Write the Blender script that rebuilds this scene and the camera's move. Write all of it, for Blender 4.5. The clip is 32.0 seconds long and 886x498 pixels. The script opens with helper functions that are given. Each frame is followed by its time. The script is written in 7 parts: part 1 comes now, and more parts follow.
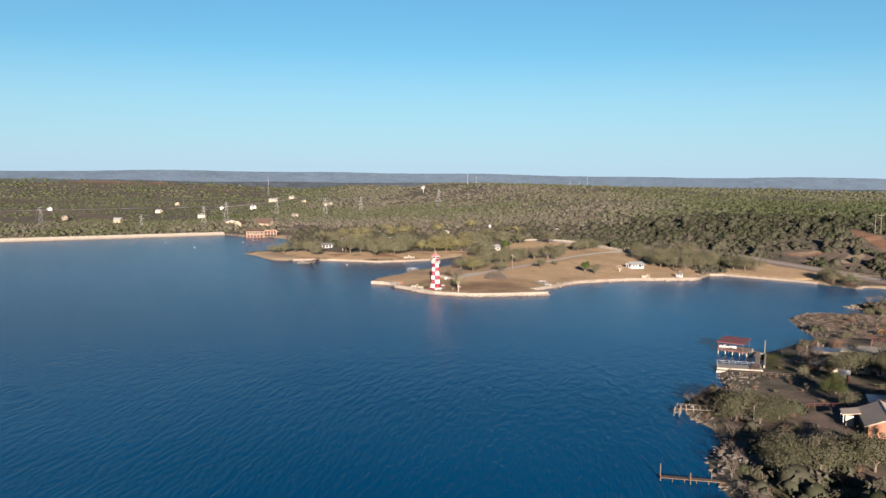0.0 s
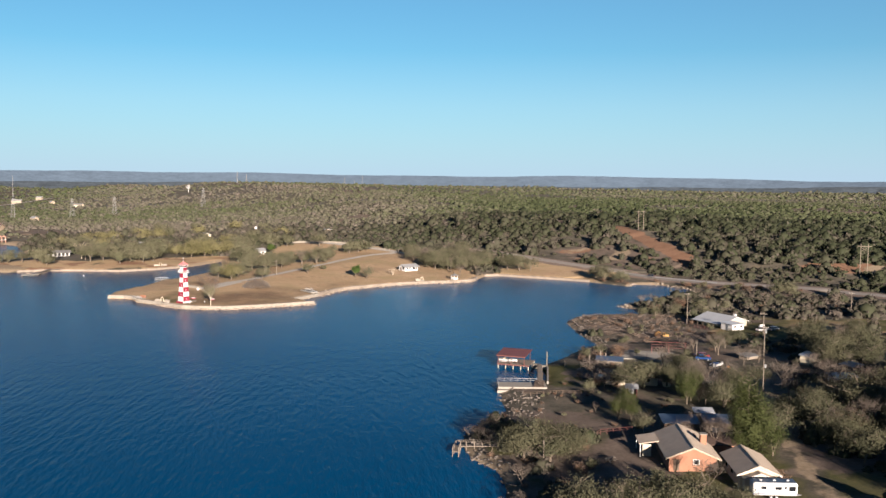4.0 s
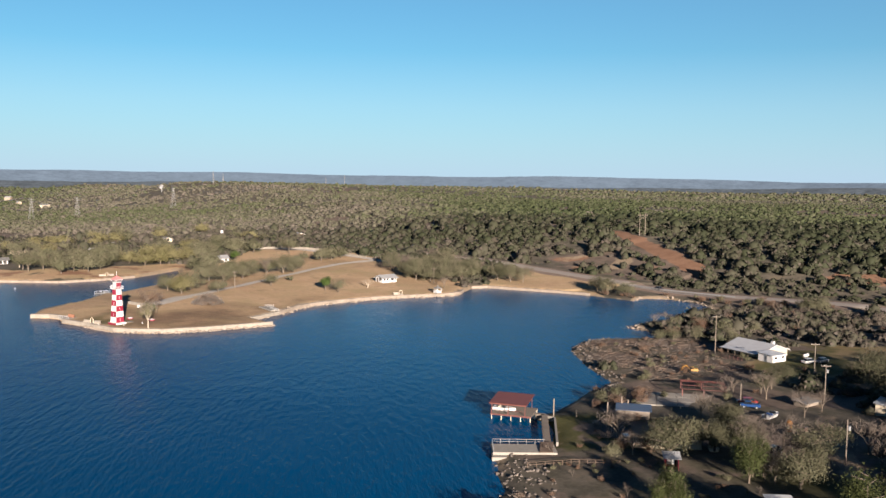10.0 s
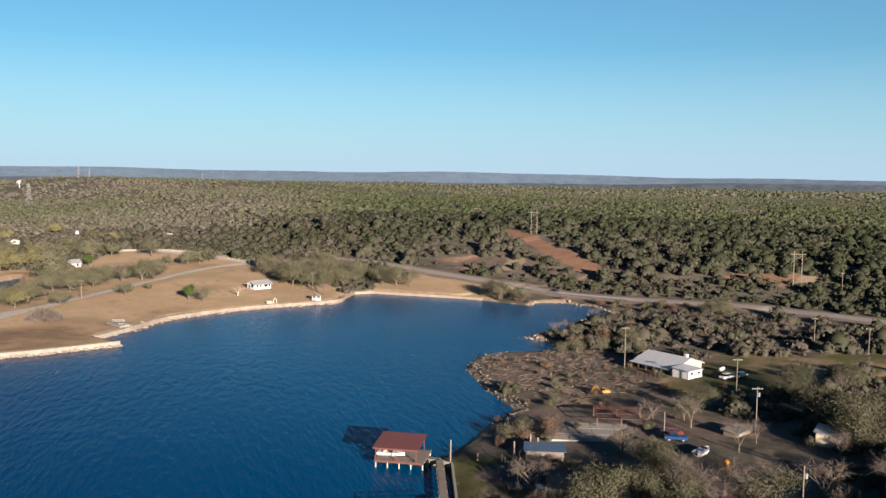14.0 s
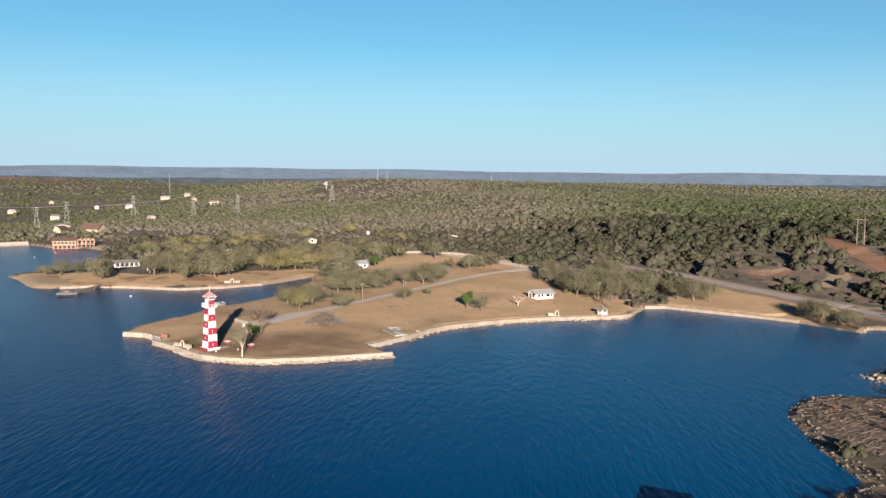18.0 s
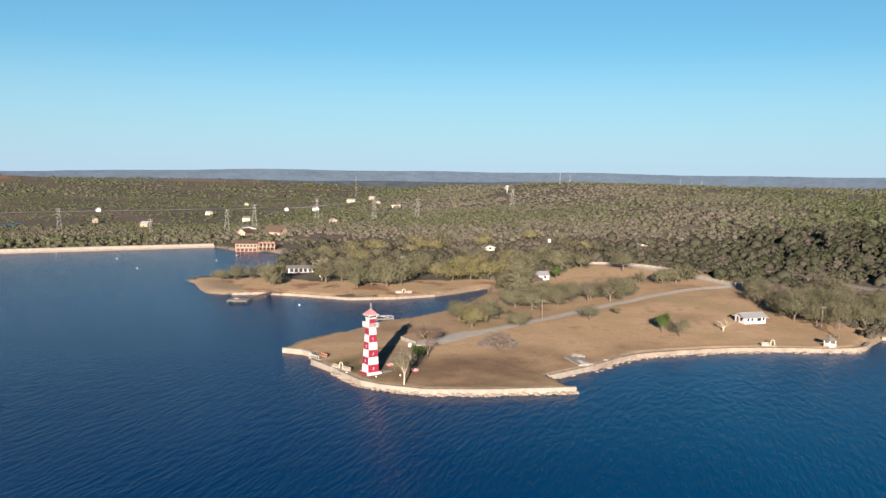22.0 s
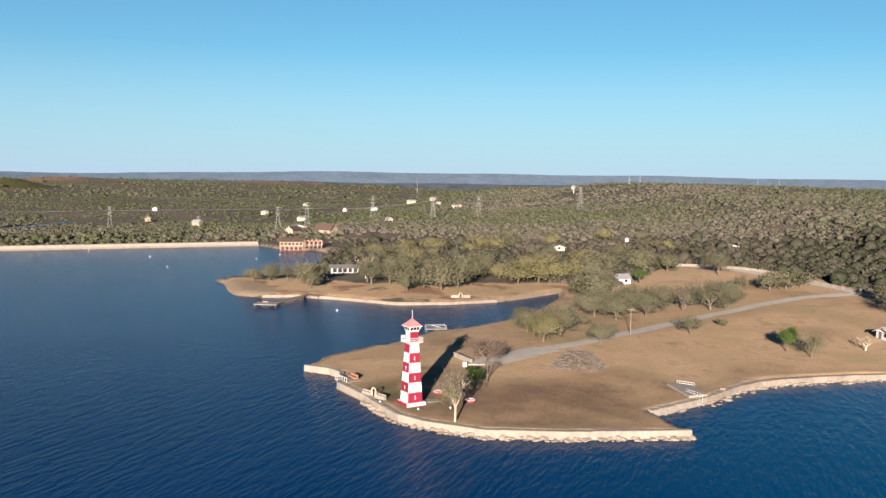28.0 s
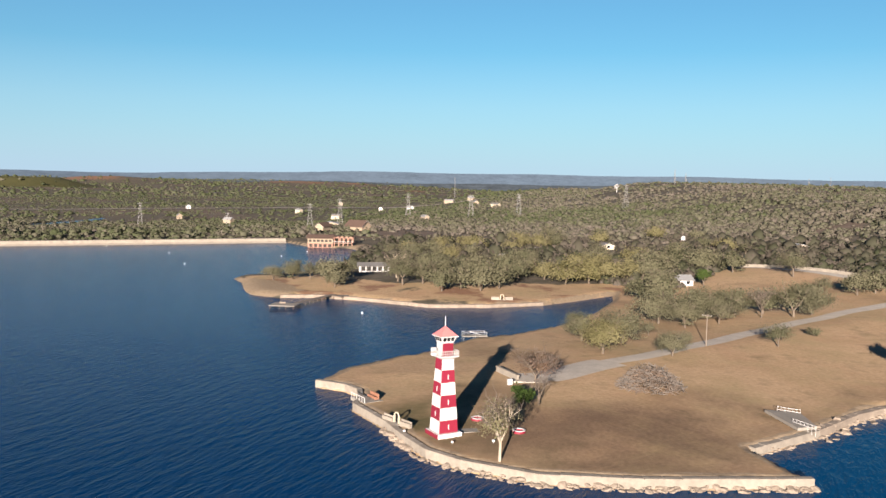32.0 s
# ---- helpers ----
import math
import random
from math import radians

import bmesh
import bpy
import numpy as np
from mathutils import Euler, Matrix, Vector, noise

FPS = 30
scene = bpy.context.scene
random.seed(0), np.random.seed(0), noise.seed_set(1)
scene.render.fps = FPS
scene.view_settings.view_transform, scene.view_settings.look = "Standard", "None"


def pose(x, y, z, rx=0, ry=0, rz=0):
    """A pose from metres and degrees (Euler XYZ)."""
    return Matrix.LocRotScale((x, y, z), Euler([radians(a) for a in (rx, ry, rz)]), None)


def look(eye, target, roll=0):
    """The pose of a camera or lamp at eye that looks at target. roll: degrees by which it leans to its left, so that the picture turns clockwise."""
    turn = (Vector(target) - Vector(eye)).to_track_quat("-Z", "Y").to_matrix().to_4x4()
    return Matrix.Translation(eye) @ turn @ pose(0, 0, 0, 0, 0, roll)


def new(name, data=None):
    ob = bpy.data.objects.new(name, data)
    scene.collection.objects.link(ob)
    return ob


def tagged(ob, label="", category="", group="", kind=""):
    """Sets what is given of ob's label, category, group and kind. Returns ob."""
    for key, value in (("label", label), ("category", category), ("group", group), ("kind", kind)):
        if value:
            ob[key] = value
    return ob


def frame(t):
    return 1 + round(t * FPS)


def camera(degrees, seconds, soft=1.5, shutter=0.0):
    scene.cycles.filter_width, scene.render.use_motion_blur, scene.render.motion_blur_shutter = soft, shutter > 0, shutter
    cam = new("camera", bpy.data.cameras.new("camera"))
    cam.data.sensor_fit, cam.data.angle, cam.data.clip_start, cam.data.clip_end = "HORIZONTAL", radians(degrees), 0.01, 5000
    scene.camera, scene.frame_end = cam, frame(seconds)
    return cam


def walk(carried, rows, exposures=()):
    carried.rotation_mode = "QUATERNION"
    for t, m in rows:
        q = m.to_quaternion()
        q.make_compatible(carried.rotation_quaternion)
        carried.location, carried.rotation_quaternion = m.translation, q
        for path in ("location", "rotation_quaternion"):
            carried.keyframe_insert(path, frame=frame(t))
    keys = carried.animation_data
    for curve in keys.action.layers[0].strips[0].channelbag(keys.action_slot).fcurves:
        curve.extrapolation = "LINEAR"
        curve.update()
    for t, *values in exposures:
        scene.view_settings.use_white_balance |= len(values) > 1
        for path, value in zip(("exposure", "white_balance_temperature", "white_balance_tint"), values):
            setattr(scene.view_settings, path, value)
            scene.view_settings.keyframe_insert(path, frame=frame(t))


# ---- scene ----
FOV = 53.53
PATH = [  # seconds, eye, heading to the left of north, pitch, roll
    (0, -46.89, -410.79, 54.57, -6.989, -4.712, 0.739),
    (0.5, -45.11, -405.69, 54.37, -8.570, -4.695, 0.726),
    (1, -43.25, -400.62, 54.11, -11.946, -4.690, 0.689),
    (1.5, -41.26, -395.52, 53.79, -17.510, -4.616, 0.639),
    (2, -39.32, -390.62, 53.61, -20.564, -4.561, 0.587),
    (2.5, -37.51, -386.08, 53.60, -21.175, -4.520, 0.556),
    (3, -35.67, -381.68, 53.64, -21.274, -4.550, 0.586),
    (3.5, -33.80, -377.50, 53.71, -21.350, -4.586, 0.633),
    (5.5, -26.92, -360.95, 53.82, -21.691, -4.640, 0.765),
    (6, -25.30, -356.79, 54.00, -21.782, -4.664, 0.781),
    (6.5, -23.52, -352.74, 53.97, -21.812, -4.648, 0.799),
    (7, -21.69, -348.55, 53.96, -21.859, -4.637, 0.798),
    (7.5, -19.96, -344.40, 53.96, -21.895, -4.637, 0.799),
    (8, -18.26, -340.31, 53.96, -21.933, -4.648, 0.790),
    (8.5, -16.64, -336.35, 53.98, -21.973, -4.623, 0.830),
    (9, -14.96, -332.05, 53.96, -22.035, -4.626, 0.823),
    (9.5, -12.96, -327.82, 53.73, -22.011, -4.594, 0.816),
    (10, -10.99, -323.58, 53.53, -22.420, -4.571, 0.803),
    (10.5, -9.00, -319.28, 53.37, -24.524, -4.567, 0.826),
    (11, -6.97, -314.96, 53.28, -27.194, -4.596, 0.777),
    (11.5, -4.79, -310.98, 53.13, -29.733, -4.627, 0.781),
    (12, -2.75, -307.19, 52.99, -30.300, -4.630, 0.799),
    (12.5, -0.95, -303.33, 52.97, -30.425, -4.651, 0.896),
    (13, 0.84, -299.33, 53.36, -30.573, -4.685, 0.968),
    (13.5, 2.87, -295.60, 53.65, -30.547, -4.712, 0.956),
    (15.5, 10.10, -281.24, 53.71, -22.415, -4.899, 0.501),
    (16, 11.56, -277.52, 53.62, -19.052, -4.880, 0.544),
    (16.5, 12.91, -273.45, 53.43, -16.903, -4.845, 0.582),
    (17, 14.21, -269.17, 53.31, -15.416, -4.840, 0.611),
    (17.5, 15.37, -264.93, 53.37, -13.406, -4.879, 0.681),
    (18, 16.40, -260.65, 53.32, -11.370, -4.917, 0.719),
    (18.5, 17.17, -256.32, 53.28, -9.320, -4.906, 0.766),
    (19, 17.90, -251.96, 53.05, -7.240, -4.877, 0.808),
    (19.5, 18.41, -247.63, 53.11, -5.759, -4.876, 0.792),
    (20, 18.93, -243.17, 53.17, -4.985, -4.879, 0.779),
    (20.5, 19.27, -238.69, 53.26, -3.942, -4.891, 0.764),
    (21, 19.53, -234.07, 53.21, -2.217, -4.872, 0.768),
    (21.5, 19.81, -229.54, 53.23, -0.486, -4.856, 0.758),
    (22, 20.09, -225.17, 53.32, 0.409, -4.836, 0.776),
    (22.5, 20.19, -220.86, 53.38, 0.927, -4.819, 0.745),
    (23, 20.26, -216.51, 53.29, 1.438, -4.787, 0.796),
    (23.5, 20.01, -211.78, 53.07, 1.998, -4.733, 0.854),
    (24, 19.82, -206.73, 52.42, 2.551, -4.702, 0.854),
    (24.5, 19.65, -201.65, 51.67, 2.639, -4.657, 0.836),
    (25, 19.54, -196.60, 50.88, 2.692, -4.623, 0.814),
    (25.5, 19.50, -191.74, 50.00, 2.747, -4.604, 0.799),
    (27.5, 19.23, -173.59, 46.68, 3.388, -4.630, 0.823),
    (28, 19.04, -169.05, 45.93, 4.473, -4.630, 0.870),
    (28.5, 18.72, -164.64, 45.13, 5.728, -4.624, 0.949),
    (29, 18.43, -160.19, 44.31, 7.126, -4.603, 0.976),
    (29.5, 17.93, -155.57, 43.95, 7.120, -4.628, 0.972),
    (30, 17.39, -151.06, 43.90, 7.093, -4.628, 0.989),
    (30.5, 16.81, -146.60, 43.81, 7.052, -4.646, 1.014),
    (31, 16.41, -142.03, 43.29, 7.050, -4.631, 1.023),
    (31.5, 15.97, -137.46, 42.21, 6.993, -4.587, 1.044),
    (32, 15.55, -132.91, 41.08, 6.926, -4.577, 1.039),
]


def facing(t, x, y, z, heading, pitch, roll):
    h, p = radians(heading), radians(pitch)
    eye = Vector((x, y, z))
    way = Vector((-math.sin(h) * math.cos(p), math.cos(h) * math.cos(p), math.sin(p)))
    return t, look(eye, eye + way * 100, roll)


cam = camera(FOV, 32.0, soft=1.5)
walk(cam, [facing(*row) for row in PATH], [(0, 2.25, 5900, 10), (32, 2.25, 5900, 10)])

# ---- world and sun ----
SUN_EL, SUN_AZ = radians(12.2), radians(185.0)   # azimuth from +y towards +x
world = bpy.data.worlds.new("sky")
scene.world = world
world.use_nodes = True
wn = world.node_tree
sky = wn.nodes.new("ShaderNodeTexSky")
sky.sky_type = "NISHITA"
sky.sun_disc = False
sky.sun_elevation, sky.sun_rotation = SUN_EL, SUN_AZ
sky.altitude, sky.air_density, sky.dust_density, sky.ozone_density = 300, 1.0, 0.0, 2.5
back = wn.nodes["Background"]
lookup = wn.nodes.new("ShaderNodeTexCoord")
axes = wn.nodes.new("ShaderNodeSeparateXYZ")
wn.links.new(lookup.outputs["Generated"], axes.inputs[0])
haze = wn.nodes.new("ShaderNodeValToRGB")   # pale haze low over the whole horizon
haze.color_ramp.elements[0].color = (0.85, 0.85, 0.85, 1)
haze.color_ramp.elements[1].color = (0.0, 0.0, 0.0, 1)
for p, v in ((0.06, 0.55), (0.14, 0.23), (0.20, 0.25), (0.42, 0.04)):
    haze.color_ramp.elements.new(p).color = (v, v, v, 1)
wn.links.new(axes.outputs[2], haze.inputs[0])
tint = wn.nodes.new("ShaderNodeMix")
tint.data_type, tint.blend_type = "RGBA", "MULTIPLY"
tint.inputs[0].default_value, tint.inputs[7].default_value = 1.0, (0.58, 0.98, 1.03, 1)
deep = wn.nodes.new("ShaderNodeValToRGB")   # the blue deepens towards the zenith
deep.color_ramp.elements[0].position, deep.color_ramp.elements[0].color = 0.08, (1, 1, 1, 1)
deep.color_ramp.elements[1].position, deep.color_ramp.elements[1].color = 0.6, (0.24, 0.42, 0.62, 1)
deep.color_ramp.elements.new(0.19).color = (0.50, 0.88, 0.95, 1)
deep.color_ramp.elements.new(0.34).color = (0.28, 0.50, 0.68, 1)
wn.links.new(axes.outputs[2], deep.inputs[0])
dim = wn.nodes.new("ShaderNodeMix")
dim.data_type, dim.blend_type = "RGBA", "MULTIPLY"
dim.inputs[0].default_value = 1.0
wn.links.new(sky.outputs[0], dim.inputs[6])
wn.links.new(deep.outputs[0], dim.inputs[7])
wn.links.new(dim.outputs[2], tint.inputs[6])
veil = wn.nodes.new("ShaderNodeMix")
veil.data_type = "RGBA"
veil.inputs[7].default_value = (4.9, 6.05, 7.4, 1)
wn.links.new(haze.outputs[0], veil.inputs[0])
wn.links.new(tint.outputs[2], veil.inputs[6])
wn.links.new(veil.outputs[2], back.inputs[0])
back.inputs[1].default_value = 0.0231
sun = new("sun", bpy.data.lights.new("sun", "SUN"))
sun.data.energy, sun.data.angle, sun.data.color = 5.0, radians(0.55), (1.0, 0.80, 0.625)
sun.matrix_world = look((math.sin(SUN_AZ) * math.cos(SUN_EL) * 900, math.cos(SUN_AZ) * math.cos(SUN_EL) * 900, math.sin(SUN_EL) * 900), (0, 0, 0))

# ---- materials ----


def material(name):
    m = bpy.data.materials.new(name)
    m.use_nodes = True
    return m, m.node_tree, m.node_tree.nodes["Principled BSDF"]


def node(nt, kind, **values):
    n = nt.nodes.new(kind)
    for k, v in values.items():
        n.inputs[k.replace("_", " ")].default_value = v
    return n


def ramp(nt, source, *stops):
    r = nt.nodes.new("ShaderNodeValToRGB")
    while len(r.color_ramp.elements) < len(stops):
        r.color_ramp.elements.new(0.5)
    for e, (p, c) in zip(r.color_ramp.elements, stops):
        e.position, e.color = p, (*c, 1)
    nt.links.new(source, r.inputs[0])
    return r.outputs[0]


def position(nt, scale=(1, 1, 1)):
    g = nt.nodes.new("ShaderNodeNewGeometry")
    m = nt.nodes.new("ShaderNodeMapping")
    m.inputs["Scale"].default_value = scale
    nt.links.new(g.outputs["Position"], m.inputs[0])
    return m.outputs[0]


def noise_out(nt, where, scale, detail=4.0, rough=0.6):
    n = node(nt, "ShaderNodeTexNoise", Scale=scale, Detail=detail, Roughness=rough)
    nt.links.new(where, n.inputs["Vector"])
    return n.outputs["Fac"]


def mix(nt, fac, a, b, how="MIX"):
    m = nt.nodes.new("ShaderNodeMix")
    m.data_type, m.blend_type = "RGBA", how
    for sock, v in ((m.inputs[0], fac), (m.inputs[6], a), (m.inputs[7], b)):
        if isinstance(v, (int, float)):
            sock.default_value = v
        elif isinstance(v, tuple):
            sock.default_value = (*v, 1)
        else:
            nt.links.new(v, sock)
    return m.outputs[2]


def bump(nt, p, height, strength=0.4, distance=0.05):
    b = nt.nodes.new("ShaderNodeBump")
    b.inputs["Strength"].default_value, b.inputs["Distance"].default_value = strength, distance
    nt.links.new(height, b.inputs["Height"])
    nt.links.new(b.outputs[0], p.inputs["Normal"])


TONE = 0.66   # one factor on base colours, lowered to balance the raised exposure


def plain(name, color, rough=0.7, grain=4.0, vary=0.25, relief=0.2, metal=0.0, stain=0.35, spec=0.3):
    """A surface with fine grain and broad stains, both at true size."""
    color = tuple(c * TONE for c in color)
    m, nt, p = material(name)
    at = position(nt)
    fine, broad = noise_out(nt, at, grain, 5), noise_out(nt, at, stain, 3)
    dark = tuple(c * (1 - vary) for c in color)
    light = tuple(min(1, c * (1 + vary * 0.6)) for c in color)
    c = mix(nt, 0.5, ramp(nt, fine, (0.3, dark), (0.7, light)), ramp(nt, broad, (0.3, dark), (0.7, light)))
    info = nt.nodes.new("ShaderNodeObjectInfo")
    c = mix(nt, 1.0, c, ramp(nt, info.outputs["Random"], (0, (0.9, 0.9, 0.9)), (1, (1.06, 1.05, 1.03))), "MULTIPLY")
    nt.links.new(c, p.inputs["Base Color"])
    p.inputs["Roughness"].default_value, p.inputs["Metallic"].default_value = rough, metal
    p.inputs["Specular IOR Level"].default_value = spec
    if relief:
        bump(nt, p, fine, relief, 0.03)
    return m


def ribbed(name, color, rough, metal, pitch, along, relief=0.5):
    """Standing-seam sheet: ribs every pitch metres along one axis of the thing."""
    color = tuple(c * TONE for c in color)
    m, nt, p = material(name)
    tc = nt.nodes.new("ShaderNodeTexCoord")
    w = nt.nodes.new("ShaderNodeTexWave")
    w.bands_direction = along
    w.inputs["Scale"].default_value, w.inputs["Distortion"].default_value = 0.314 / pitch, 0.0
    nt.links.new(tc.outputs["Object"], w.inputs["Vector"])
    spots = noise_out(nt, position(nt), 0.6, 5)
    dark = tuple(c * 0.72 for c in color)
    c = mix(nt, 0.5, ramp(nt, spots, (0.35, dark), (0.65, color)), color)
    c = mix(nt, 0.35, c, ramp(nt, w.outputs["Fac"], (0.0, dark), (0.25, color)), "MULTIPLY")
    nt.links.new(c, p.inputs["Base Color"])
    p.inputs["Roughness"].default_value, p.inputs["Metallic"].default_value = rough, metal
    bump(nt, p, w.outputs["Fac"], relief, 0.04)
    return m


def foliage(name, dark, mid, light, thin=0.36, each=True):
    dark, mid, light = (tuple(c * TONE for c in v) for v in (dark, mid, light))
    m, nt, p = material(name)
    g = nt.nodes.new("ShaderNodeNewGeometry")
    a = nt.nodes.new("ShaderNodeAttribute")
    a.attribute_name = "tint"
    info = nt.nodes.new("ShaderNodeObjectInfo")
    add = nt.nodes.new("ShaderNodeMath")
    add.operation = "ADD"
    nt.links.new(a.outputs["Fac"], add.inputs[0])
    r2 = nt.nodes.new("ShaderNodeMath")
    r2.operation = "MULTIPLY_ADD"
    nt.links.new(g.outputs["Random Per Island"], r2.inputs[0])
    r2.inputs[1].default_value = 0.1 if each else 0.2
    nt.links.new(add.outputs[0], r2.inputs[2])
    r3 = nt.nodes.new("ShaderNodeMath")
    r3.operation = "MULTIPLY_ADD"
    nt.links.new(info.outputs["Random"], r3.inputs[0])
    r3.inputs[1].default_value = 0.32 if each else 0.0
    nt.links.new(r2.outputs[0], r3.inputs[2])
    c = ramp(nt, r3.outputs[0], (0.1, dark), (0.6, mid), (1.0, light))
    nt.links.new(c, p.inputs["Base Color"])
    p.inputs["Roughness"].default_value, p.inputs["Specular IOR Level"].default_value = 0.75, 0.12
    t = nt.nodes.new("ShaderNodeBsdfTranslucent")
    nt.links.new(c, t.inputs[0])
    s = nt.nodes.new("ShaderNodeMixShader")
    s.inputs[0].default_value = thin
    nt.links.new(p.outputs[0], s.inputs[1])
    nt.links.new(t.outputs[0], s.inputs[2])
    nt.links.new(s.outputs[0], nt.nodes["Material Output"].inputs[0])
    return m


CREST = 75.0   # the way the wave crests run


def water_material():
    m, nt, p = material("lake_water")
    at = position(nt)
    broad = noise_out(nt, at, 0.006, 3)
    paler_water = ramp(nt, broad, (0.35, (0.0002, 0.0320, 0.088)), (0.65, (0.0004, 0.0400, 0.107)))
    darker_water = ramp(nt, broad, (0.35, (0.0001, 0.0145, 0.0530)), (0.65, (0.0002, 0.0190, 0.0690)))
    # the body colour goes darker to the north-west, towards the dam
    axis = nt.nodes.new("ShaderNodeSeparateXYZ")
    nt.links.new(at, axis.inputs[0])
    depth = node(nt, "ShaderNodeMapRange", From_Min=-230.0, From_Max=-70.0)
    nt.links.new(axis.outputs[1], depth.inputs["Value"])
    open_side = node(nt, "ShaderNodeMapRange", From_Min=85.0, From_Max=15.0)
    nt.links.new(axis.outputs[0], open_side.inputs["Value"])
    both = nt.nodes.new("ShaderNodeMath")
    both.operation = "MULTIPLY"
    nt.links.new(depth.outputs[0], both.inputs[0])
    nt.links.new(open_side.outputs[0], both.inputs[1])
    c = mix(nt, both.outputs[0], paler_water, darker_water)
    nt.links.new(c, p.inputs["Base Color"])
    p.inputs["Roughness"].default_value, p.inputs["IOR"].default_value = 0.15, 1.33
    p.inputs["Specular IOR Level"].default_value = 0.055
    tilt = nt.nodes.new("ShaderNodeMapping")
    tilt.vector_type = "TEXTURE"
    tilt.inputs["Rotation"].default_value = (0, 0, radians(CREST))
    tilt.inputs["Scale"].default_value = (4.0, 1.0, 1.0)
    nt.links.new(at, tilt.inputs[0])
    w1, w2 = noise_out(nt, tilt.outputs[0], 1.0, 3, 0.6), noise_out(nt, tilt.outputs[0], 3.4, 2, 0.5)
    gust = ramp(nt, noise_out(nt, at, 0.012, 3), (0.3, (0.6, 0.6, 0.6)), (0.7, (1, 1, 1)))
    h = mix(nt, 0.25, w1, w2)
    h = mix(nt, 1.0, h, gust, "MULTIPLY")
    h = mix(nt, 0.35, h, noise_out(nt, tilt.outputs[0], 0.6, 2, 0.5))
    bump(nt, p, h, 1.0, 0.58)
    return m


def ground_material():
    """Forest floor, with dry lawn, green grass, red dirt and pale sand where the attributes say so."""
    m, nt, p = material("ground_soil")
    at = position(nt)
    fine, mid, broad = noise_out(nt, at, 1.3, 6), noise_out(nt, at, 0.16, 5), noise_out(nt, at, 0.02, 4)
    floor = mix(nt, 0.5, ramp(nt, fine, (0.3, (0.062, 0.056, 0.040)), (0.7, (0.145, 0.128, 0.102))),
                ramp(nt, mid, (0.38, (0.052, 0.050, 0.034)), (0.62, (0.165, 0.14, 0.112))))
    lawn = mix(nt, 0.5, ramp(nt, mid, (0.3, (0.25, 0.175, 0.105)), (0.7, (0.44, 0.32, 0.205))),
               ramp(nt, broad, (0.35, (0.26, 0.18, 0.104)), (0.65, (0.45, 0.325, 0.205))))
    lawn = mix(nt, 0.4, lawn, ramp(nt, fine, (0.3, (0.15, 0.11, 0.06)), (0.7, (0.40, 0.30, 0.19))))
    lawn = mix(nt, ramp(nt, noise_out(nt, at, 0.045, 6, 0.7), (0.45, (0, 0, 0)), (0.72, (0.65, 0.65, 0.65))), lawn, (0.215, 0.185, 0.095))
    lawn = mix(nt, ramp(nt, noise_out(nt, at, 0.06, 5, 0.65), (0.5, (0, 0, 0)), (0.72, (0.35, 0.35, 0.35))), lawn, (0.30, 0.18, 0.12))
    worn = mix(nt, 0.5, ramp(nt, mid, (0.3, (0.135, 0.088, 0.056)), (0.7, (0.20, 0.138, 0.09))), ramp(nt, fine, (0.3, (0.115, 0.078, 0.05)), (0.7, (0.23, 0.16, 0.105))))
    green = mix(nt, 0.5, ramp(nt, mid, (0.35, (0.055, 0.062, 0.02)), (0.65, (0.125, 0.11, 0.05))),
                ramp(nt, fine, (0.3, (0.045, 0.055, 0.017)), (0.7, (0.11, 0.10, 0.04))))
    red = mix(nt, 0.5, ramp(nt, fine, (0.3, (0.16, 0.088, 0.055)), (0.7, (0.27, 0.165, 0.105))),
              ramp(nt, mid, (0.35, (0.17, 0.095, 0.06)), (0.65, (0.26, 0.16, 0.105))))
    dirt = mix(nt, 0.5, ramp(nt, fine, (0.3, (0.092, 0.072, 0.058)), (0.7, (0.20, 0.158, 0.126))),
               ramp(nt, mid, (0.35, (0.092, 0.072, 0.057)), (0.65, (0.185, 0.145, 0.115))))
    sand = ramp(nt, fine, (0.3, (0.21, 0.16, 0.105)), (0.7, (0.34, 0.27, 0.19)))
    lawn = mix(nt, 1.0, lawn, (1.30, 1.28, 1.26), "MULTIPLY")
    c = floor
    for name, col in (("lawn", lawn), ("worn", worn), ("green", green), ("dirt", dirt), ("red", red), ("sand", sand)):
        a = nt.nodes.new("ShaderNodeAttribute")
        a.attribute_name = name
        e = nt.nodes.new("ShaderNodeMath")
        e.operation = "MULTIPLY_ADD"
        nt.links.new(mid, e.inputs[0])
        e.inputs[1].default_value = 0.9
        nt.links.new(a.outputs["Fac"], e.inputs[2])
        lo, hi = (0.5, 1.25) if name in ("worn", "green") else (0.85, 1.05)
        c = mix(nt, ramp(nt, e.outputs[0], (lo, (0, 0, 0)), (hi, (1, 1, 1))), c, col)
    c = mix(nt, 1.0, c, (TONE, TONE, TONE), "MULTIPLY")
    nt.links.new(c, p.inputs["Base Color"])
    p.inputs["Roughness"].default_value, p.inputs["Specular IOR Level"].default_value = 0.95, 0.08
    bump(nt, p, fine, 0.5, 0.12)
    return m


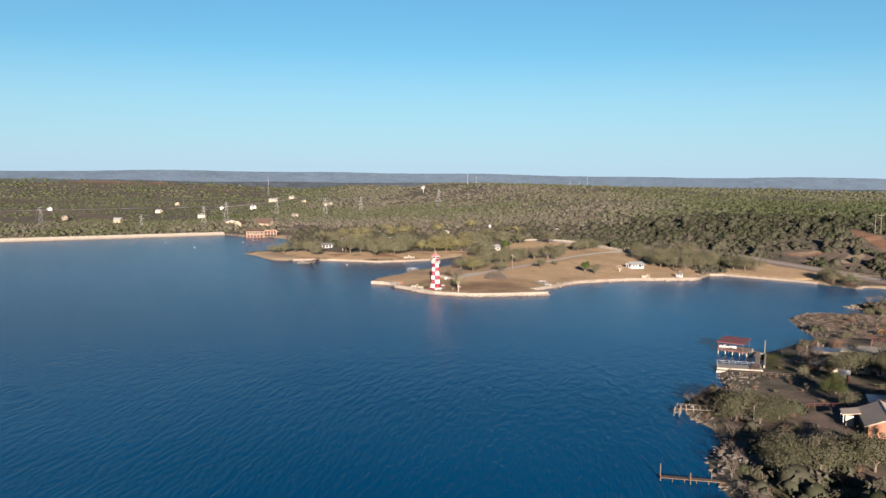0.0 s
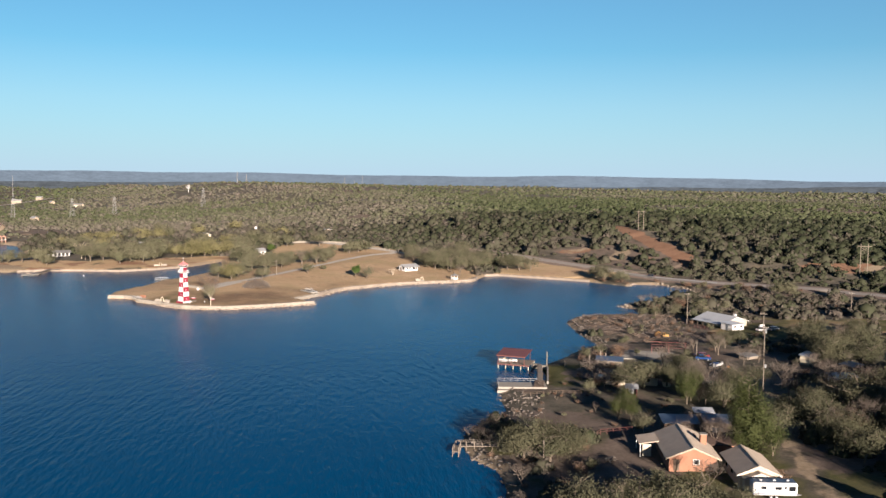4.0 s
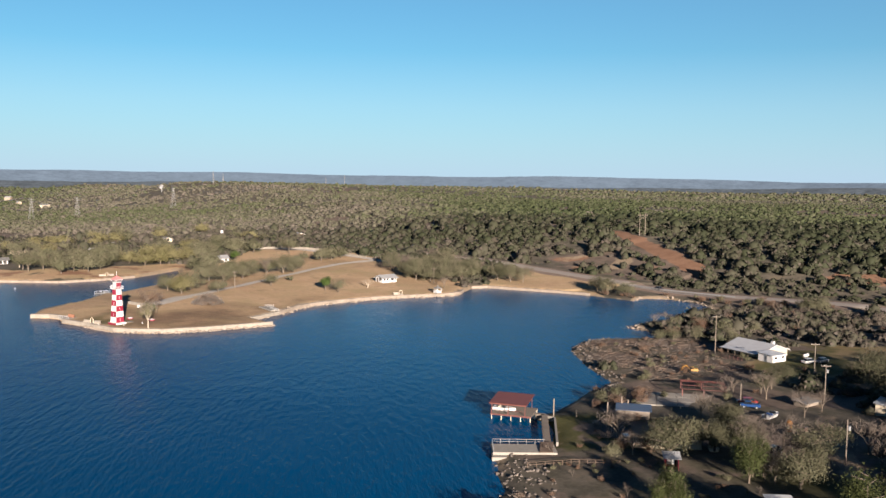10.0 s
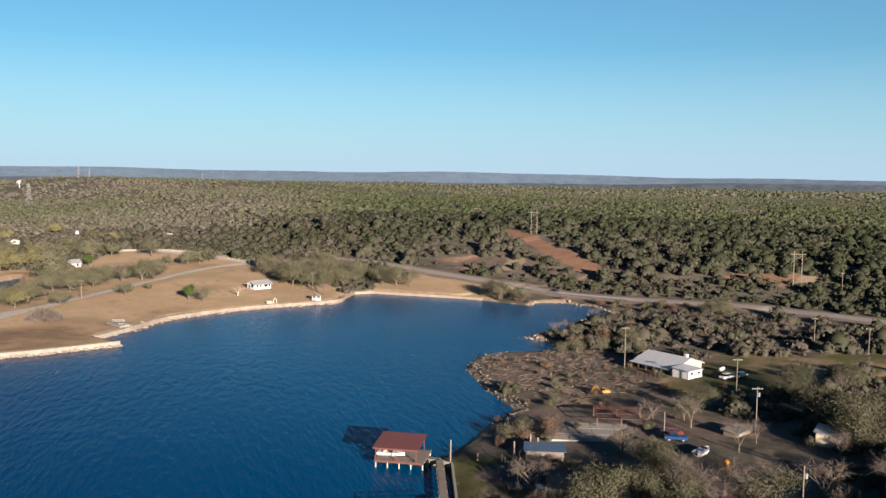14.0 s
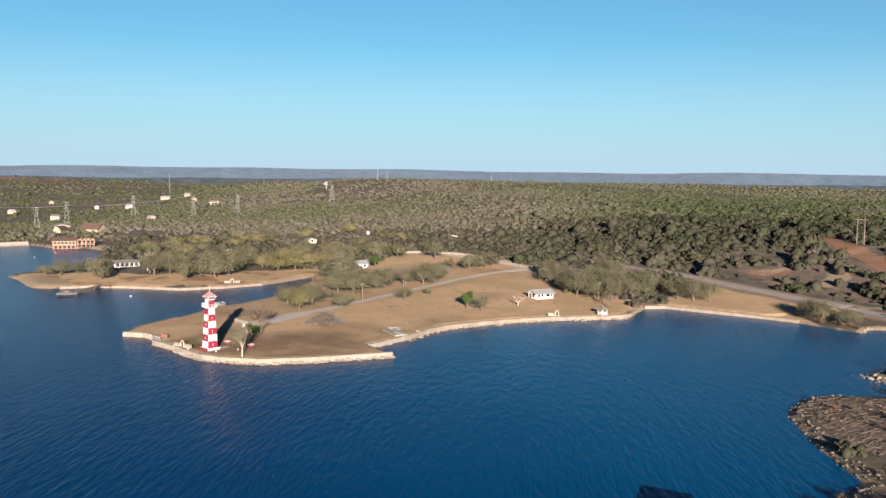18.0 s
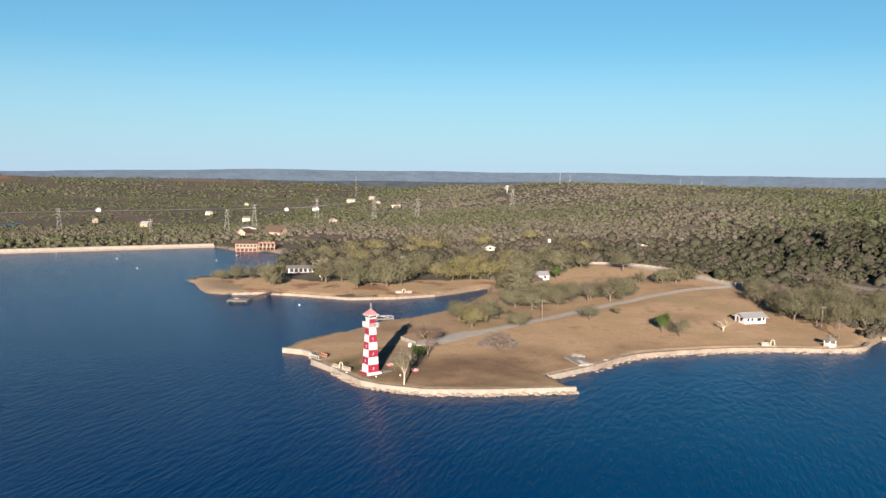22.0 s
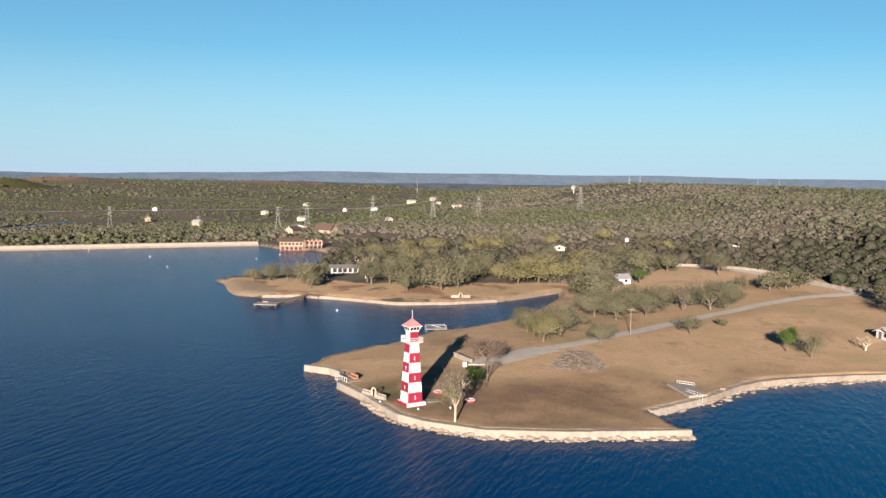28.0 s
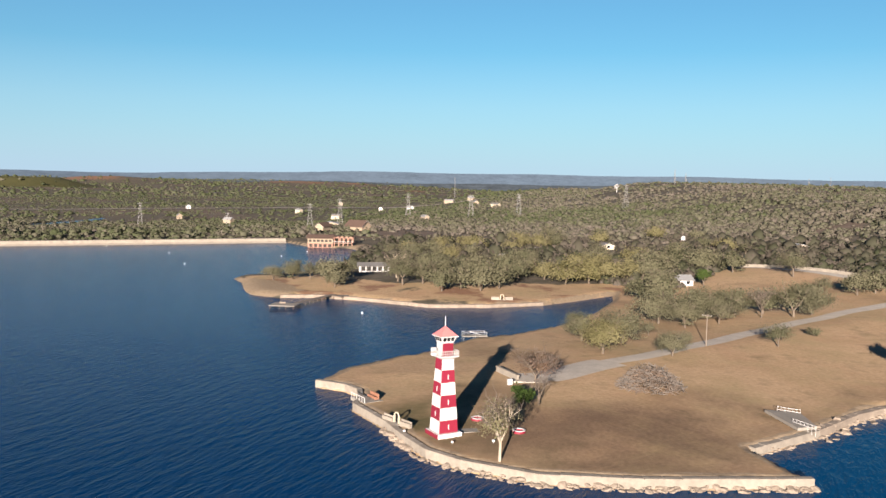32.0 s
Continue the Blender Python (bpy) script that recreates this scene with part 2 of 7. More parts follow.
WATER, GROUND = water_material(), ground_material()
LIMESTONE = plain("limestone", (0.275, 0.246, 0.205), 0.9, 1.6, 0.36, 0.6)
ROCK = plain("boulder_stone", (0.27, 0.225, 0.18), 0.9, 1.2, 0.45, 0.7)
RUBBLE = plain("grey_rubble", (0.1496, 0.1292, 0.1122), 0.9, 1.5, 0.45, 0.7)
CONCRETE = plain("concrete", (0.2604, 0.2418, 0.2108), 0.85, 2.0, 0.25, 0.3)
ASPHALT = plain("asphalt", (0.30, 0.262, 0.225), 0.9, 3.0, 0.2, 0.3)
GRAVEL = plain("pale_gravel", (0.47, 0.43, 0.37), 0.95, 2.5, 0.25, 0.4)
WHITE = plain("white_paint", (0.51, 0.505, 0.50), 0.5, 3.0, 0.07, 0.05)
RED = plain("red_paint", (0.20, 0.016, 0.036), 0.45, 3.0, 0.12, 0.05)
PINK_ROOF = plain("faded_red_roof", (0.50, 0.17, 0.17), 0.6, 3.0, 0.15, 0.1)
EARTH = plain("bare_verge_earth", (0.20, 0.145, 0.11), 0.95, 1.5, 0.4, 0.4, stain=0.12)
GLASS = plain("dark_glass", (0.012, 0.014, 0.018), 0.08, 1.0, 0.2, 0.0, spec=0.6)
# near-black sheets on solid walls stand for the shade inside openings
SHADE = plain("opening_shade", (0.03, 0.028, 0.025), 0.9)
SHINGLE = ribbed("grey_shingle", (0.20, 0.195, 0.19), 0.85, 0.0, 0.25, "Y", 0.3)
TAN_ROOF = ribbed("tan_shingle", (0.60, 0.50, 0.395), 0.85, 0.0, 0.3, "Y", 0.3)
BROWN_ROOF = plain("brown_shingle", (0.10, 0.065, 0.05), 0.85, 2.0, 0.3, 0.3)
METAL_ROOF = ribbed("white_metal_roof", (0.555, 0.5625, 0.57), 0.35, 0.0, 0.4, "X", 0.4)
BLUE_ROOF = ribbed("blue_grey_metal_roof", (0.085, 0.12, 0.18), 0.4, 0.0, 0.4, "X", 0.4)
RUST_ROOF = ribbed("rust_red_metal_roof", (0.2025, 0.06375, 0.04125), 0.5, 0.0, 0.3, "X", 0.4)
BRICK = plain("orange_brick", (0.27, 0.13, 0.08), 0.85, 6.0, 0.25, 0.3)
CREAM = plain("cream_wall", (0.465, 0.405, 0.3075), 0.75, 3.0, 0.12, 0.1)
SALMON = plain("salmon_stucco", (0.30, 0.17, 0.125), 0.75, 3.0, 0.12, 0.1)
WOOD = plain("weathered_wood", (0.19, 0.16, 0.13), 0.85, 4.0, 0.35, 0.4)
DARKWOOD = plain("dark_wood", (0.12, 0.085, 0.06), 0.85, 4.0, 0.35, 0.4)
STEEL = plain("galvanised_steel", (0.345, 0.3525, 0.36), 0.45, 4.0, 0.15, 0.1, 0.6)
RUSTED = plain("red_oxide_steel", (0.11, 0.042, 0.036), 0.6, 4.0, 0.3, 0.2)
YELLOW = plain("yellow_plant_paint", (0.30, 0.165, 0.03), 0.5, 3.0, 0.15, 0.05)
ORANGE = plain("orange_paint", (0.36, 0.144, 0.018), 0.5, 3.0, 0.15, 0.05)
BLUEPAINT = plain("blue_paint", (0.015, 0.05, 0.16), 0.35, 3.0, 0.1, 0.0)
DARKPAINT = plain("dark_car_paint", (0.03, 0.03, 0.035), 0.25, 3.0, 0.1, 0.0, spec=0.5)
REDCAR = plain("maroon_paint", (0.20, 0.02, 0.02), 0.3, 3.0, 0.1, 0.0, spec=0.5)
RUBBER = plain("rubber", (0.02, 0.02, 0.02), 0.8)
BARK = plain("grey_bark", (0.13, 0.105, 0.08), 0.9, 3.0, 0.35, 0.6)
PALE_BARK = plain("pale_bark", (0.42, 0.36, 0.28), 0.85, 1.5, 0.25, 0.3)
TWIG = foliage("bare_twigs", (0.048, 0.039, 0.032), (0.078, 0.063, 0.052), (0.115, 0.094, 0.078), 0.0)
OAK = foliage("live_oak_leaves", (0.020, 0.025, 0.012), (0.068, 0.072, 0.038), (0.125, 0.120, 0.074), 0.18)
# much the live oak greens at two thirds strength, for the near village
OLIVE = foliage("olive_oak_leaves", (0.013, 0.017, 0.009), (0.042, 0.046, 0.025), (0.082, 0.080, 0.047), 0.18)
YELLOW_OAK = foliage("yellowing_oak_leaves", (0.050, 0.049, 0.019), (0.112, 0.106, 0.044), (0.175, 0.160, 0.080), 0.22)
GREEN = foliage("green_elm_leaves", (0.01804, 0.02788, 0.00738), (0.0369, 0.05084, 0.01476), (0.0697, 0.082, 0.02788))
BRIGHT = foliage("fresh_green_leaves", (0.0205, 0.041, 0.0082), (0.041, 0.0738, 0.0164), (0.0738, 0.1107, 0.02788))
PALE_LEAF = foliage("pale_yellow_leaves", (0.085, 0.080, 0.038), (0.135, 0.128, 0.066), (0.20, 0.186, 0.105))
# far scrub is lightened to carry distance haze; near scrub keeps darker greens
HAZED_SCRUB = foliage("hill_scrub_hazed", (0.017, 0.026, 0.010), (0.072, 0.085, 0.040), (0.135, 0.117, 0.098), 0.25, False)
NEAR_SCRUB = foliage("mesquite_brush", (0.013, 0.018, 0.008), (0.036, 0.041, 0.021), (0.080, 0.068, 0.056), 0.15, False)
RUSSET = foliage("russet_brush", (0.0615, 0.03444, 0.02132), (0.0984, 0.05904, 0.0369), (0.1394, 0.0902, 0.0615), 0.15)

# ---- the lie of the land ----
DAM = [(-1500, -402), (-146, 392)]
BAY = [(-134, 378), (-124, 364), (-98, 361), (-89, 345), (-86, 327), (-82, 300), (-76, 262), (-84, 235), (-95, 216)]
SPIT = [(-110, 203), (-101, 190), (-92, 168), (-86, 157), (-74, 152), (-61, 156), (-46, 152), (-22, 142), (-4, 146), (14, 156), (25, 169), (39, 188)]
INLET = [(38, 172), (30, 142), (21, 116), (6, 95), (-4, 87), (-12, 69), (-20, 55), (-27, 44)]
POINT = [(-29, 32), (-22.5, 29.5), (-19.3, 26.2), (-17.8, 20.5), (-17.9, 16.2), (-10, 5.5), (-6, -1.5), (-1.5, -8.0), (4, -12), (15, -16), (29, -15.5), (52, -11.5), (49, -4), (47, 2)]
COVE = [(60, 14), (73, 29), (84, 35), (105, 42), (121, 44), (138, 43), (150, 46), (156, 55), (165, 66), (174, 66), (185, 54), (200, 38), (208, 27)]
HEAD = [(217, 5), (226, 11), (237, 6), (240, -12), (235, -30), (213, -34), (191, -49), (174, -54), (175, -61), (177, -67), (171, -76)]
CLEARED = [(153, -72), (144, -73), (131, -86), (122, -113), (119, -129), (107, -135), (98, -143), (90, -149), (82, -152), (84, -158), (76, -173)]
NEAR = [(63, -170), (61, -178), (58, -184), (56, -192), (45, -200), (36, -211), (34, -222), (36, -231), (32, -242), (25, -251), (22, -262), (20, -275),
        (5, -300), (-20, -345), (-70, -430), (-110, -800)]
SHORE = DAM + BAY + SPIT + INLET + POINT + COVE + HEAD + CLEARED + NEAR
RIM = [(7000, -800), (7000, 7000), (-6000, 7000), (-6000, -402)]


def seg_dist(x, y, a, b):
    ax, ay = a
    vx, vy = b[0] - ax, b[1] - ay
    k = np.clip(((x - ax) * vx + (y - ay) * vy) / (vx * vx + vy * vy + 1e-9), 0, 1)
    return np.hypot(x - ax - k * vx, y - ay - k * vy)


def inside(x, y, poly):
    hit = np.zeros(np.shape(x), bool)
    for (ax, ay), (bx, by) in zip(poly, poly[1:] + poly[:1]):
        hit ^= ((ay > y) != (by > y)) & (x < (bx - ax) * (y - ay) / (by - ay + 1e-12) + ax)
    return hit


def to_line(x, y, line):
    d = np.full(np.shape(x), 1e9)
    for a, b in zip(line, line[1:]):
        d = np.minimum(d, seg_dist(x, y, a, b))
    return d


def inland(x, y):
    """Metres from the waterline, above zero on land."""
    x, y = np.asarray(x, float), np.asarray(y, float)
    return np.where(inside(x, y, SHORE + RIM), 1, -1) * to_line(x, y, SHORE)


def within(x, y, poly, soft=4.0):
    """1 inside the outline, falling to 0 over soft metres outside it."""
    d = to_line(x, y, poly + poly[:1])
    return np.where(inside(x, y, poly), 1.0, np.clip(1 - d / soft, 0, 1))


def ease(v):
    v = np.clip(v, 0, 1)
    return v * v * (3 - 2 * v)


def ripple(x, y, size):
    """Cheap rolling noise, about -1 to 1."""
    u, v = x / size, y / size
    return (np.sin(u * 1.7 + 2 * np.sin(v * 0.9)) + np.sin(v * 1.9 + 2 * np.sin(u * 1.1 + 1)) + np.sin((u + v) * 1.3 + 4)) / 3


BUTTES = [(-1750, 3150, 200, 22), (-1000, 3300, 190, 13), (-760, 3350, 120, 7), (-420, 2700, 90, 7)]
ROAD_BED = [(210, 150), (218, 115), (228, 75), (237, 42), (247, 12), (265, -18), (284, -52), (292, -85), (297, -120)]


MESAS = [(-1640, 2480, 150, 30)]


def height(x, y):
    x, y = np.asarray(x, float), np.asarray(y, float)
    d = inland(x, y)
    edge = 1.45 - 0.75 * ease((x - 150) / 60) * (y < 40) - 0.6 * (y < -60)
    z = edge * ease((d + 0.3) / np.where((x > -45) & (x < 75) & (y < 60) & (y > -30), 1.3, 3.0)) + 0.042 * np.clip(d - 6, 0, 70)
    z += 3.2 * ease((d - 60) / 130) * ease((x + 60) / 120) * (1 - 0.5 * ease((x - 170) / 60) * (y < 120))
    z += 31.5 * np.exp(-np.abs((x - 201) / np.where(x < 201, 129, 675)) ** 2.3 - ((y - 1355) / np.where(y < 1355, 620, 490)) ** 2) * ease((d - 80) / 300)
    z += 3.2 * ease((x - 240) / 700) * ease((d - 60) / 500) * (1 - 0.75 * ease((np.hypot(x, y) - 1500) / 1200))
    z += 3.6 * np.exp(-((x - 120) / 45) ** 2 - ((y - 225) / 50) ** 2) + 2.5 * np.exp(-((x - 380) / 90) ** 2 - ((y - 230) / 130) ** 2)
    z += ripple(x, y, 60) * 0.9 * ease((d - 80) / 150) + ripple(x, y, 230) * 3.0 * ease((d - 250) / 500)
    z += 6 * ripple(x, y, 700) * ease((d - 1500) / 1500)
    z += 27 * ease((300 - x) / 900) * ease((np.hypot(x, y + 250) - 2300) / 2500)
    # the river plain below the dam, with low red buttes far out
    z -= 17 * ease((-75 + 0.03 * (y - 500) - x) / 230) * ease((d - 50) / 170)
    for bx, by, bw, bh in BUTTES:
        z += bh * np.exp(-(((x - bx) / bw) ** 2 + ((y - by) / (bw * 0.8)) ** 2) ** 1.5)
    for bx, by, bw, bh in MESAS:
        z += bh * ease((1.25 - np.hypot(x - bx, y - by) / bw + 0.1 * ripple(x, y, 50)) / 0.6)
    # the ground climbs east of the highway
    bench = x - np.interp(y, [-280, -120, -52, 12, 75, 150, 225, 500], [270, 297, 284, 247, 228, 210, 175, 150])
    z += 13 * ease((bench - 10) / 85) * (0.5 + 0.5 * ease((y + 120) / 150)) * (1 - ease((np.hypot(x, y) - 700) / 800))
    z += 0.9 * np.exp(-(to_line(x, y, ROAD_BED) / 14) ** 2)
    dam = seg_dist(x, y, DAM[0], (-190, 366))
    z = np.where((d > 0) & (dam < 60), z * ease((dam - 9) / 40) - 2.0 * (1 - ease((dam - 4) / 20)), z)
    return np.where(d > -0.3, z, np.maximum(-3, (d + 0.3) * 0.5))


def ground_z(x, y):
    return float(height(x, y))


def spaced(lo, hi, fine_lo, fine_hi, step, growth, most):
    mids = list(np.arange(fine_lo, fine_hi + 0.01, step))
    up, s = [], step
    while (up[-1] if up else fine_hi) < hi:
        s = min(s * growth, most)
        up.append((up[-1] if up else fine_hi) + s)
    down, s = [], step
    while (down[-1] if down else fine_lo) > lo:
        s = min(s * growth, most)
        down.append((down[-1] if down else fine_lo) - s)
    return np.array(down[::-1] + mids + up)


def grid_mesh(name, xs, ys, zfun):
    gx, gy = np.meshgrid(xs, ys)
    x, y = gx.ravel(), gy.ravel()
    z = zfun(x, y)
    nx, ny = len(xs), len(ys)
    i = (np.arange(ny - 1)[:, None] * nx + np.arange(nx - 1)).ravel()
    quads = np.stack([i, i + 1, i + 1 + nx, i + nx], 1)
    return raw_mesh(name, np.stack([x, y, z], 1), quads), x, y, z


def raw_mesh(name, verts, faces):
    """A mesh from arrays, all faces with the same number of corners."""
    me = bpy.data.meshes.new(name)
    n = faces.shape[1]
    me.vertices.add(len(verts))
    me.vertices.foreach_set("co", np.ascontiguousarray(verts, np.float32).ravel())
    me.loops.add(faces.size)
    me.loops.foreach_set("vertex_index", np.ascontiguousarray(faces, np.int32).ravel())
    me.polygons.add(len(faces))
    me.polygons.foreach_set("loop_start", np.arange(0, faces.size, n, dtype=np.int32))
    me.update(calc_edges=True)
    return me


def attribute(me, name, values):
    me.attributes.new(name, "FLOAT", "POINT").data.foreach_set("value", np.ascontiguousarray(values, np.float32))


LAWN = [(-30, 32), (-6, -3), (15, -16), (52, -11), (60, 14), (84, 35), (121, 44), (150, 46), (158, 62), (163, 76), (150, 100), (152, 150), (138, 205), (92, 250),
        (80, 225), (58, 190), (44, 195), (38, 172), (20, 110), (-12, 69)]
SPIT_LAWN = [(-104, 195), (-86, 158), (-46, 153), (-4, 146), (25, 169), (45, 190), (40, 205), (0, 190), (-40, 180), (-80, 205)]
VERGE = [(174, 66), (185, 54), (208, 27), (232, 38), (222, 75), (212, 100), (195, 98)]
SCRAPED = [(131, -86), (144, -74), (172, -77), (185, -100), (160, -108), (150, -140), (125, -135)]
PADDOCK = [(156, -147), (160, -135), (180, -118), (205, -108), (216, -122), (250, -140), (236, -152), (200, -147), (178, -149)]
YARD = [(44, -228), (62, -225), (70, -236), (56, -252), (40, -246)]
GREEN_YARD = [(50, -250), (58, -246), (56, -262), (42, -268), (38, -256)]
SPOIL = [(240, 110), (252, 50), (275, 30), (300, 70), (285, 110), (262, 125)]
CUT = [(307, 158), (299, 122), (290, 84), (286, 60), (281, 38)]
CLEARINGS = [[(392, 408), (390, 448), (445, 498), (486, 518), (480, 495), (445, 445), (405, 408)], [(274, 190), (276, 204), (304, 238), (300, 198), (284, 188)],
             [(261, 66), (260, 78), (274, 76), (272, 64)], [(598, 302), (900, 610), (1080, 785), (1440, 943), (1000, 520), (656, 250)],
             [(234, 735), (278, 960), (340, 925), (400, 1000), (350, 860), (290, 735)], [(262, 645), (338, 712), (324, 650)],
             [(312, -14), (325, -12), (345, -40), (330, -44)], [(226, 306), (246, 314), (243, 280), (232, 285)], [(-114, 450), (-79, 476), (-55, 440), (-66, 420), (-103, 409)],
             [(180, 440), (188, 455), (212, 460), (205, 442)], [(239, 100), (250, 128), (280, 112), (268, 66), (246, 80)]]
DRIVE = [(150, -168), (125, -198), (109, -218), (99, -234), (86, -251), (70, -285)]


def rounded_drive():
    out = DRIVE
    for _ in range(2):
        out = [out[0]] + [(a[0] * k + b[0] * (1 - k), a[1] * k + b[1] * (1 - k)) for a, b in zip(out, out[1:]) for k in (0.75, 0.25)] + [out[-1]]
    return out


def make_ground():
    xs = spaced(-4300, 5200, -150, 300, 3.8, 1.11, 80)
    ys = spaced(-820, 5000, -290, 400, 3.8, 1.11, 80)
    xs = np.sort(np.concatenate([xs, np.arange(-36.5, 72, 1.1)]))
    ys = np.sort(np.concatenate([ys, np.arange(-24.5, 60, 1.1)]))
    me, x, y, z = grid_mesh("ground", xs, ys, height)
    d = inland(x, y)
    wob = ripple(x, y, 9) * 0.25
    lawn = np.maximum(within(x, y, LAWN, 6), within(x, y, VERGE, 4))
    lawn = np.maximum(lawn, within(x, y, PADDOCK, 8) * 0.7)
    lawn = np.maximum(lawn, within(x, y, SPIT_LAWN, 8) * 0.75)
    dirt = within(x, y, SPIT_LAWN, 8) * 0.1
    for poly, w in ((SCRAPED, 0.48), (YARD, 0.7), (SPOIL, 0.62)):
        dirt = np.maximum(dirt, within(x, y, poly, 8) * w)
    cut = to_line(x, y, CUT)
    dirt = np.maximum(dirt, within(x, y, [(176, -118), (205, -20), (250, 0), (285, -60), (285, -130), (220, -118)], 10) * (0.40 + 0.3 * ripple(x, y, 16)))
    red = 0.95 * np.clip(1.6 - cut / 5, 0, 1)
    red = np.maximum(red, within(x, y, CLEARINGS[6], 6) * 0.8)
    red = np.maximum(red, within(x, y, SPIT_LAWN, 8) * (0.38 + 0.2 * ripple(x, y, 12)))
    red = np.maximum(red, within(x, y, CLEARINGS[10], 8) * (0.2 + 0.5 * ripple(x, y, 9)))
    dirt = np.maximum(dirt, (0.42 + 0.3 * ripple(x, y, 13)) * (y < -100) * (d > 3) * (x < 160))
    green = within(x, y, GREEN_YARD, 5) * 0.75
    green = np.maximum(green, within(x, y, PADDOCK, 4) * (0.5 + 0.3 * ripple(x, y, 14)))
    green = np.maximum(green, 0.42 * np.exp(-((x + 7) / 10) ** 2 - ((y - 8) / 14) ** 2))
    green = np.maximum(green, 0.55 * np.exp(-((x - 100) / 9) ** 2 - ((y + 225) / 25) ** 2))
    green = np.maximum(green, within(x, y, [(85, -156), (97, -160), (92, -180), (77, -175)], 4) * 0.95)
    verge = to_line(x, y, DRIVE)
    green = np.maximum(green, (0.5 + 0.25 * ripple(y, x, 15)) * (verge > 3) * np.clip(1.6 - verge / 14, 0, 1) * (y < -195))
    green = np.maximum(green, (0.38 + 0.3 * ripple(y, x, 11)) * (y < -200) * (x < 75) * (d > 4))
    sand = np.clip(1.0 - np.abs(d - 1) / 3.0, 0, 1) * 0.9
    sand = np.where((y < -90), sand * 0.6, sand)
    sand = np.maximum(sand, np.clip(1.3 - to_line(x, y, CLEARED[:7]) / 3.2, 0, 1) * (d > 0))
    sand = np.maximum(sand, within(x, y, [(-110, 203), (-86, 157), (-74, 153), (-70, 163), (-88, 185)], 3) * 0.8)
    sand = np.maximum(sand, within(x, y, [(-100, 361), (-88, 340), (-82, 345), (-92, 372)], 4) * 0.8)
    sand = np.maximum(sand, 0.62 * np.clip(1.5 - to_line(x, y, rounded_drive()) / 2.2, 0, 1))
    far = np.clip(ripple(x, y, 120) + ripple(y, x, 47) * 0.7 - 0.55, 0, 1) * (d > 200) * 0.6
    dirt = np.maximum(dirt, far)
    for poly in CLEARINGS:
        dirt = np.maximum(dirt, within(x, y, poly, 12) * (0.7 + 0.25 * ripple(x, y, 17)))
        sand = np.maximum(sand, within(x, y, poly, 5) * (0.25 + 0.5 * ripple(y, x, 11)))
    plain_land = ease((-40 + 0.03 * (y - 500) - x) / 160) * ease((y - 470 + 0.55 * (x + 150)) / 200)
    dirt = np.maximum(dirt, plain_land * (0.40 + 0.35 * ripple(x, y, 140) + 0.25 * ripple(y, x, 45)))
    for bx, by, bw, bh in BUTTES:
        red = np.maximum(red, 0.75 * np.exp(-((x - bx) ** 2 + (y - by) ** 2) / (bw * 0.9) ** 2))
    for bx, by, bw, bh in MESAS:
        wooded = ease((1.5 - np.hypot(x - bx, y - by) / bw) / 0.3)
        green, dirt, red = np.maximum(green, 0.9 * wooded), dirt * (1 - wooded), red * (1 - wooded)
    worn = 0.45 * np.exp(-((x - 24) / 40) ** 2 - ((y - 4) / 26) ** 2) + 0.16 * ripple(x, y, 23) * (lawn > 0.5)
    for name, v in (("lawn", lawn), ("worn", worn), ("green", green), ("dirt", dirt), ("red", red), ("sand", sand)):
        attribute(me, name, np.clip(v + wob * (v > 0.05), 0, 1))
    me.materials.append(GROUND)
    me.polygons.foreach_set("use_smooth", np.ones(len(me.polygons), bool))
    return tagged(new("ground", me), "dry brown land with scrub soil and lawns", "ground", kind="structure")


make_ground()


def make_water():
    xs, ys = np.linspace(-1700, 420, 107), np.linspace(-820, 480, 66)
    gx, gy = np.meshgrid(xs, ys)
    i = (np.arange(len(ys) - 1)[:, None] * len(xs) + np.arange(len(xs) - 1)).ravel()
    quads = np.stack([i, i + 1, i + 1 + len(xs), i + len(xs)], 1)
    mx, my = gx.ravel()[quads].mean(1), gy.ravel()[quads].mean(1)
    quads = quads[inland(mx, my) < 16]   # none past the dam or far under the land
    me = raw_mesh("lake", np.stack([gx.ravel(), gy.ravel(), gx.ravel() * 0], 1), quads)
    me.materials.append(WATER)
    return tagged(new("lake_water", me), "deep blue lake with small wind ripples", "lake", kind="structure")


make_water()

# ---- small builders ----


def thing(name, at, turn=0.0, label="", category="", group="", kind=""):
    ob = new(name)
    ob.empty_display_size = 0.5
    ob.matrix_world = pose(*at, 0, 0, turn)
    return tagged(ob, label, category, group, kind)


def part(name, bm, mat, parent, label=""):
    me = bpy.data.meshes.new(name)
    bm.normal_update()
    bm.to_mesh(me)
    bm.free()
    me.materials.append(mat)
    ob = new(name, me)
    ob.parent = parent
    return tagged(ob, label)


def box(bm, x0, x1, y0, y1, z0, z1, bevel=0.0):
    m = Matrix.Translation(((x0 + x1) / 2, (y0 + y1) / 2, (z0 + z1) / 2)) @ Matrix.Diagonal((x1 - x0, y1 - y0, z1 - z0, 1))
    made = bmesh.ops.create_cube(bm, size=1, matrix=m)
    if bevel:
        edges = list({e for v in made["verts"] for e in v.link_edges})
        bmesh.ops.bevel(bm, geom=edges, offset=bevel, segments=1, affect="EDGES")
    return bm


def boxes(*dims, bevel=0.0):
    bm = bmesh.new()
    for dim in dims:
        box(bm, *dim, bevel=bevel)
    return bm


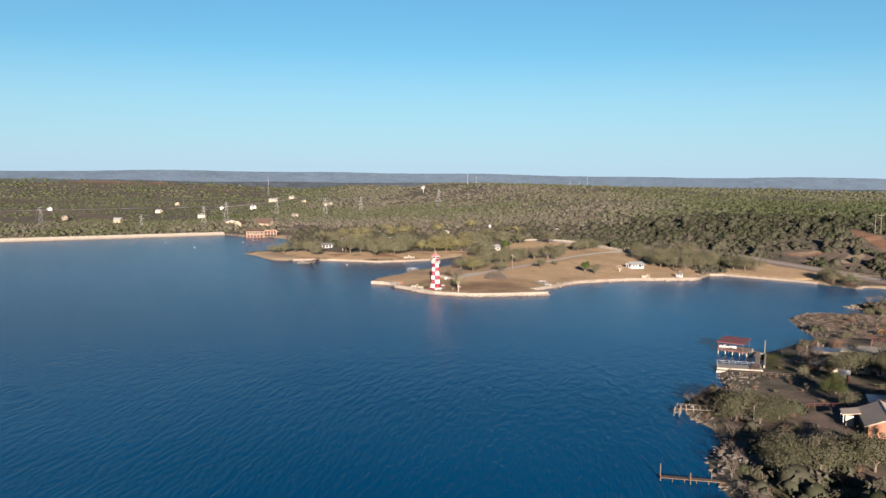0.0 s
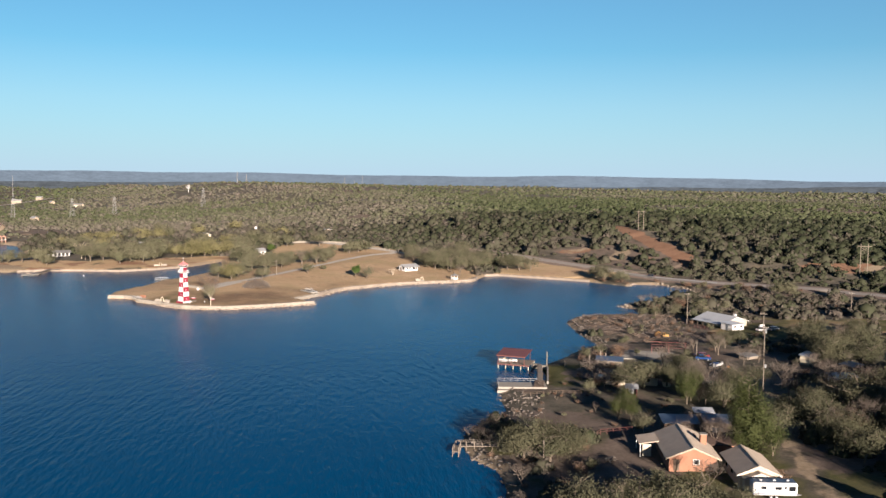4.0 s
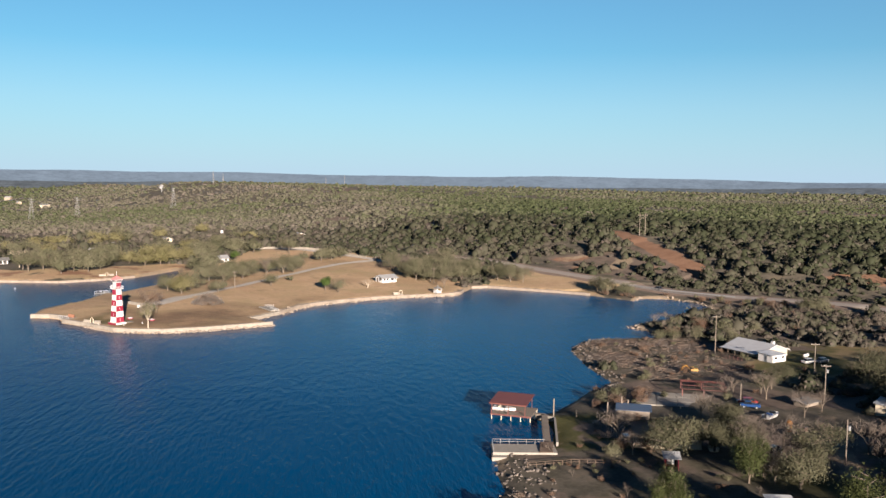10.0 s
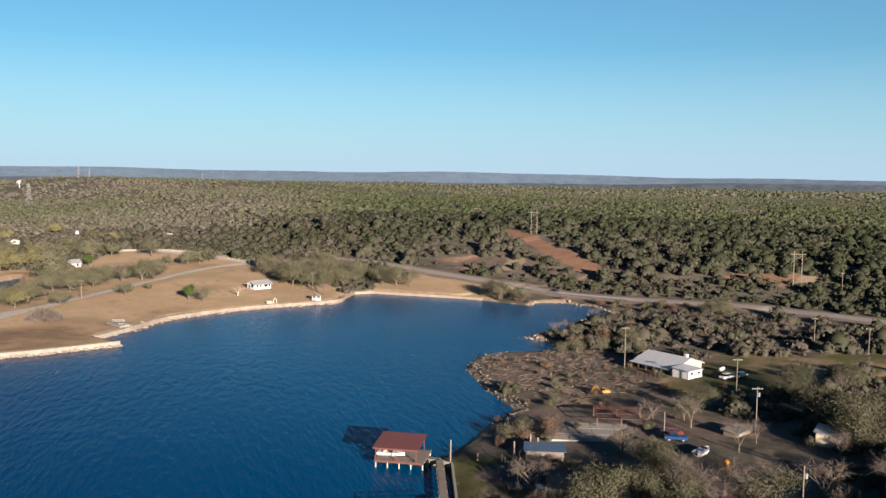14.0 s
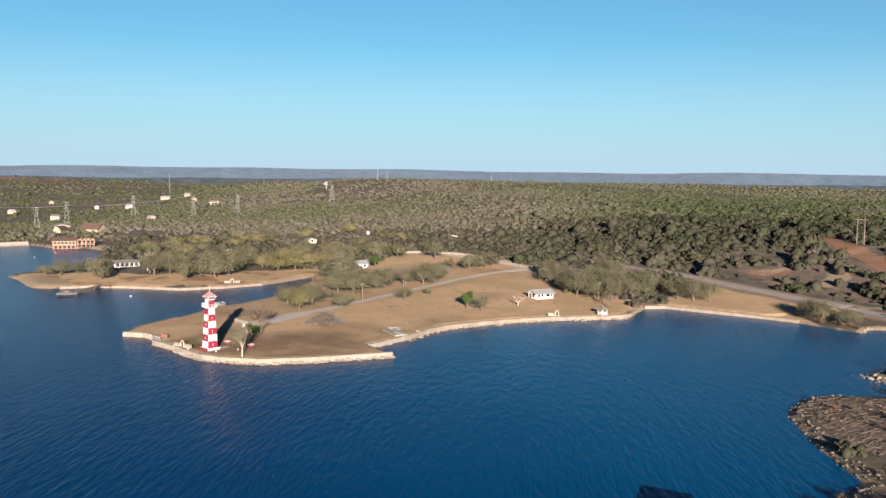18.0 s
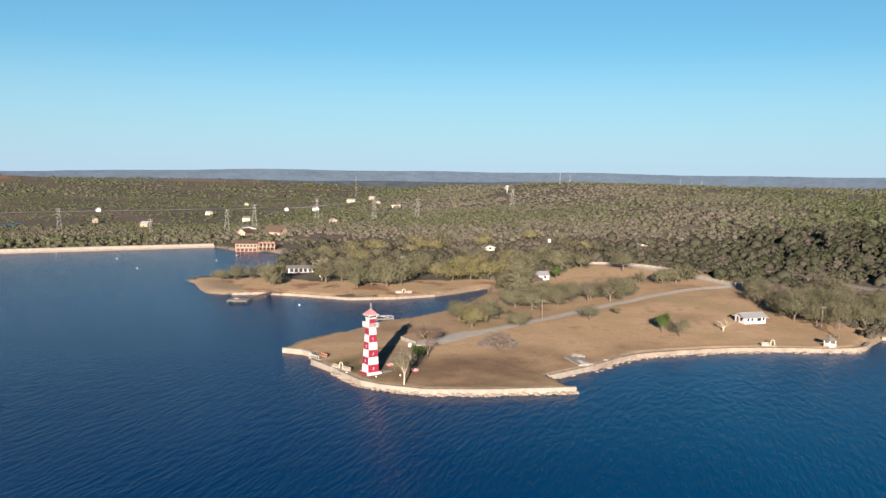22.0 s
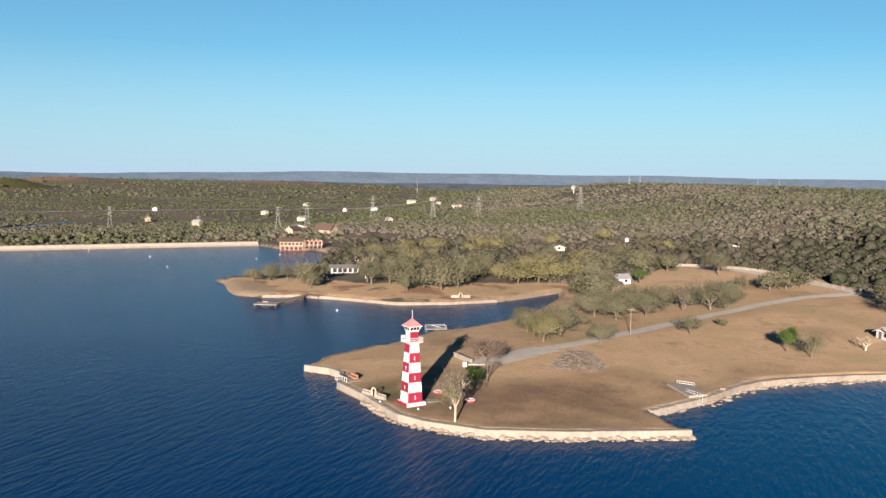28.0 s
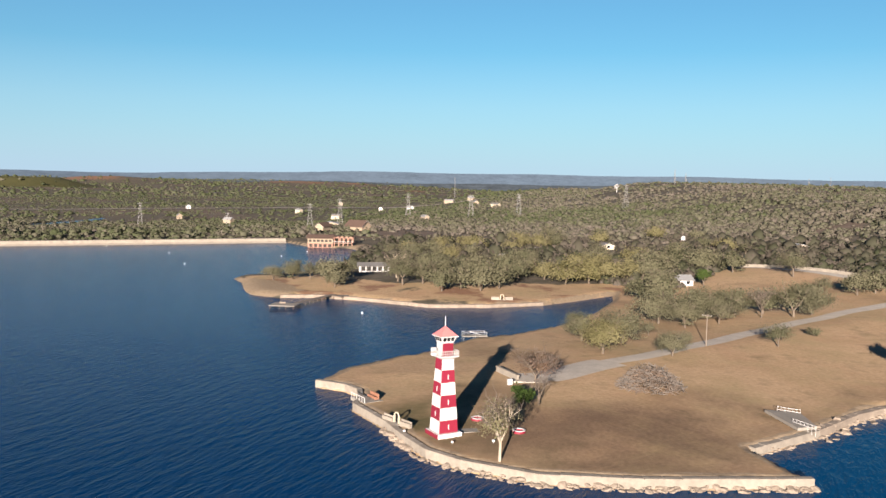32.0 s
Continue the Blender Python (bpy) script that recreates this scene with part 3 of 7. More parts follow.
def tube(bm, a, b, r, r2=None, n=6):
    a, b = Vector(a), Vector(b)
    m = Matrix.Translation((a + b) / 2) @ (b - a).to_track_quat("Z", "Y").to_matrix().to_4x4()
    bmesh.ops.create_cone(bm, cap_ends=True, segments=n, radius1=r, radius2=r if r2 is None else r2, depth=(b - a).length, matrix=m)
    return bm


def tubes(*lines, r=0.05, n=6):
    bm = bmesh.new()
    for a, b in lines:
        tube(bm, a, b, r, n=n)
    return bm


def solid(bm, ring, z0, z1, grow=0.0):
    """A prism on an outline of (x, y) points."""
    low = [bm.verts.new((x, y, z0)) for x, y in ring]
    cx, cy = sum(p[0] for p in ring) / len(ring), sum(p[1] for p in ring) / len(ring)
    top = [bm.verts.new((x + (x - cx) * grow, y + (y - cy) * grow, z1)) for x, y in ring]
    bm.faces.new(low[::-1])
    bm.faces.new(top)
    for i in range(len(ring)):
        j = (i + 1) % len(ring)
        bm.faces.new((low[i], low[j], top[j], top[i]))
    return bm


def slab(pts, thick):
    """A flat plate with thickness from three or four corners."""
    bm = bmesh.new()
    up = (Vector(pts[1]) - Vector(pts[0])).cross(Vector(pts[2]) - Vector(pts[0])).normalized() * thick
    if up.z < 0:
        up = -up
    low = [bm.verts.new(p) for p in pts]
    top = [bm.verts.new(Vector(p) + up) for p in pts]
    bm.faces.new(low[::-1])
    bm.faces.new(top)
    for i in range(len(pts)):
        j = (i + 1) % len(pts)
        bm.faces.new((low[i], low[j], top[j], top[i]))
    bmesh.ops.recalc_face_normals(bm, faces=bm.faces)
    return bm


def resample(line, step):
    out = []
    for (ax, ay), (bx, by) in zip(line, line[1:]):
        n = max(1, round(math.hypot(bx - ax, by - ay) / step))
        out += [(ax + (bx - ax) * k / n, ay + (by - ay) * k / n) for k in range(n)]
    return out + [line[-1]]


def rounded(line, times=2):
    for _ in range(times):
        out = [line[0]]
        for a, b in zip(line, line[1:]):
            out += [(a[0] * 0.75 + b[0] * 0.25, a[1] * 0.75 + b[1] * 0.25), (a[0] * 0.25 + b[0] * 0.75, a[1] * 0.25 + b[1] * 0.75)]
        line = out + [line[-1]]
    return line


def offsets(line):
    """The line's points with the unit normal to their left."""
    out = []
    for i, p in enumerate(line):
        a, b = line[max(0, i - 1)], line[min(len(line) - 1, i + 1)]
        dx, dy = b[0] - a[0], b[1] - a[1]
        n = math.hypot(dx, dy) or 1
        out.append((p, (-dy / n, dx / n)))
    return out


def draped(name, line, width, lift, mat, label, category, wave=0.0):
    """A road or path laid on the ground."""
    bm = bmesh.new()
    rows = []
    for i, ((x, y), (nx, ny)) in enumerate(offsets(resample(rounded(line), 3.0))):
        row = []
        for k in (-0.5, -0.25, 0, 0.25, 0.5):
            w = width * (1 + wave * math.sin(i * 0.7 + k * 3)) * k
            px, py = x + nx * w, y + ny * w
            row.append(bm.verts.new((px, py, ground_z(px, py) + lift - 0.25 * (abs(k) == 0.5) * lift)))
        rows.append(row)
    for a, b in zip(rows, rows[1:]):
        for k in range(4):
            bm.faces.new((a[k], a[k + 1], b[k + 1], b[k]))
    for f in bm.faces:
        f.smooth = True
    me = bpy.data.meshes.new(name)
    bm.normal_update()
    if bm.faces and list(bm.faces)[0].normal.z < 0:
        bmesh.ops.reverse_faces(bm, faces=bm.faces)
    bm.to_mesh(me)
    bm.free()
    me.materials.append(mat)
    return tagged(new(name, me), label, category, kind="structure")


VALLEY_ROAD = [(-800, 1000), (-560, 1090), (-397, 1216), (-320, 1400), (-256, 1544), (-120, 1700)]
PARK_ROAD = [(14, 35), (19, 43), (31, 55), (50, 76), (79, 110), (121, 152), (146, 162)]
UPPER_ROAD = [(78, 262), (86, 250), (104, 234), (122, 208), (140, 182), (150, 160), (170, 140), (200, 150)]
HIGHWAY = [(170, 225), (195, 180), (210, 150), (218, 115), (228, 75), (237, 42), (247, 12), (265, -18), (284, -52), (292, -85), (297, -120), (296, -180), (270, -280)]
draped("park_road", PARK_ROAD, 5.0, 0.09, GRAVEL, "pale gravel park road across the dry lawn", "road", 0.13)
draped("parking_pad", [(14.5, 36.5), (19, 42), (29, 53)], 9.0, 0.07, GRAVEL, "pale worn gravel pad at the road end", "road", 0.1)
draped("upper_road", UPPER_ROAD, 6.5, 0.10, GRAVEL, "pale road along the foot of the hill", "road")
draped("river_water", [(-498, 690), (-500, 750), (-506, 800), (-512, 850)], 12, 0.5, WATER, "narrow blue river below the dam", "river")
draped("valley_road", VALLEY_ROAD, 15, 0.8, GRAVEL, "pale valley road on the far plain", "road")
draped("highway_verge", HIGHWAY, 17.0, 0.05, EARTH, "bare brown earth verge of the highway", "verge", 0.12)
draped("highway", HIGHWAY, 8.5, 0.14, ASPHALT, "grey asphalt highway round the cove", "road")


def make_dam():
    bm = bmesh.new()
    rows = []
    for (x, y), (nx, ny) in offsets(resample(DAM, 25)):
        rows.append([bm.verts.new((x + nx * o, y + ny * o, z)) for o, z in ((-4.5, -1.5), (-0.5, 1.0), (0.6, 2.6), (3.6, 2.7), (9, 0.5), (13, -2.5))])
    for a, b in zip(rows, rows[1:]):
        for k in range(5):
            bm.faces.new((a[k], b[k], b[k + 1], a[k + 1]))
    bmesh.ops.recalc_face_normals(bm, faces=bm.faces)
    me = bpy.data.meshes.new("dam")
    bm.to_mesh(me)
    bm.free()
    me.materials.append(LIMESTONE)
    return tagged(new("dam", me), "long low pale earth and stone dam", "dam", kind="structure")


make_dam()

# ---- seawall ----


def sweep(line, profile, closed_ends=True):
    """A bar that follows the line: profile of (metres to the left, z)."""
    bm = bmesh.new()
    rows = [[bm.verts.new((x + nx * o, y + ny * o, z)) for o, z in profile] for (x, y), (nx, ny) in offsets(line)]
    n = len(profile)
    for a, b in zip(rows, rows[1:]):
        for k in range(n):
            j = (k + 1) % n
            bm.faces.new((a[k], b[k], b[j], a[j]))
    if closed_ends:
        bm.faces.new(rows[0])
        bm.faces.new(rows[-1][::-1])
    bmesh.ops.recalc_face_normals(bm, faces=bm.faces)
    return bm


def structure(name, bm, mat, label, category):
    me = bpy.data.meshes.new(name)
    bm.to_mesh(me)
    bm.free()
    me.materials.append(mat)
    return tagged(new(name, me), label, category, kind="structure")


def wall_along(name, line, top, width, label, mat=LIMESTONE):
    """A stone wall in courses of long blocks along the shore; land lies to the left of the line."""
    base = thing(name, (0, 0, 0), 0, label, "wall", kind="structure")
    pts = resample(line, 2.6)
    part("core", sweep(pts, [(-0.25, -1.0), (-0.2, top - 0.12), (width, top - 0.12), (width, -1.0)]), mat, base)
    rng = random.Random(len(pts))
    for (a, b) in zip(pts, pts[1:]):
        dx, dy = b[0] - a[0], b[1] - a[1]
        n = math.hypot(dx, dy)
        bm = boxes((-n / 2 + 0.03, n / 2 - 0.03, -0.3, width - 0.05, -0.13, 0.0), bevel=0.04)
        ob = part("coping_stone", bm, mat, base)
        ob.matrix_world = pose((a[0] + b[0]) / 2, (a[1] + b[1]) / 2, top + rng.uniform(-0.02, 0.03), 0, 0, math.degrees(math.atan2(dy, dx)))
    return base


wall_along("seawall_point", POINT[:12], 1.55, 0.8, "pale limestone seawall round the lighthouse point")
wall_along("seawall_steps", [(47, 2), (60, 14)], 1.35, 1.4, "pale limestone seawall beside the boat ramp")
wall_along("seawall_cove", rounded(COVE[:8], 1), 1.45, 1.2, "low tan stone wall along the cove", ROCK)
wall_along("seawall_verge", COVE[8:], 1.2, 1.0, "low tan stone wall below the highway", ROCK)
wall_along("seawall_spit", SPIT[4:10], 1.1, 1.0, "low tan stone wall along the far shore", ROCK)


def rock_mesh(seed, flat=0.52):
    rng = random.Random(seed)
    bm = bmesh.new()
    bmesh.ops.create_icosphere(bm, subdivisions=1, radius=1)
    for v in bm.verts:
        v.co *= rng.uniform(0.72, 1.15)
        v.co.z *= flat
    me = bpy.data.meshes.new("boulder")
    bm.to_mesh(me)
    bm.free()
    return me


ROCKS = [rock_mesh(s) for s in range(8)]
GREY_ROCKS = [me.copy() for me in ROCKS]
for me in ROCKS:
    me.materials.append(ROCK)
for me in GREY_ROCKS:
    me.materials.append(RUBBLE)


def boulders(name, line, count, spread, size, meshes, label, seed, lift=0.0):
    """Loose boulders along a line; each is a piece of one bank."""
    base = thing(name, (*line[0], 0), 0, label, "rocks", kind="structure")
    rng = random.Random(seed)
    pts = offsets(resample(line, 0.5))
    for i in range(count):
        (x, y), (nx, ny) = pts[rng.randrange(len(pts))]
        o, s = rng.uniform(*spread), rng.uniform(*size) * rng.choice((0.6, 1, 1, 1.4))
        px, py = x + nx * o, y + ny * o
        ob = new("boulder", meshes[rng.randrange(len(meshes))])
        ob.parent = base
        z = max(ground_z(px, py), -0.35) + s * 0.2 + lift
        ob.matrix_world = pose(px, py, z, rng.uniform(-25, 25), rng.uniform(-25, 25), rng.uniform(0, 360)) @ Matrix.Diagonal((s * rng.uniform(0.8, 1.5), s, s, 1))
    return base


boulders("rock_bank_point", POINT[5:12], 290, (-1.3, -0.1), (0.25, 0.6), ROCKS, "tan boulders along the foot of the seawall", 1, 0.22)
boulders("rock_bank_ramp", [(52, -11.5), (49, -4), (47, 2), (60, 14)], 70, (-1.0, 0.2), (0.22, 0.5), ROCKS, "tan boulders beside the boat ramp", 2)
boulders("rock_bank_cove", COVE[:7], 300, (-2.0, 0.9), (0.35, 0.85), ROCKS, "tan boulders at the foot of the cove wall", 3)
boulders("rock_bank_head", HEAD[:6], 150, (-1.5, 1.5), (0.25, 0.65), ROCKS, "tan boulders round the cove head", 4)
boulders("rock_bank_islet", HEAD[6:11], 120, (-2.5, 2.0), (0.25, 0.65), ROCKS, "tan boulders on a low point", 5)
boulders("rock_bank_cleared", CLEARED[:6], 300, (-0.6, 3.4), (0.14, 0.36), GREY_ROCKS, "grey broken rock on the cleared point", 6)
boulders("rock_bank_quay", NEAR[:5], 300, (-1.0, 9.0), (0.12, 0.36), GREY_ROCKS, "pale rubble spill beside the quay", 7)
boulders("rock_bank_near", NEAR[4:13], 290, (-1.2, 3.2), (0.2, 0.5), GREY_ROCKS, "dark shore rocks and rubble", 8)
boulders("rubble_heap", [(27, -252), (33, -256), (38, -262)], 120, (-3, 3), (0.3, 0.7), GREY_ROCKS, "pale heap of broken rock and timber", 9, 0.3)

# ---- lighthouse ----


def make_lighthouse():
    lh = thing("lighthouse", (0, 0, 1.55), 35.0, "red and white checkered square lighthouse with a pink roof", "lighthouse")
    part("plinth", boxes((-2.1, 2.1, -2.1, 2.1, -0.6, 0.6), bevel=0.05), WHITE, lh, "white and red square base")
    for side, mat in ((0, WHITE), (1, RED), (2, WHITE), (3, RED)):
        bm = boxes((-2.1, 2.1, -2.14, -2.1, -0.5, 0.58))
        bm.transform(Matrix.Rotation(radians(90 * side), 4, "Z"))
        part("plinth_facing", bm, mat, lh)
    rows, low, high, w0, w1 = 6, 0.6, 12.2, 1.62, 1.0

    def half(z):
        return w0 + (w1 - w0) * (z - low) / (high - low)

    step = (high - low) / rows
    k = w0 - 0.05
    part("shaft", solid(bmesh.new(), [(-k, -k), (k, -k), (k, k), (-k, k)], low, high, w1 / w0 - 1), WHITE, lh)
    for side in range(4):
        rot = Matrix.Rotation(radians(90 * side), 4, "Z")
        for r in range(rows):
            za, zb = low + step * r, low + step * (r + 1)
            ha, hb = half(za), half(zb)
            bm = bmesh.new()
            outer = [(-ha, -ha, za), (ha, -ha, za), (hb, -hb, zb), (-hb, -hb, zb)]
            vs = [bm.verts.new(rot @ Vector(p)) for p in outer]
            ws = [bm.verts.new(rot @ Vector((p[0] * 0.9, p[1] + 0.12, p[2]))) for p in outer]
            bm.faces.new(vs)
            for i in range(4):
                bm.faces.new((vs[i], ws[i], ws[(i + 1) % 4], vs[(i + 1) % 4]))
            bmesh.ops.recalc_face_normals(bm, faces=bm.faces)
            panel = part("wall_panel", bm, RED if (r + side) % 2 == 0 else WHITE, lh)
            if (r + side) % 2 == 0 and (side, r) not in ((3, 5),):
                zc = (za + zb) / 2 - 0.1
                hc = half(zc) + 0.03
                slit = boxes((-0.07, 0.07, -hc - 0.03, -hc + 0.1, zc - 0.4, zc + 0.4))
                slit.transform(rot)
                part("window_slit", slit, WHITE, panel, "white slit window")
    bm = boxes((-0.9, 0.9, -3.3, -2.14, -0.4, 0.12))
    bm.transform(Matrix.Rotation(radians(90), 4, "Z"))
    part("step", bm, CONCRETE, lh)
    part("gallery_floor", boxes((-1.6, 1.6, -1.6, 1.6, 12.3, 12.45)), WHITE, lh)
    part("gallery_corbel", solid(bmesh.new(), [(-1.03, -1.03), (1.03, -1.03), (1.03, 1.03), (-1.03, 1.03)], 11.95, 12.3, 0.45), WHITE, lh)
    for side in range(4):
        rot = Matrix.Rotation(radians(90 * side), 4, "Z")
        bm = boxes((-1.6, 1.6, -1.6, -1.54, 13.22, 13.3), (-1.58, 1.58, -1.59, -1.55, 12.82, 12.88))
        for i in range(9):
            x = -1.55 + 3.1 * i / 8
            box(bm, x - 0.03, x + 0.03, -1.6, -1.55, 12.45, 13.25)
        bm.transform(rot)
        part("railing", bm, WHITE, lh)
        bm = boxes((-0.93, 0.93, -0.95, -0.85, 12.45, 14.5))
        bm.transform(rot)
        part("watch_room_wall", bm, RED if side in (0, 2) else WHITE, lh)
    part("lantern_sill", boxes((-1.0, 1.0, -1.0, 1.0, 14.42, 14.52)), WHITE, lh)
    part("lantern_band", solid(bmesh.new(), [(-0.98, -0.98), (0.98, -0.98), (0.98, 0.98), (-0.98, 0.98)], 14.5, 15.5, 0.38), WHITE, lh, "white outward leaning window band")
    for side in range(4):
        rot = Matrix.Rotation(radians(90 * side), 4, "Z")
        for i in range(3):
            c = (i - 1) * 0.68
            bm = bmesh.new()
            low4 = [(c - 0.24, -1.075, 14.75), (c + 0.24, -1.075, 14.75), (c + 0.28, -1.30, 15.32), (c - 0.28, -1.30, 15.32)]
            vs = [bm.verts.new((p[0], p[1] + 0.08, p[2])) for p in low4]
            ws = [bm.verts.new((p[0], p[1] - 0.02, p[2])) for p in low4]
            bm.faces.new(ws)
            for j in range(4):
                bm.faces.new((vs[j], ws[j], ws[(j + 1) % 4], vs[(j + 1) % 4]))
            bmesh.ops.recalc_face_normals(bm, faces=bm.faces)
            bm.transform(rot)
            part("lantern_window", bm, GLASS, lh, "dark lantern room window")
    bm = bmesh.new()
    r = 1.5
    ring = [bm.verts.new(p) for p in ((-r, -r, 15.5), (r, -r, 15.5), (r, r, 15.5), (-r, r, 15.5))]
    apex = bm.verts.new((0, 0, 16.98))
    bm.faces.new(ring[::-1])
    for i in range(4):
        bm.faces.new((ring[i], ring[(i + 1) % 4], apex))
    part("roof", bm, PINK_ROOF, lh, "faded red pyramid roof")
    part("fascia", boxes((-r - .03, r + .03, -r - .03, r + .03, 15.4, 15.52)), WHITE, lh)
    part("finial", tubes(((0, 0, 16.9), (0, 0, 18.5)), r=0.06), WHITE, lh)
    for z in (12.5, 13.3):
        part("loudspeaker", boxes((-2.35, -1.62, -0.3, 0.3, z, z + 0.45), bevel=0.05), WHITE, lh)
    return lh


make_lighthouse()

# ---- woods ----


def cards(rng, centres, normals, size, squash=0.75, jitter=0.48):
    """One small leaf-spray triangle at each centre, facing roughly along its normal."""
    n = len(centres)
    nrm = normals + rng.normal(0, jitter, (n, 3))
    nrm /= np.linalg.norm(nrm, axis=1, keepdims=True) + 1e-9
    ref = rng.normal(0, 1, (n, 3))
    u = np.cross(nrm, ref)
    u /= np.linalg.norm(u, axis=1, keepdims=True) + 1e-9
    v = np.cross(nrm, u)
    s = (size * rng.uniform(0.6, 1.4, n))[:, None]
    verts = np.stack([centres + u * s, centres - u * s * 0.6 + v * s * squash, centres - u * s * 0.5 - v * s * squash], 1)
    return verts.reshape(-1, 3)


ICO = bmesh.new()
bmesh.ops.create_icosphere(ICO, subdivisions=1, radius=1)
ICO_V = np.array([v.co[:] for v in ICO.verts])
ICO_F = np.array([[v.index for v in f.verts] for f in ICO.faces])
ICO.free()
OCTA_V = np.array([(0, 0, 1.1), (0.9, 0.25, 0.25), (-0.25, 0.9, 0.2), (-0.9, -0.25, 0.3), (0.25, -0.9, 0.2), (0.1, -0.2, -0.5)])
OCTA_F = np.array([(0, 1, 2), (0, 2, 3), (0, 3, 4), (0, 4, 1)])


DOME_F = ICO_F[[max(ICO_V[k][2] for k in f) > 0.3 for f in ICO_F]]


def crowns_mesh(name, rng, xyz, radius, tall, tint, n_cards, card, lobes):
    """Many crowns in one mesh: each is a few ragged core lobes, tinted shade-dark, hidden in leaf sprays."""
    n = len(xyz)
    size = np.stack([radius, radius, tall], 1)[:, None]
    # the lobes: one in the middle, the rest round it
    turn = rng.uniform(0, 6.28, (n, 1)) + np.arange(lobes) * (6.28 / max(lobes - 1, 1)) + rng.uniform(-0.5, 0.5, (n, lobes))
    out = np.where(np.arange(lobes) == 0, 0.0, rng.uniform(0.4, 0.75, (n, lobes)))
    off = np.stack([np.cos(turn) * out, np.sin(turn) * out, rng.uniform(0.0, 0.35, (n, lobes)) * (out < 0.1) + 0.12], 2)
    big = np.where(np.arange(lobes) == 0, 0.78, rng.uniform(0.42, 0.62, (n, lobes)))[..., None] if lobes > 1 else np.full((n, 1, 1), 0.86)
    mid = xyz[:, None] + off * size
    ways = rng.normal(0, 1, (n, n_cards, 3))
    ways[..., 2] = np.abs(ways[..., 2]) * 0.9 - 0.25
    ways /= np.linalg.norm(ways, axis=2, keepdims=True)
    pick = rng.integers(0, lobes, (n, n_cards))
    row = np.arange(n)[:, None]
    centre = mid[row, pick] + ways * rng.uniform(0.78, 1.12, (n, n_cards, 1)) * size * big[row, pick]
    v1 = cards(rng, centre.reshape(-1, 3), ways.reshape(-1, 3), np.repeat(card * radius, n_cards), jitter=0.5)
    f1 = np.arange(len(v1)).reshape(-1, 3)
    t1 = np.repeat((tint[:, None] + rng.normal(0, 0.07, (n, lobes)))[row, pick].ravel(), 3)
    m = len(ICO_V)
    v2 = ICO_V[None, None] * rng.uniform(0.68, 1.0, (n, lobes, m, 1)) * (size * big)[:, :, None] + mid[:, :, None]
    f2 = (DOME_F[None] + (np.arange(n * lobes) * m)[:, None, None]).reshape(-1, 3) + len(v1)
    me = raw_mesh(name, np.concatenate([v1, v2.reshape(-1, 3)]), np.concatenate([f1, f2]))
    # core lobes get a lower tint, which paints shade into the crown gaps
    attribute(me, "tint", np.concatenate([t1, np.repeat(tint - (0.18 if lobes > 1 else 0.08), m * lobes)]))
    smooth = np.zeros(len(me.polygons), bool)
    smooth[len(f1):] = True
    me.polygons.foreach_set("use_smooth", smooth)
    return me


KEEP_CLEAR = [([(-114, 206), (-90, 142), (-40, 134), (30, 156), (45, 200), (20, 226), (-40, 230), (-70, 238), (-95, 236)], 0), ([(48, -212), (52, -196), (66, -172), (92, -168), (86, -205), (62, -222)], 0), ([(185, 54), (208, 27), (216, 5), (240, 8), (240, -30), (262, -40), (262, -15), (245, 12), (232, 60), (216, 110)], 0), (LAWN, 2), (SPIT_LAWN, 1), (VERGE, 2), (SCRAPED, 0), (PADDOCK, 0), (YARD, 0), 
              [[(-135, 395), (-85, 395), (-80, 340), (-130, 350)], 0], [[(-40, 395), (10, 400), (15, 430), (-50, 420)], 0],
              [[(100, -130), (60, -175), (75, -200), (60, -230), (50, -275), (68, -290), (108, -224), (138, -180), (180, -130), (160, -100)], 0]]


def open_ground(x, y):
    """True where woods may stand."""
    ok = inland(x, y) > 3.0
    for poly, soft in KEEP_CLEAR:
        ok &= ~inside(x, y, poly)
    for line, gap in ((PARK_ROAD, 4), (UPPER_ROAD, 6), (HIGHWAY, 11), (DRIVE, 5), (CUT, 8), (DAM, 16), ([(-498, 690), (-500, 750), (-506, 800), (-512, 850)], 14), (VALLEY_ROAD, 34)):
        ok &= to_line(x, y, line) > gap
    return ok


def scatter(rng, n, x0, x1, y0, y1, near, far):
    x, y = rng.uniform(x0, x1, n), rng.uniform(y0, y1, n)
    r = np.hypot(x - 0, y + 250)
    a0, a1 = np.degrees(np.arctan2(x + 47, y + 415)), np.degrees(np.arctan2(x - 2, y + 298))
    keep = (r >= near) & (r < far) & (((a0 > -22) & (a0 < 51)) | ((a1 > -37) & (a1 < 60)))
    return x[keep], y[keep]


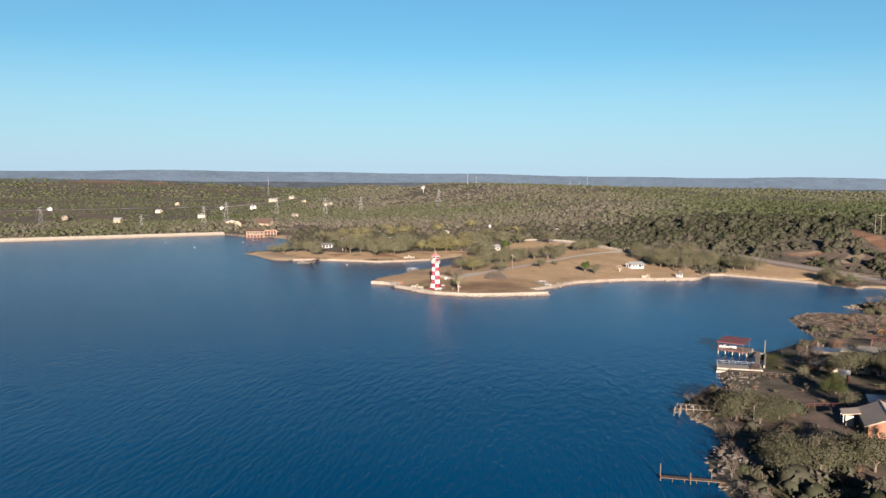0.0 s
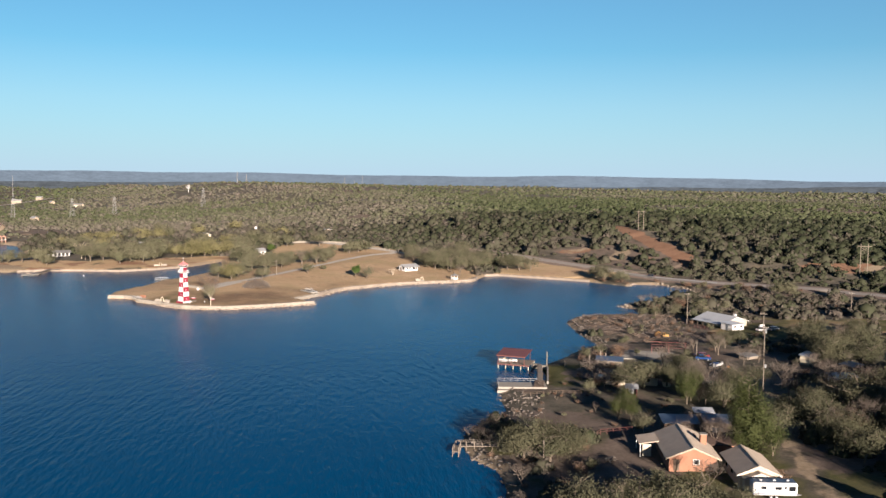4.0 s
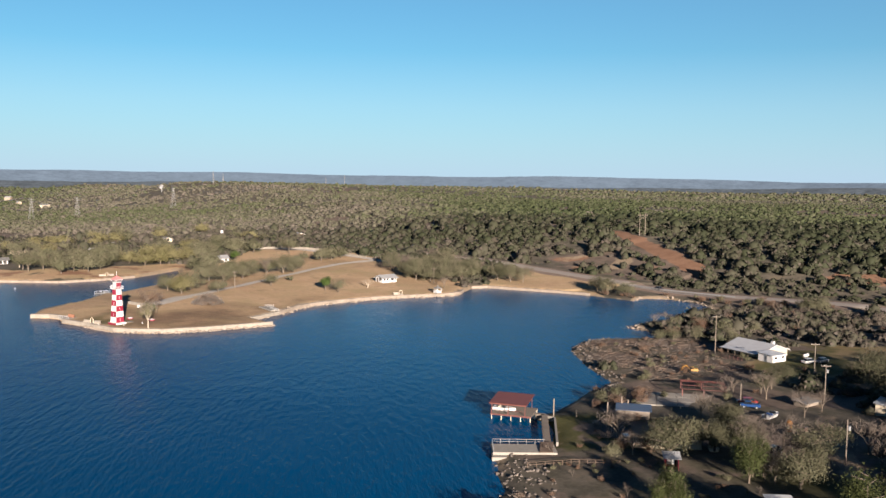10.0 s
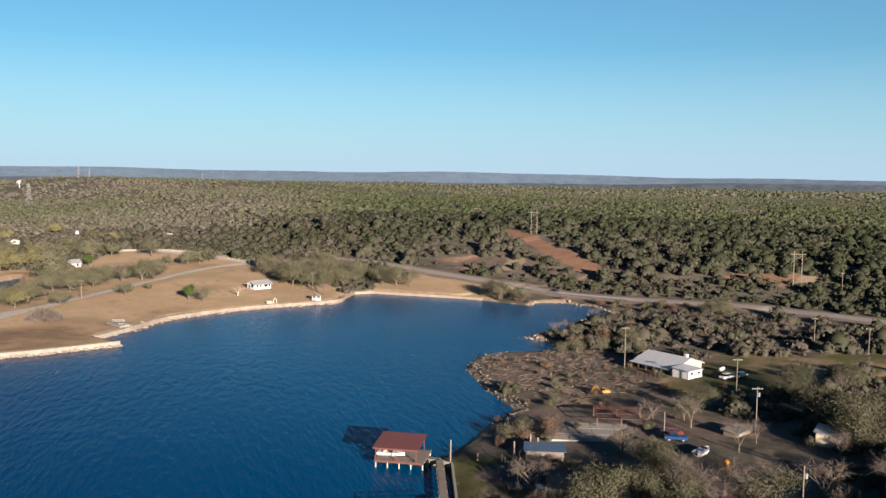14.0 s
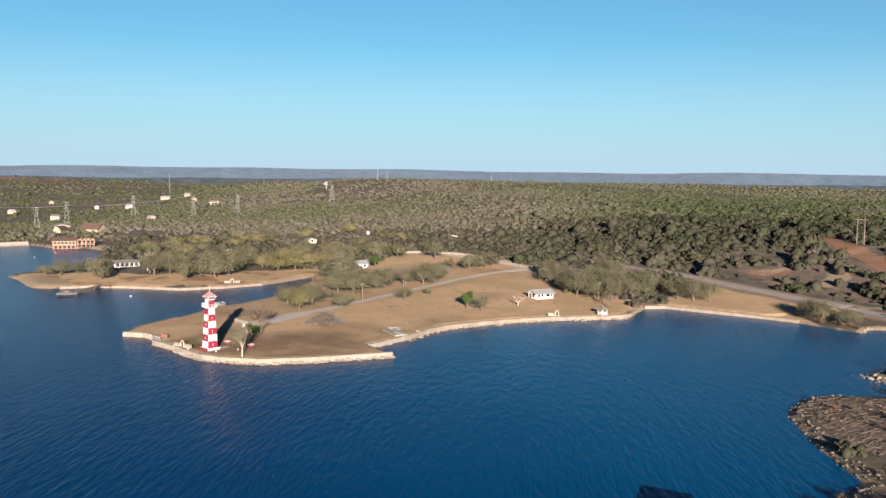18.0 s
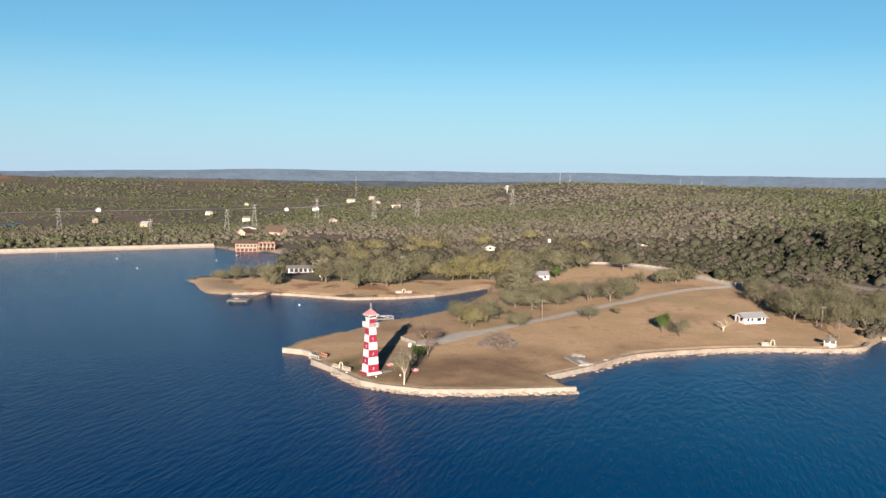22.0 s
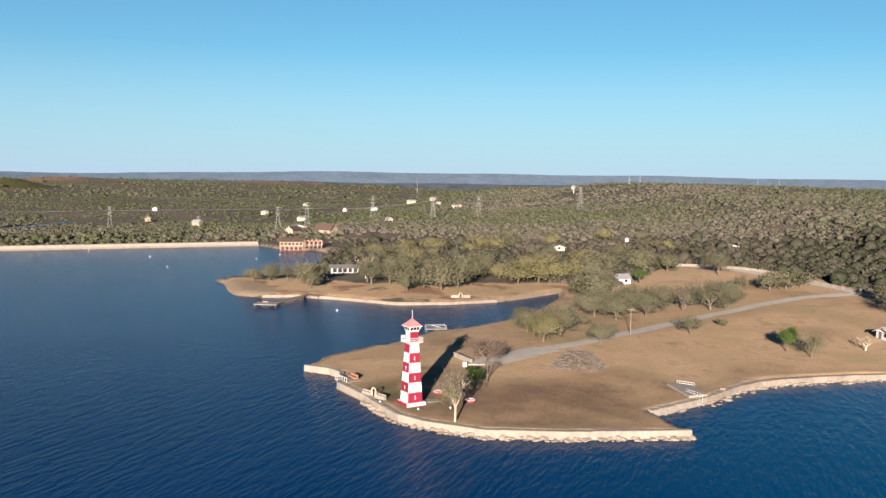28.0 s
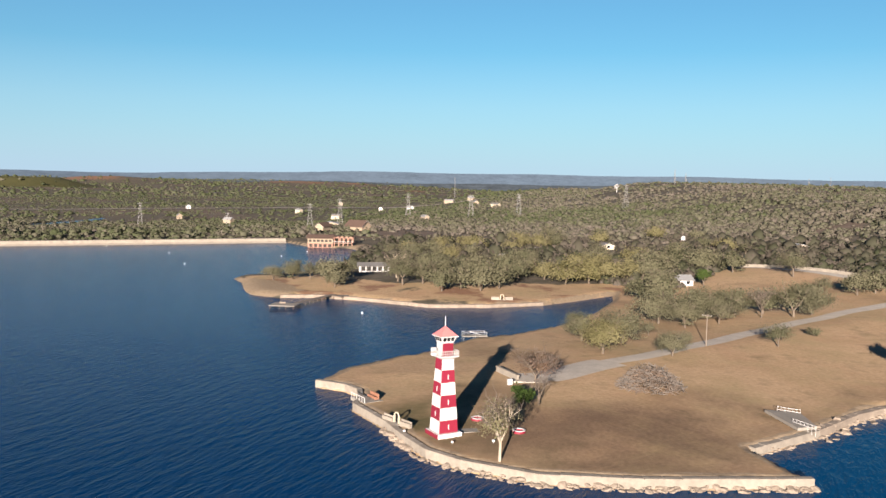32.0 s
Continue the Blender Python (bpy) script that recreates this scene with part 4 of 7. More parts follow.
def make_woods():
    rng = np.random.default_rng(4)
    tiers = (("scrub_close", 36000, (-220, 620, -300, 420), 0, 400, (1.1, 3.1), 80, 0.15, 4),
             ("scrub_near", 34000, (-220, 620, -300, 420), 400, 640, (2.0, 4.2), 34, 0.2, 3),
             ("scrub_hill", 125000, (-620, 1100, -250, 900), 600, 1150, (1.4, 3.0), 9, 0.30, 1),
             ("scrub_upland", 110000, (-1700, 2200, -200, 2300), 1100, 2400, (1.8, 3.6), 4, 0.36, 1),
             ("scrub_distance", 60000, (-3600, 4300, 0, 4700), 2350, 4500, (4.5, 9), 1, 0.5, 1))
    for name, n, zone, near, far, sizes, count, card, lobes in tiers:
        x, y = scatter(rng, n, *zone, near, far)
        ok = open_ground(x, y)
        patch = ripple(x, y, 55) + 0.6 * ripple(y, x, 21)
        for poly in CLEARINGS:
            ok &= ~(inside(x, y, poly) & (rng.random(len(x)) < 0.8))
        bare = np.clip(ripple(x, y, 120) + ripple(y, x, 47) * 0.7 - 0.55, 0, 1) > (0.25 if near < 500 else 0.04)
        for bx, by, bw, bh in BUTTES:
            bare |= np.hypot(x - bx, y - by) < bw * 0.8
        plain_land = ease((-40 + 0.03 * (y - 500) - x) / 160) * ease((y - 470 + 0.55 * (x + 150)) / 200)
        field = (ripple(x, y, 38) + 0.8 * ripple(y, x, 83) + 0.5 * ripple(x, y, 210)) > 0.35
        ok &= ~((plain_land > 0.5) & field & (rng.random(len(x)) < 0.35))
        ok &= ~(bare & (rng.random(len(x)) < 0.75)) & (rng.random(len(x)) < 0.55 + 0.45 * ease(0.8 + patch))
        # a thinner belt on the stony slope above the cove
        stony = 1.0 * within(x, y, [(232, 110), (250, 20), (290, 20), (310, 70), (290, 130)], 20) > rng.random(len(x)) * 2.2
        ok &= ~stony
        x, y, patch = x[ok], y[ok], patch[ok]
        r = rng.uniform(*sizes, len(x)) * rng.choice([0.5, 0.75, 1, 1.4], len(x)) * (1 + 0.2 * ripple(x, y, 40))
        band = ripple(x + 300, y, 95) + 0.7 * ripple(y, x + 50, 37) + 0.35 * ripple(x, y + 700, 260)
        grey = ease(0.5 + 2.2 * (band - 0.48))
        grey = np.maximum(grey, 0.8 * within(x, y, [(165, -118), (190, -40), (225, 10), (262, -10), (285, -60), (288, -150), (220, -118)], 12))
        grey = np.clip(grey + 0.12 * ease((x - 300) / 200) * ease((y - 600) / 300), 0, 1)
        grey = grey - 0.28 * ease((x + 60) / 120) * (1 - ease((x - 330) / 200)) * ease((y - 330) / 120)
        west = ease((-40 + 0.03 * (y - 500) - x) / 160) * ease((y - 460 + 0.55 * (x + 150)) / 260)
        is_grey = rng.random(len(x)) < 0.05 + 0.6 * grey + 0.55 * west
        r = r * np.where(is_grey, 0.8, 1.05)
        tall = r * rng.uniform(0.75, 1.25, len(x)) * np.where(is_grey, 0.8, 1.0) * (1.0 if near < 500 else 0.68 if near < 1000 else 0.55)
        tint = np.where(is_grey, rng.uniform(0.38, 0.60, len(x)), rng.uniform(0.08, 0.2, len(x)) + 0.13 * ripple(x, y + 90, 160) + 0.07 * ripple(y, x, 31))
        # tint lowered eastward for deeper greens and for slopes in shadow
        east = ease((x - 230) / 200) * (1 - 0.6 * ease((y - 700) / 400))
        tint = tint + np.where(is_grey, -0.25 * west, 0.12 - 0.1 * west) - 0.26 * east
        belt = ease((330 - (y - 392 + 0.586 * (x + 146)) * 0.86) / 120) * (x < -60)
        tint = tint + west * (1 - 0.8 * belt) * rng.choice([-0.1, 0.0, 0.08], len(x)) * (0.8 + 0.5 * ripple(x, y, 90)) - 0.13 * west
        xyz = np.stack([x, y, height(x, y)], 1)
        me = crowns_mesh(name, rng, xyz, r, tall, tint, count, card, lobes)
        me.materials.append(NEAR_SCRUB if near < 500 else HAZED_SCRUB)
        tagged(new(name, me), "dense olive juniper and grey leafless scrub", "woods", kind="stuff")


make_woods()

# ---- single trees ----


def branches(rng, start, way, length, radius, depth, out, tips, spread=0.6, lift=0.15):
    end = start + way * length
    out.append((start, end, radius, radius * 0.62))
    if depth == 0:
        tips.append((end, way))
        return
    for k in range(rng.choice((2, 3, 3))):
        turn = Vector((rng.gauss(0, spread), rng.gauss(0, spread), rng.gauss(lift, spread * 0.5)))
        branches(rng, start.lerp(end, rng.uniform(0.65, 1.0)), (way + turn).normalized(), length * rng.uniform(0.58, 0.85), radius * 0.6, depth - 1, out, tips, spread, lift)


TREE_KINDS = {}


def tree_kind(name, seed, tall, wide, bark, leaf, n_leaf, leaf_size, trunk=0.28, depth=3, spread=0.6, low=0.25, twigs=0, label="", shape="round", clump=0.095, deep=0.26, dome=0.0):
    """A tree of its own: tapered trunk and limbs, and a crown of leaf sprays in uneven clumps."""
    rng, nrng = random.Random(seed), np.random.default_rng(seed)
    segs, tips = [], []
    first = tall * low
    lean = Vector((rng.gauss(0, 0.06), rng.gauss(0, 0.06), 1)).normalized()
    out = [(Vector((0, 0, -0.4)), lean * first, trunk, trunk * 0.75)]
    top = lean * first
    if shape == "cone":
        out.append((top, Vector((0, 0, tall * 0.84)), trunk * 0.75, 0.04))
        for k in range(22):
            z = first + (tall * 0.92 - first) * k / 22
            reach = wide / 2 * (1 - (z / tall) ** 3.0) * rng.uniform(0.65, 1.15)
            a = rng.uniform(0, 6.28)
            tip = Vector((math.cos(a) * reach, math.sin(a) * reach, z + reach * 0.25))
            out.append((Vector((0, 0, z)), tip, trunk * 0.25, 0.02))
            tips.append((tip, tip.normalized()))
            tips.append((tip * 0.55 + Vector((0, 0, z * 0.45)), tip.normalized()))
    else:
        for k in range(4):
            a = k * 1.57 + rng.uniform(-0.5, 0.5)
            way = Vector((math.cos(a) * spread, math.sin(a) * spread, rng.uniform(0.7, 1.2))).normalized()
            branches(rng, top * rng.uniform(0.8, 1.0), way, (tall - first) * rng.uniform(0.3, 0.42), trunk * 0.55, depth - 1, out, tips, spread)
    # fit the limbs to the crown's size
    zmax = max(t[0].z for t in tips)
    rmax = sorted(math.hypot(t[0].x, t[0].y) for t in tips)[int(len(tips) * 0.85)]
    sz, sr = (tall - first) / max(zmax - first, 0.1) * 0.93, wide / 2 * 0.85 / max(rmax, 0.1)

    def fit(v):
        return Vector((v.x * (sr if v.z > first else 1), v.y * (sr if v.z > first else 1), first + (v.z - first) * sz if v.z > first else v.z))

    bm = bmesh.new()
    for a, b, ra, rb in out:
        a, b = fit(a), fit(b)
        if (b - a).length > 0.05:
            tube(bm, a, b, max(ra, 0.02), max(rb, 0.015), n=5 if ra > 0.1 else 3)
    tip = np.array([fit(t[0])[:] for t in tips])
    meshes = []
    tm = bpy.data.meshes.new("trunk")
    bm.to_mesh(tm)
    bm.free()
    tm.materials.append(bark)
    meshes.append(("trunk", tm))
    if twigs:
        tw = bmesh.new()
        for p in tip:
            for k in range(twigs):
                q = p + nrng.normal(0, wide * 0.10, 3) + np.array([0, 0, wide * 0.05])
                tube(tw, p, q, 0.018, 0.006, n=3)
        cm = bpy.data.meshes.new("twigs")
        tw.to_mesh(cm)
        tw.free()
        attribute(cm, "tint", np.repeat(nrng.uniform(0.1, 0.5), len(cm.vertices)))
        cm.materials.append(TWIG)
        meshes.append(("twig_spray", cm))
    if n_leaf:
        pick = nrng.integers(0, len(tip), n_leaf)
        off = nrng.normal(0, 1, (n_leaf, 3)) * np.array([wide, wide, wide * 0.75]) * clump
        heads = np.array([t[1][:] for t in tips])
        c = tip[pick] - heads[pick] * nrng.uniform(0, deep * wide, (n_leaf, 1)) * np.array([1, 1, 1.3]) + off
        if dome:   # rounded masses that fill the outline of the crown
            k, n2 = 26, int(n_leaf * dome)
            way = nrng.normal(0, 1, (k, 3))
            way[:, 2] = np.abs(way[:, 2]) * 0.95 - 0.35
            way /= np.linalg.norm(way, axis=1, keepdims=True)
            lumps = way * nrng.uniform(0.42, 1.04, (k, 1)) * np.array([wide * 0.46, wide * 0.46, tall * 0.46]) + np.array([0, 0, tall * 0.46])
            pick2 = nrng.integers(0, k, n2)
            c[:n2] = lumps[pick2] + nrng.normal(0, 1, (n2, 3)) * np.array([0.082, 0.082, 0.056]) * wide
        c[:, 2] = np.maximum(c[:, 2], first * 0.75)
        mid = np.array([0, 0, first + (tall - first) * 0.35])
        nr = (c - mid) / (np.linalg.norm(c - mid, axis=1, keepdims=True) + 1e-6)
        v = cards(nrng, c, nr, np.full(n_leaf, leaf_size))
        cm = raw_mesh("crown", v, np.arange(len(v)).reshape(-1, 3))
        tone = nrng.uniform(0.0, 0.42, len(tip))[pick]
        if dome:
            tone[:n2] = nrng.uniform(0.0, 0.45, k)[pick2]
        attribute(cm, "tint", np.repeat(tone, 3))
        cm.materials.append(leaf)
        meshes.append(("crown", cm))
    TREE_KINDS[name] = (meshes, label)


TREE_COUNT = {}


def tree(kind, x, y, size=1.0, sink=0.0, group="", label=""):
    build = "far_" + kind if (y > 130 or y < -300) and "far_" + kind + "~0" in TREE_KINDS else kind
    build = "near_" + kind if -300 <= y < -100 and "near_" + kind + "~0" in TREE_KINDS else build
    key = sorted(k for k in TREE_KINDS if k == build or k.rsplit("~", 1)[0] == build)
    n = TREE_COUNT[kind] = TREE_COUNT.get(kind, -1) + 1
    meshes, text = TREE_KINDS[key[n % len(key)]]
    rng = random.Random(int(x * 7 + y * 13))
    ob = thing(kind, (x, y, ground_z(x, y) - sink), 0, label or text, "tree", group)
    ob.matrix_world = pose(x, y, ground_z(x, y) - sink, 0, 0, rng.uniform(0, 360)) @ Matrix.Diagonal((size * rng.uniform(0.9, 1.1), size * rng.uniform(0.9, 1.1), size * rng.uniform(0.92, 1.08), 1))
    for name, me in meshes:
        p = new(name, me)
        p.parent = ob
        if name == "twig_spray":
            tagged(p, kind="stuff")
    return ob


for s in range(4):
    tree_kind("oak_tree~%d" % s, 20 + s, 7.2, 10.0, BARK, OAK, 5600, 0.15, 0.3, low=0.2, dome=0.7, label="spreading live oak with olive leaves")
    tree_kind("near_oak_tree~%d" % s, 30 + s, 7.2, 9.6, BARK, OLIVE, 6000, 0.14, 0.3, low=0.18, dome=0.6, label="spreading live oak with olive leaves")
    tree_kind("far_oak_tree~%d" % s, 20 + s, 7.2, 10.0, BARK, OAK, 2000, 0.28, 0.3, low=0.2, dome=0.7, label="spreading live oak with olive leaves")
    tree_kind("bare_tree~%d" % s, 40 + s, 6.8, 7.5, BARK, None, 0, 0.3, 0.2, 4, twigs=4, label="leafless grey tree with fine twigs")
for s in range(3):
    tree_kind("yellow_oak~%d" % s, 60 + s, 7.0, 10.5, BARK, YELLOW_OAK, 4800, 0.16, 0.3, low=0.18, dome=0.75, label="broad oak with yellowish olive leaves")
    tree_kind("far_yellow_oak~%d" % s, 60 + s, 7.0, 10.5, BARK, YELLOW_OAK, 2200, 0.27, 0.3, low=0.18, dome=0.75, label="broad oak with yellowish olive leaves")
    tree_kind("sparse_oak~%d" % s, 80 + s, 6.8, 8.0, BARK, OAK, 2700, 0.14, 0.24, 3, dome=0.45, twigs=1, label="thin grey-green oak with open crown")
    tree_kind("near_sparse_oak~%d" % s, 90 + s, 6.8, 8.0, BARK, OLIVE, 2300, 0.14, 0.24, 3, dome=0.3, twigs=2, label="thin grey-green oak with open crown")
    tree_kind("shrub~%d" % s, 100 + s, 2.6, 3.8, BARK, OAK, 1500, 0.115, 0.07, low=0.1, label="low olive green shrub")
    tree_kind("green_tree~%d" % s, 120 + s, 9.0, 7.0, BARK, GREEN, 7000, 0.13, 0.25, low=0.1, deep=0.5, label="dense dark green leafy tree")
    tree_kind("brush~%d" % s, 140 + s, 2.4, 4.2, BARK, RUSSET, 850, 0.11, 0.05, low=0.08, twigs=1, label="russet brown leafless brush")
tree_kind("tall_elm", 7, 14.0, 9.5, BARK, GREEN, 22000, 0.13, 0.35, 4, 0.45, 0.06, shape="cone", clump=0.075, deep=0.3, label="tall full green tree beside a brick house")
tree_kind("sycamore", 9, 8.0, 6.2, PALE_BARK, PALE_LEAF, 1500, 0.12, 0.2, 4, 0.5, 0.3, twigs=5, label="white-barked sycamore with sparse yellow leaves")
tree_kind("evergreen_bush", 10, 3.4, 3.6, BARK, BRIGHT, 2400, 0.18, 0.1, low=0.1, label="fresh green rounded evergreen bush")
tree_kind("bright_tree", 11, 6.5, 5.5, BARK, BRIGHT, 3000, 0.2, 0.2, low=0.2, label="bright green leafy tree")
tree_kind("dead_tree", 12, 8.5, 8.0, PALE_BARK, None, 0, 0.3, 0.28, 4, 0.5, 0.3, twigs=1, label="bleached leafless dead tree")
tree_kind("russet_tree", 14, 6.2, 7.6, BARK, RUSSET, 1500, 0.12, 0.2, 4, 0.6, 0.15, twigs=7, label="leafless reddish tree with dense fine twigs")

# ---- houses ----


def window_in(parent, x, y, z, w, h, axis, mat=None):
    """A framed window on a wall that faces along x or y; (x, y, z) is its middle on the wall's face."""
    t = 0.07
    a = boxes((x - w / 2 - .1, x + w / 2 + .1, y - t, y + t, z - h / 2 - .1, z + h / 2 + .1)) if axis == "y" else boxes((x - t, x + t, y - w / 2 - .1, y + w / 2 + .1, z - h / 2 - .1, z + h / 2 + .1))
    win = part("window", a, mat or WHITE, parent)
    t = 0.1
    b = boxes((x - w / 2, x + w / 2, y - t, y + t, z - h / 2, z + h / 2)) if axis == "y" else boxes((x - t, x + t, y - w / 2, y + w / 2, z - h / 2, z + h / 2))
    part("pane", b, GLASS, win, "dark window glass")
    return win


def gable_house(name, x, y, turn, wide, long, wall_h, roof_h, wall, roof, label, over=0.5, sink=0.4, wins=(), doors=(), base=None, category="house"):
    """A house with its ridge along its own y axis. wins and doors: (side, along, width, height, sill)."""
    g = ground_z(x, y) if base is None else base
    h = thing(name, (x, y, g), turn, label, category)
    w, l, t = wide / 2, long / 2, 0.22
    for sx in (-1, 1):
        part("side_wall", boxes((*sorted((sx * w, sx * (w - t))), -l + t, l - t, -sink, wall_h)), wall, h)
        rise = roof_h * over / w
        bm = slab([(sx * (w + over), -l - over, wall_h - rise), (sx * (w + over), l + over, wall_h - rise), (0, l + over, wall_h + roof_h), (0, -l - over, wall_h + roof_h)], 0.14)
        part("roof_slope", bm, roof, h)
    for sy in (-1, 1):
        bm = bmesh.new()
        ring = [(-w, -sink), (w, -sink), (w, wall_h), (0, wall_h + roof_h), (-w, wall_h)]
        ya, yb = sorted((sy * l, sy * (l - t)))
        f = [bm.verts.new((px, ya, pz)) for px, pz in ring]
        b = [bm.verts.new((px, yb, pz)) for px, pz in ring]
        bm.faces.new(f)
        bm.faces.new(b[::-1])
        for i in range(5):
            bm.faces.new((f[i], b[i], b[(i + 1) % 5], f[(i + 1) % 5]))
        bmesh.ops.recalc_face_normals(bm, faces=bm.faces)
        part("gable_wall", bm, wall, h)
        for sx in (-1, 1):
            rise = roof_h * over / w
            bm = slab([(sx * (w + over), sy * (l + over), wall_h - rise - 0.12), (0, sy * (l + over), wall_h + roof_h - 0.12),
                       (0, sy * (l + over - 0.08), wall_h + roof_h - 0.12), (sx * (w + over), sy * (l + over - 0.08), wall_h - rise - 0.12)], 0.2)
            part("bargeboard", bm, CREAM if wall == BRICK else WHITE, h)
    part("ridge_cap", boxes((-0.15, 0.15, -l - over, l + over, wall_h + roof_h + 0.08, wall_h + roof_h + 0.17)), roof, h)
    for side, along, ww, hh, sill in wins:
        if side in ("w", "e"):
            window_in(h, (-w if side == "w" else w), along, sill + hh / 2, ww, hh, "x")
        else:
            window_in(h, along, (-l if side == "s" else l), sill + hh / 2, ww, hh, "y")
    for side, along, ww, hh in doors:
        bm = boxes((along - ww / 2, along + ww / 2, -l - .06, -l + .06, 0, hh)) if side == "s" else boxes((-w - .06, -w + .06, along - ww / 2, along + ww / 2, 0, hh))
        part("door", bm, DARKWOOD, h)
    return h


def flat_shed(name, x, y, turn, wide, long, high, wall, roof, label, drop=0.5, over=0.4, wins=(), category="shed"):
    """A small building with one low roof slope that falls towards its front (own -y)."""
    h = thing(name, (x, y, ground_z(x, y)), turn, label, category)
    w, l, t = wide / 2, long / 2, 0.18
    part("back_wall", boxes((-w, w, l - t, l, -0.4, high)), wall, h)
    part("front_wall", boxes((-w, w, -l, -l + t, -0.4, high - drop)), wall, h)
    for sx in (-1, 1):
        bm = bmesh.new()
        xa, xb = sorted((sx * w, sx * (w - t)))
        ring = [(-l, -0.4), (l, -0.4), (l, high), (-l, high - drop)]
        f = [bm.verts.new((xa, py, pz)) for py, pz in ring]
        b = [bm.verts.new((xb, py, pz)) for py, pz in ring]
        bm.faces.new(f)
        bm.faces.new(b[::-1])
        for i in range(4):
            bm.faces.new((f[i], b[i], b[(i + 1) % 4], f[(i + 1) % 4]))
        bmesh.ops.recalc_face_normals(bm, faces=bm.faces)
        part("side_wall", bm, wall, h)
    s = drop / long * over
    part("roof", slab([(-w - over, -l - over, high - drop - s), (w + over, -l - over, high - drop - s), (w + over, l + over, high + s), (-w - over, l + over, high + s)], 0.12), roof, h)
    for side, along, ww, hh, sill in wins:
        if side == "s":
            window_in(h, along, -l, sill + hh / 2, ww, hh, "y")
        else:
            window_in(h, -w if side == "w" else w, along, sill + hh / 2, ww, hh, "x")
    return h


# Village on the near shore
brick = gable_house("brick_house", 69.2, -240.5, -25.7, 8.4, 14.5, 2.6, 1.75, BRICK, TAN_ROOF, "orange brick house with a tan shingle roof", 0.7,
                    wins=(("s", 0.6, 0.9, 0.8, 1.3), ("w", -2, 1.6, 1.1, 1.0), ("w", 3, 1.6, 1.1, 1.0)), doors=(("s", -2.9, 1.1, 2.1),))
part("porch_roof", slab([(-8.3, 1.0, 2.15), (-4.6, 1.0, 2.75), (-4.6, 6.5, 2.75), (-8.3, 6.5, 2.15)], 0.14), TAN_ROOF, brick)
part("porch_wall", boxes((-7.6, -6.0, 1.3, 1.5, -0.4, 2.1)), CREAM, brick)
for py in (1.2, 6.3):
    part("porch_post", boxes((-8.1, -7.95, py, py + 0.15, -0.4, 2.2)), WHITE, brick)
part("wing_wall", boxes((4.25, 9.8, 1.5, 6.5, -0.4, 2.4)), BRICK, brick)
part("wing_roof", slab([(4.2, 0.9, 2.35), (10.3, 0.9, 2.35), (10.3, 7.0, 3.0), (4.2, 7.0, 3.0)], 0.14), BROWN_ROOF, brick)
part("chimney", boxes((2.6, 3.7, -0.9, 0.2, 2.4, 4.9), bevel=0.04), BRICK, brick)
part("chimney_cap", boxes((2.5, 3.8, -1.0, 0.3, 4.9, 5.02)), CONCRETE, brick)
part("skylight_frame", boxes((1.6, 2.5, 1.8, 4.2, 3.55, 3.66)), BROWN_ROOF, brick)

gable_house("grey_cottage", 73.0, -253.6, -25.0, 6.4, 11.0, 2.4, 1.4, CREAM, TAN_ROOF, "cream cottage with a faded tan shingle roof", 0.5,
            wins=(("w", -1, 1.2, 1.0, 1.0), ("w", 2.5, 1.2, 1.0, 1.0), ("s", 0, 1.2, 0.9, 1.1)))
gable_house("cottage_porch", 70.3, -259.0, -25.0, 5.0, 1.8, 2.0, 0.9, CREAM, TAN_ROOF, "small gabled porch of cream boards", 0.3, category="porch")


def make_trailer(x, y, turn):
    v = thing("travel_trailer", (x, y, ground_z(x, y)), turn, "white travel trailer with dark windows parked on grass", "trailer")
    bm = boxes((-3.9, 3.9, -1.2, 1.2, 0.65, 3.0), bevel=0.22)
    part("body", bm, WHITE, v)
    part("roof_band", boxes((-3.7, 3.7, -1.1, 1.1, 3.0, 3.06)), BLUE_ROOF, v, "blue-grey roof skin")
    part("stripe", boxes((-3.85, 3.85, -1.215, -1.19, 1.0, 1.12)), BLUEPAINT, v)
    for cx, w, h, z in ((-2.1, 0.9, 0.5, 2.1), (0.5, 1.1, 0.5, 2.05), (1.75, 0.28, 0.4, 2.15), (2.9, 1.1, 0.8, 2.0)):
        win = part("window", boxes((cx - w / 2 - .05, cx + w / 2 + .05, -1.225, -1.2, z - h / 2 - .05, z + h / 2 + .05)), STEEL, v)
        part("pane", boxes((cx - w / 2, cx + w / 2, -1.235, -1.22, z - h / 2, z + h / 2)), GLASS, win)
    for cx in (-0.7, 0.25):
        for sy in (-1.1, 0.9):
            w = part("wheel", tube(bmesh.new(), (cx, sy, 0.36), (cx, sy + 0.22, 0.36), 0.36, n=14), RUBBER, v)
            part("rim", tube(bmesh.new(), (cx, sy - 0.02 if sy < 0 else sy + 0.2, 0.36), (cx, sy if sy < 0 else sy + 0.24, 0.36), 0.2, n=10), STEEL, w)
    part("hitch", tubes(((3.9, 0.5, 0.55), (5.0, 0, 0.5)), ((3.9, -0.5, 0.55), (5.0, 0, 0.5)), r=0.06), STEEL, v)
    for k in range(3):
        part("roof_vent", boxes((-2.6 + k * 2.4, -2.1 + k * 2.4, -0.2, 0.25, 3.06, 3.22), bevel=0.04), WHITE, v)
    return v


make_trailer(69.8, -263.0, -23).scale = (0.92, 0.92, 0.92)

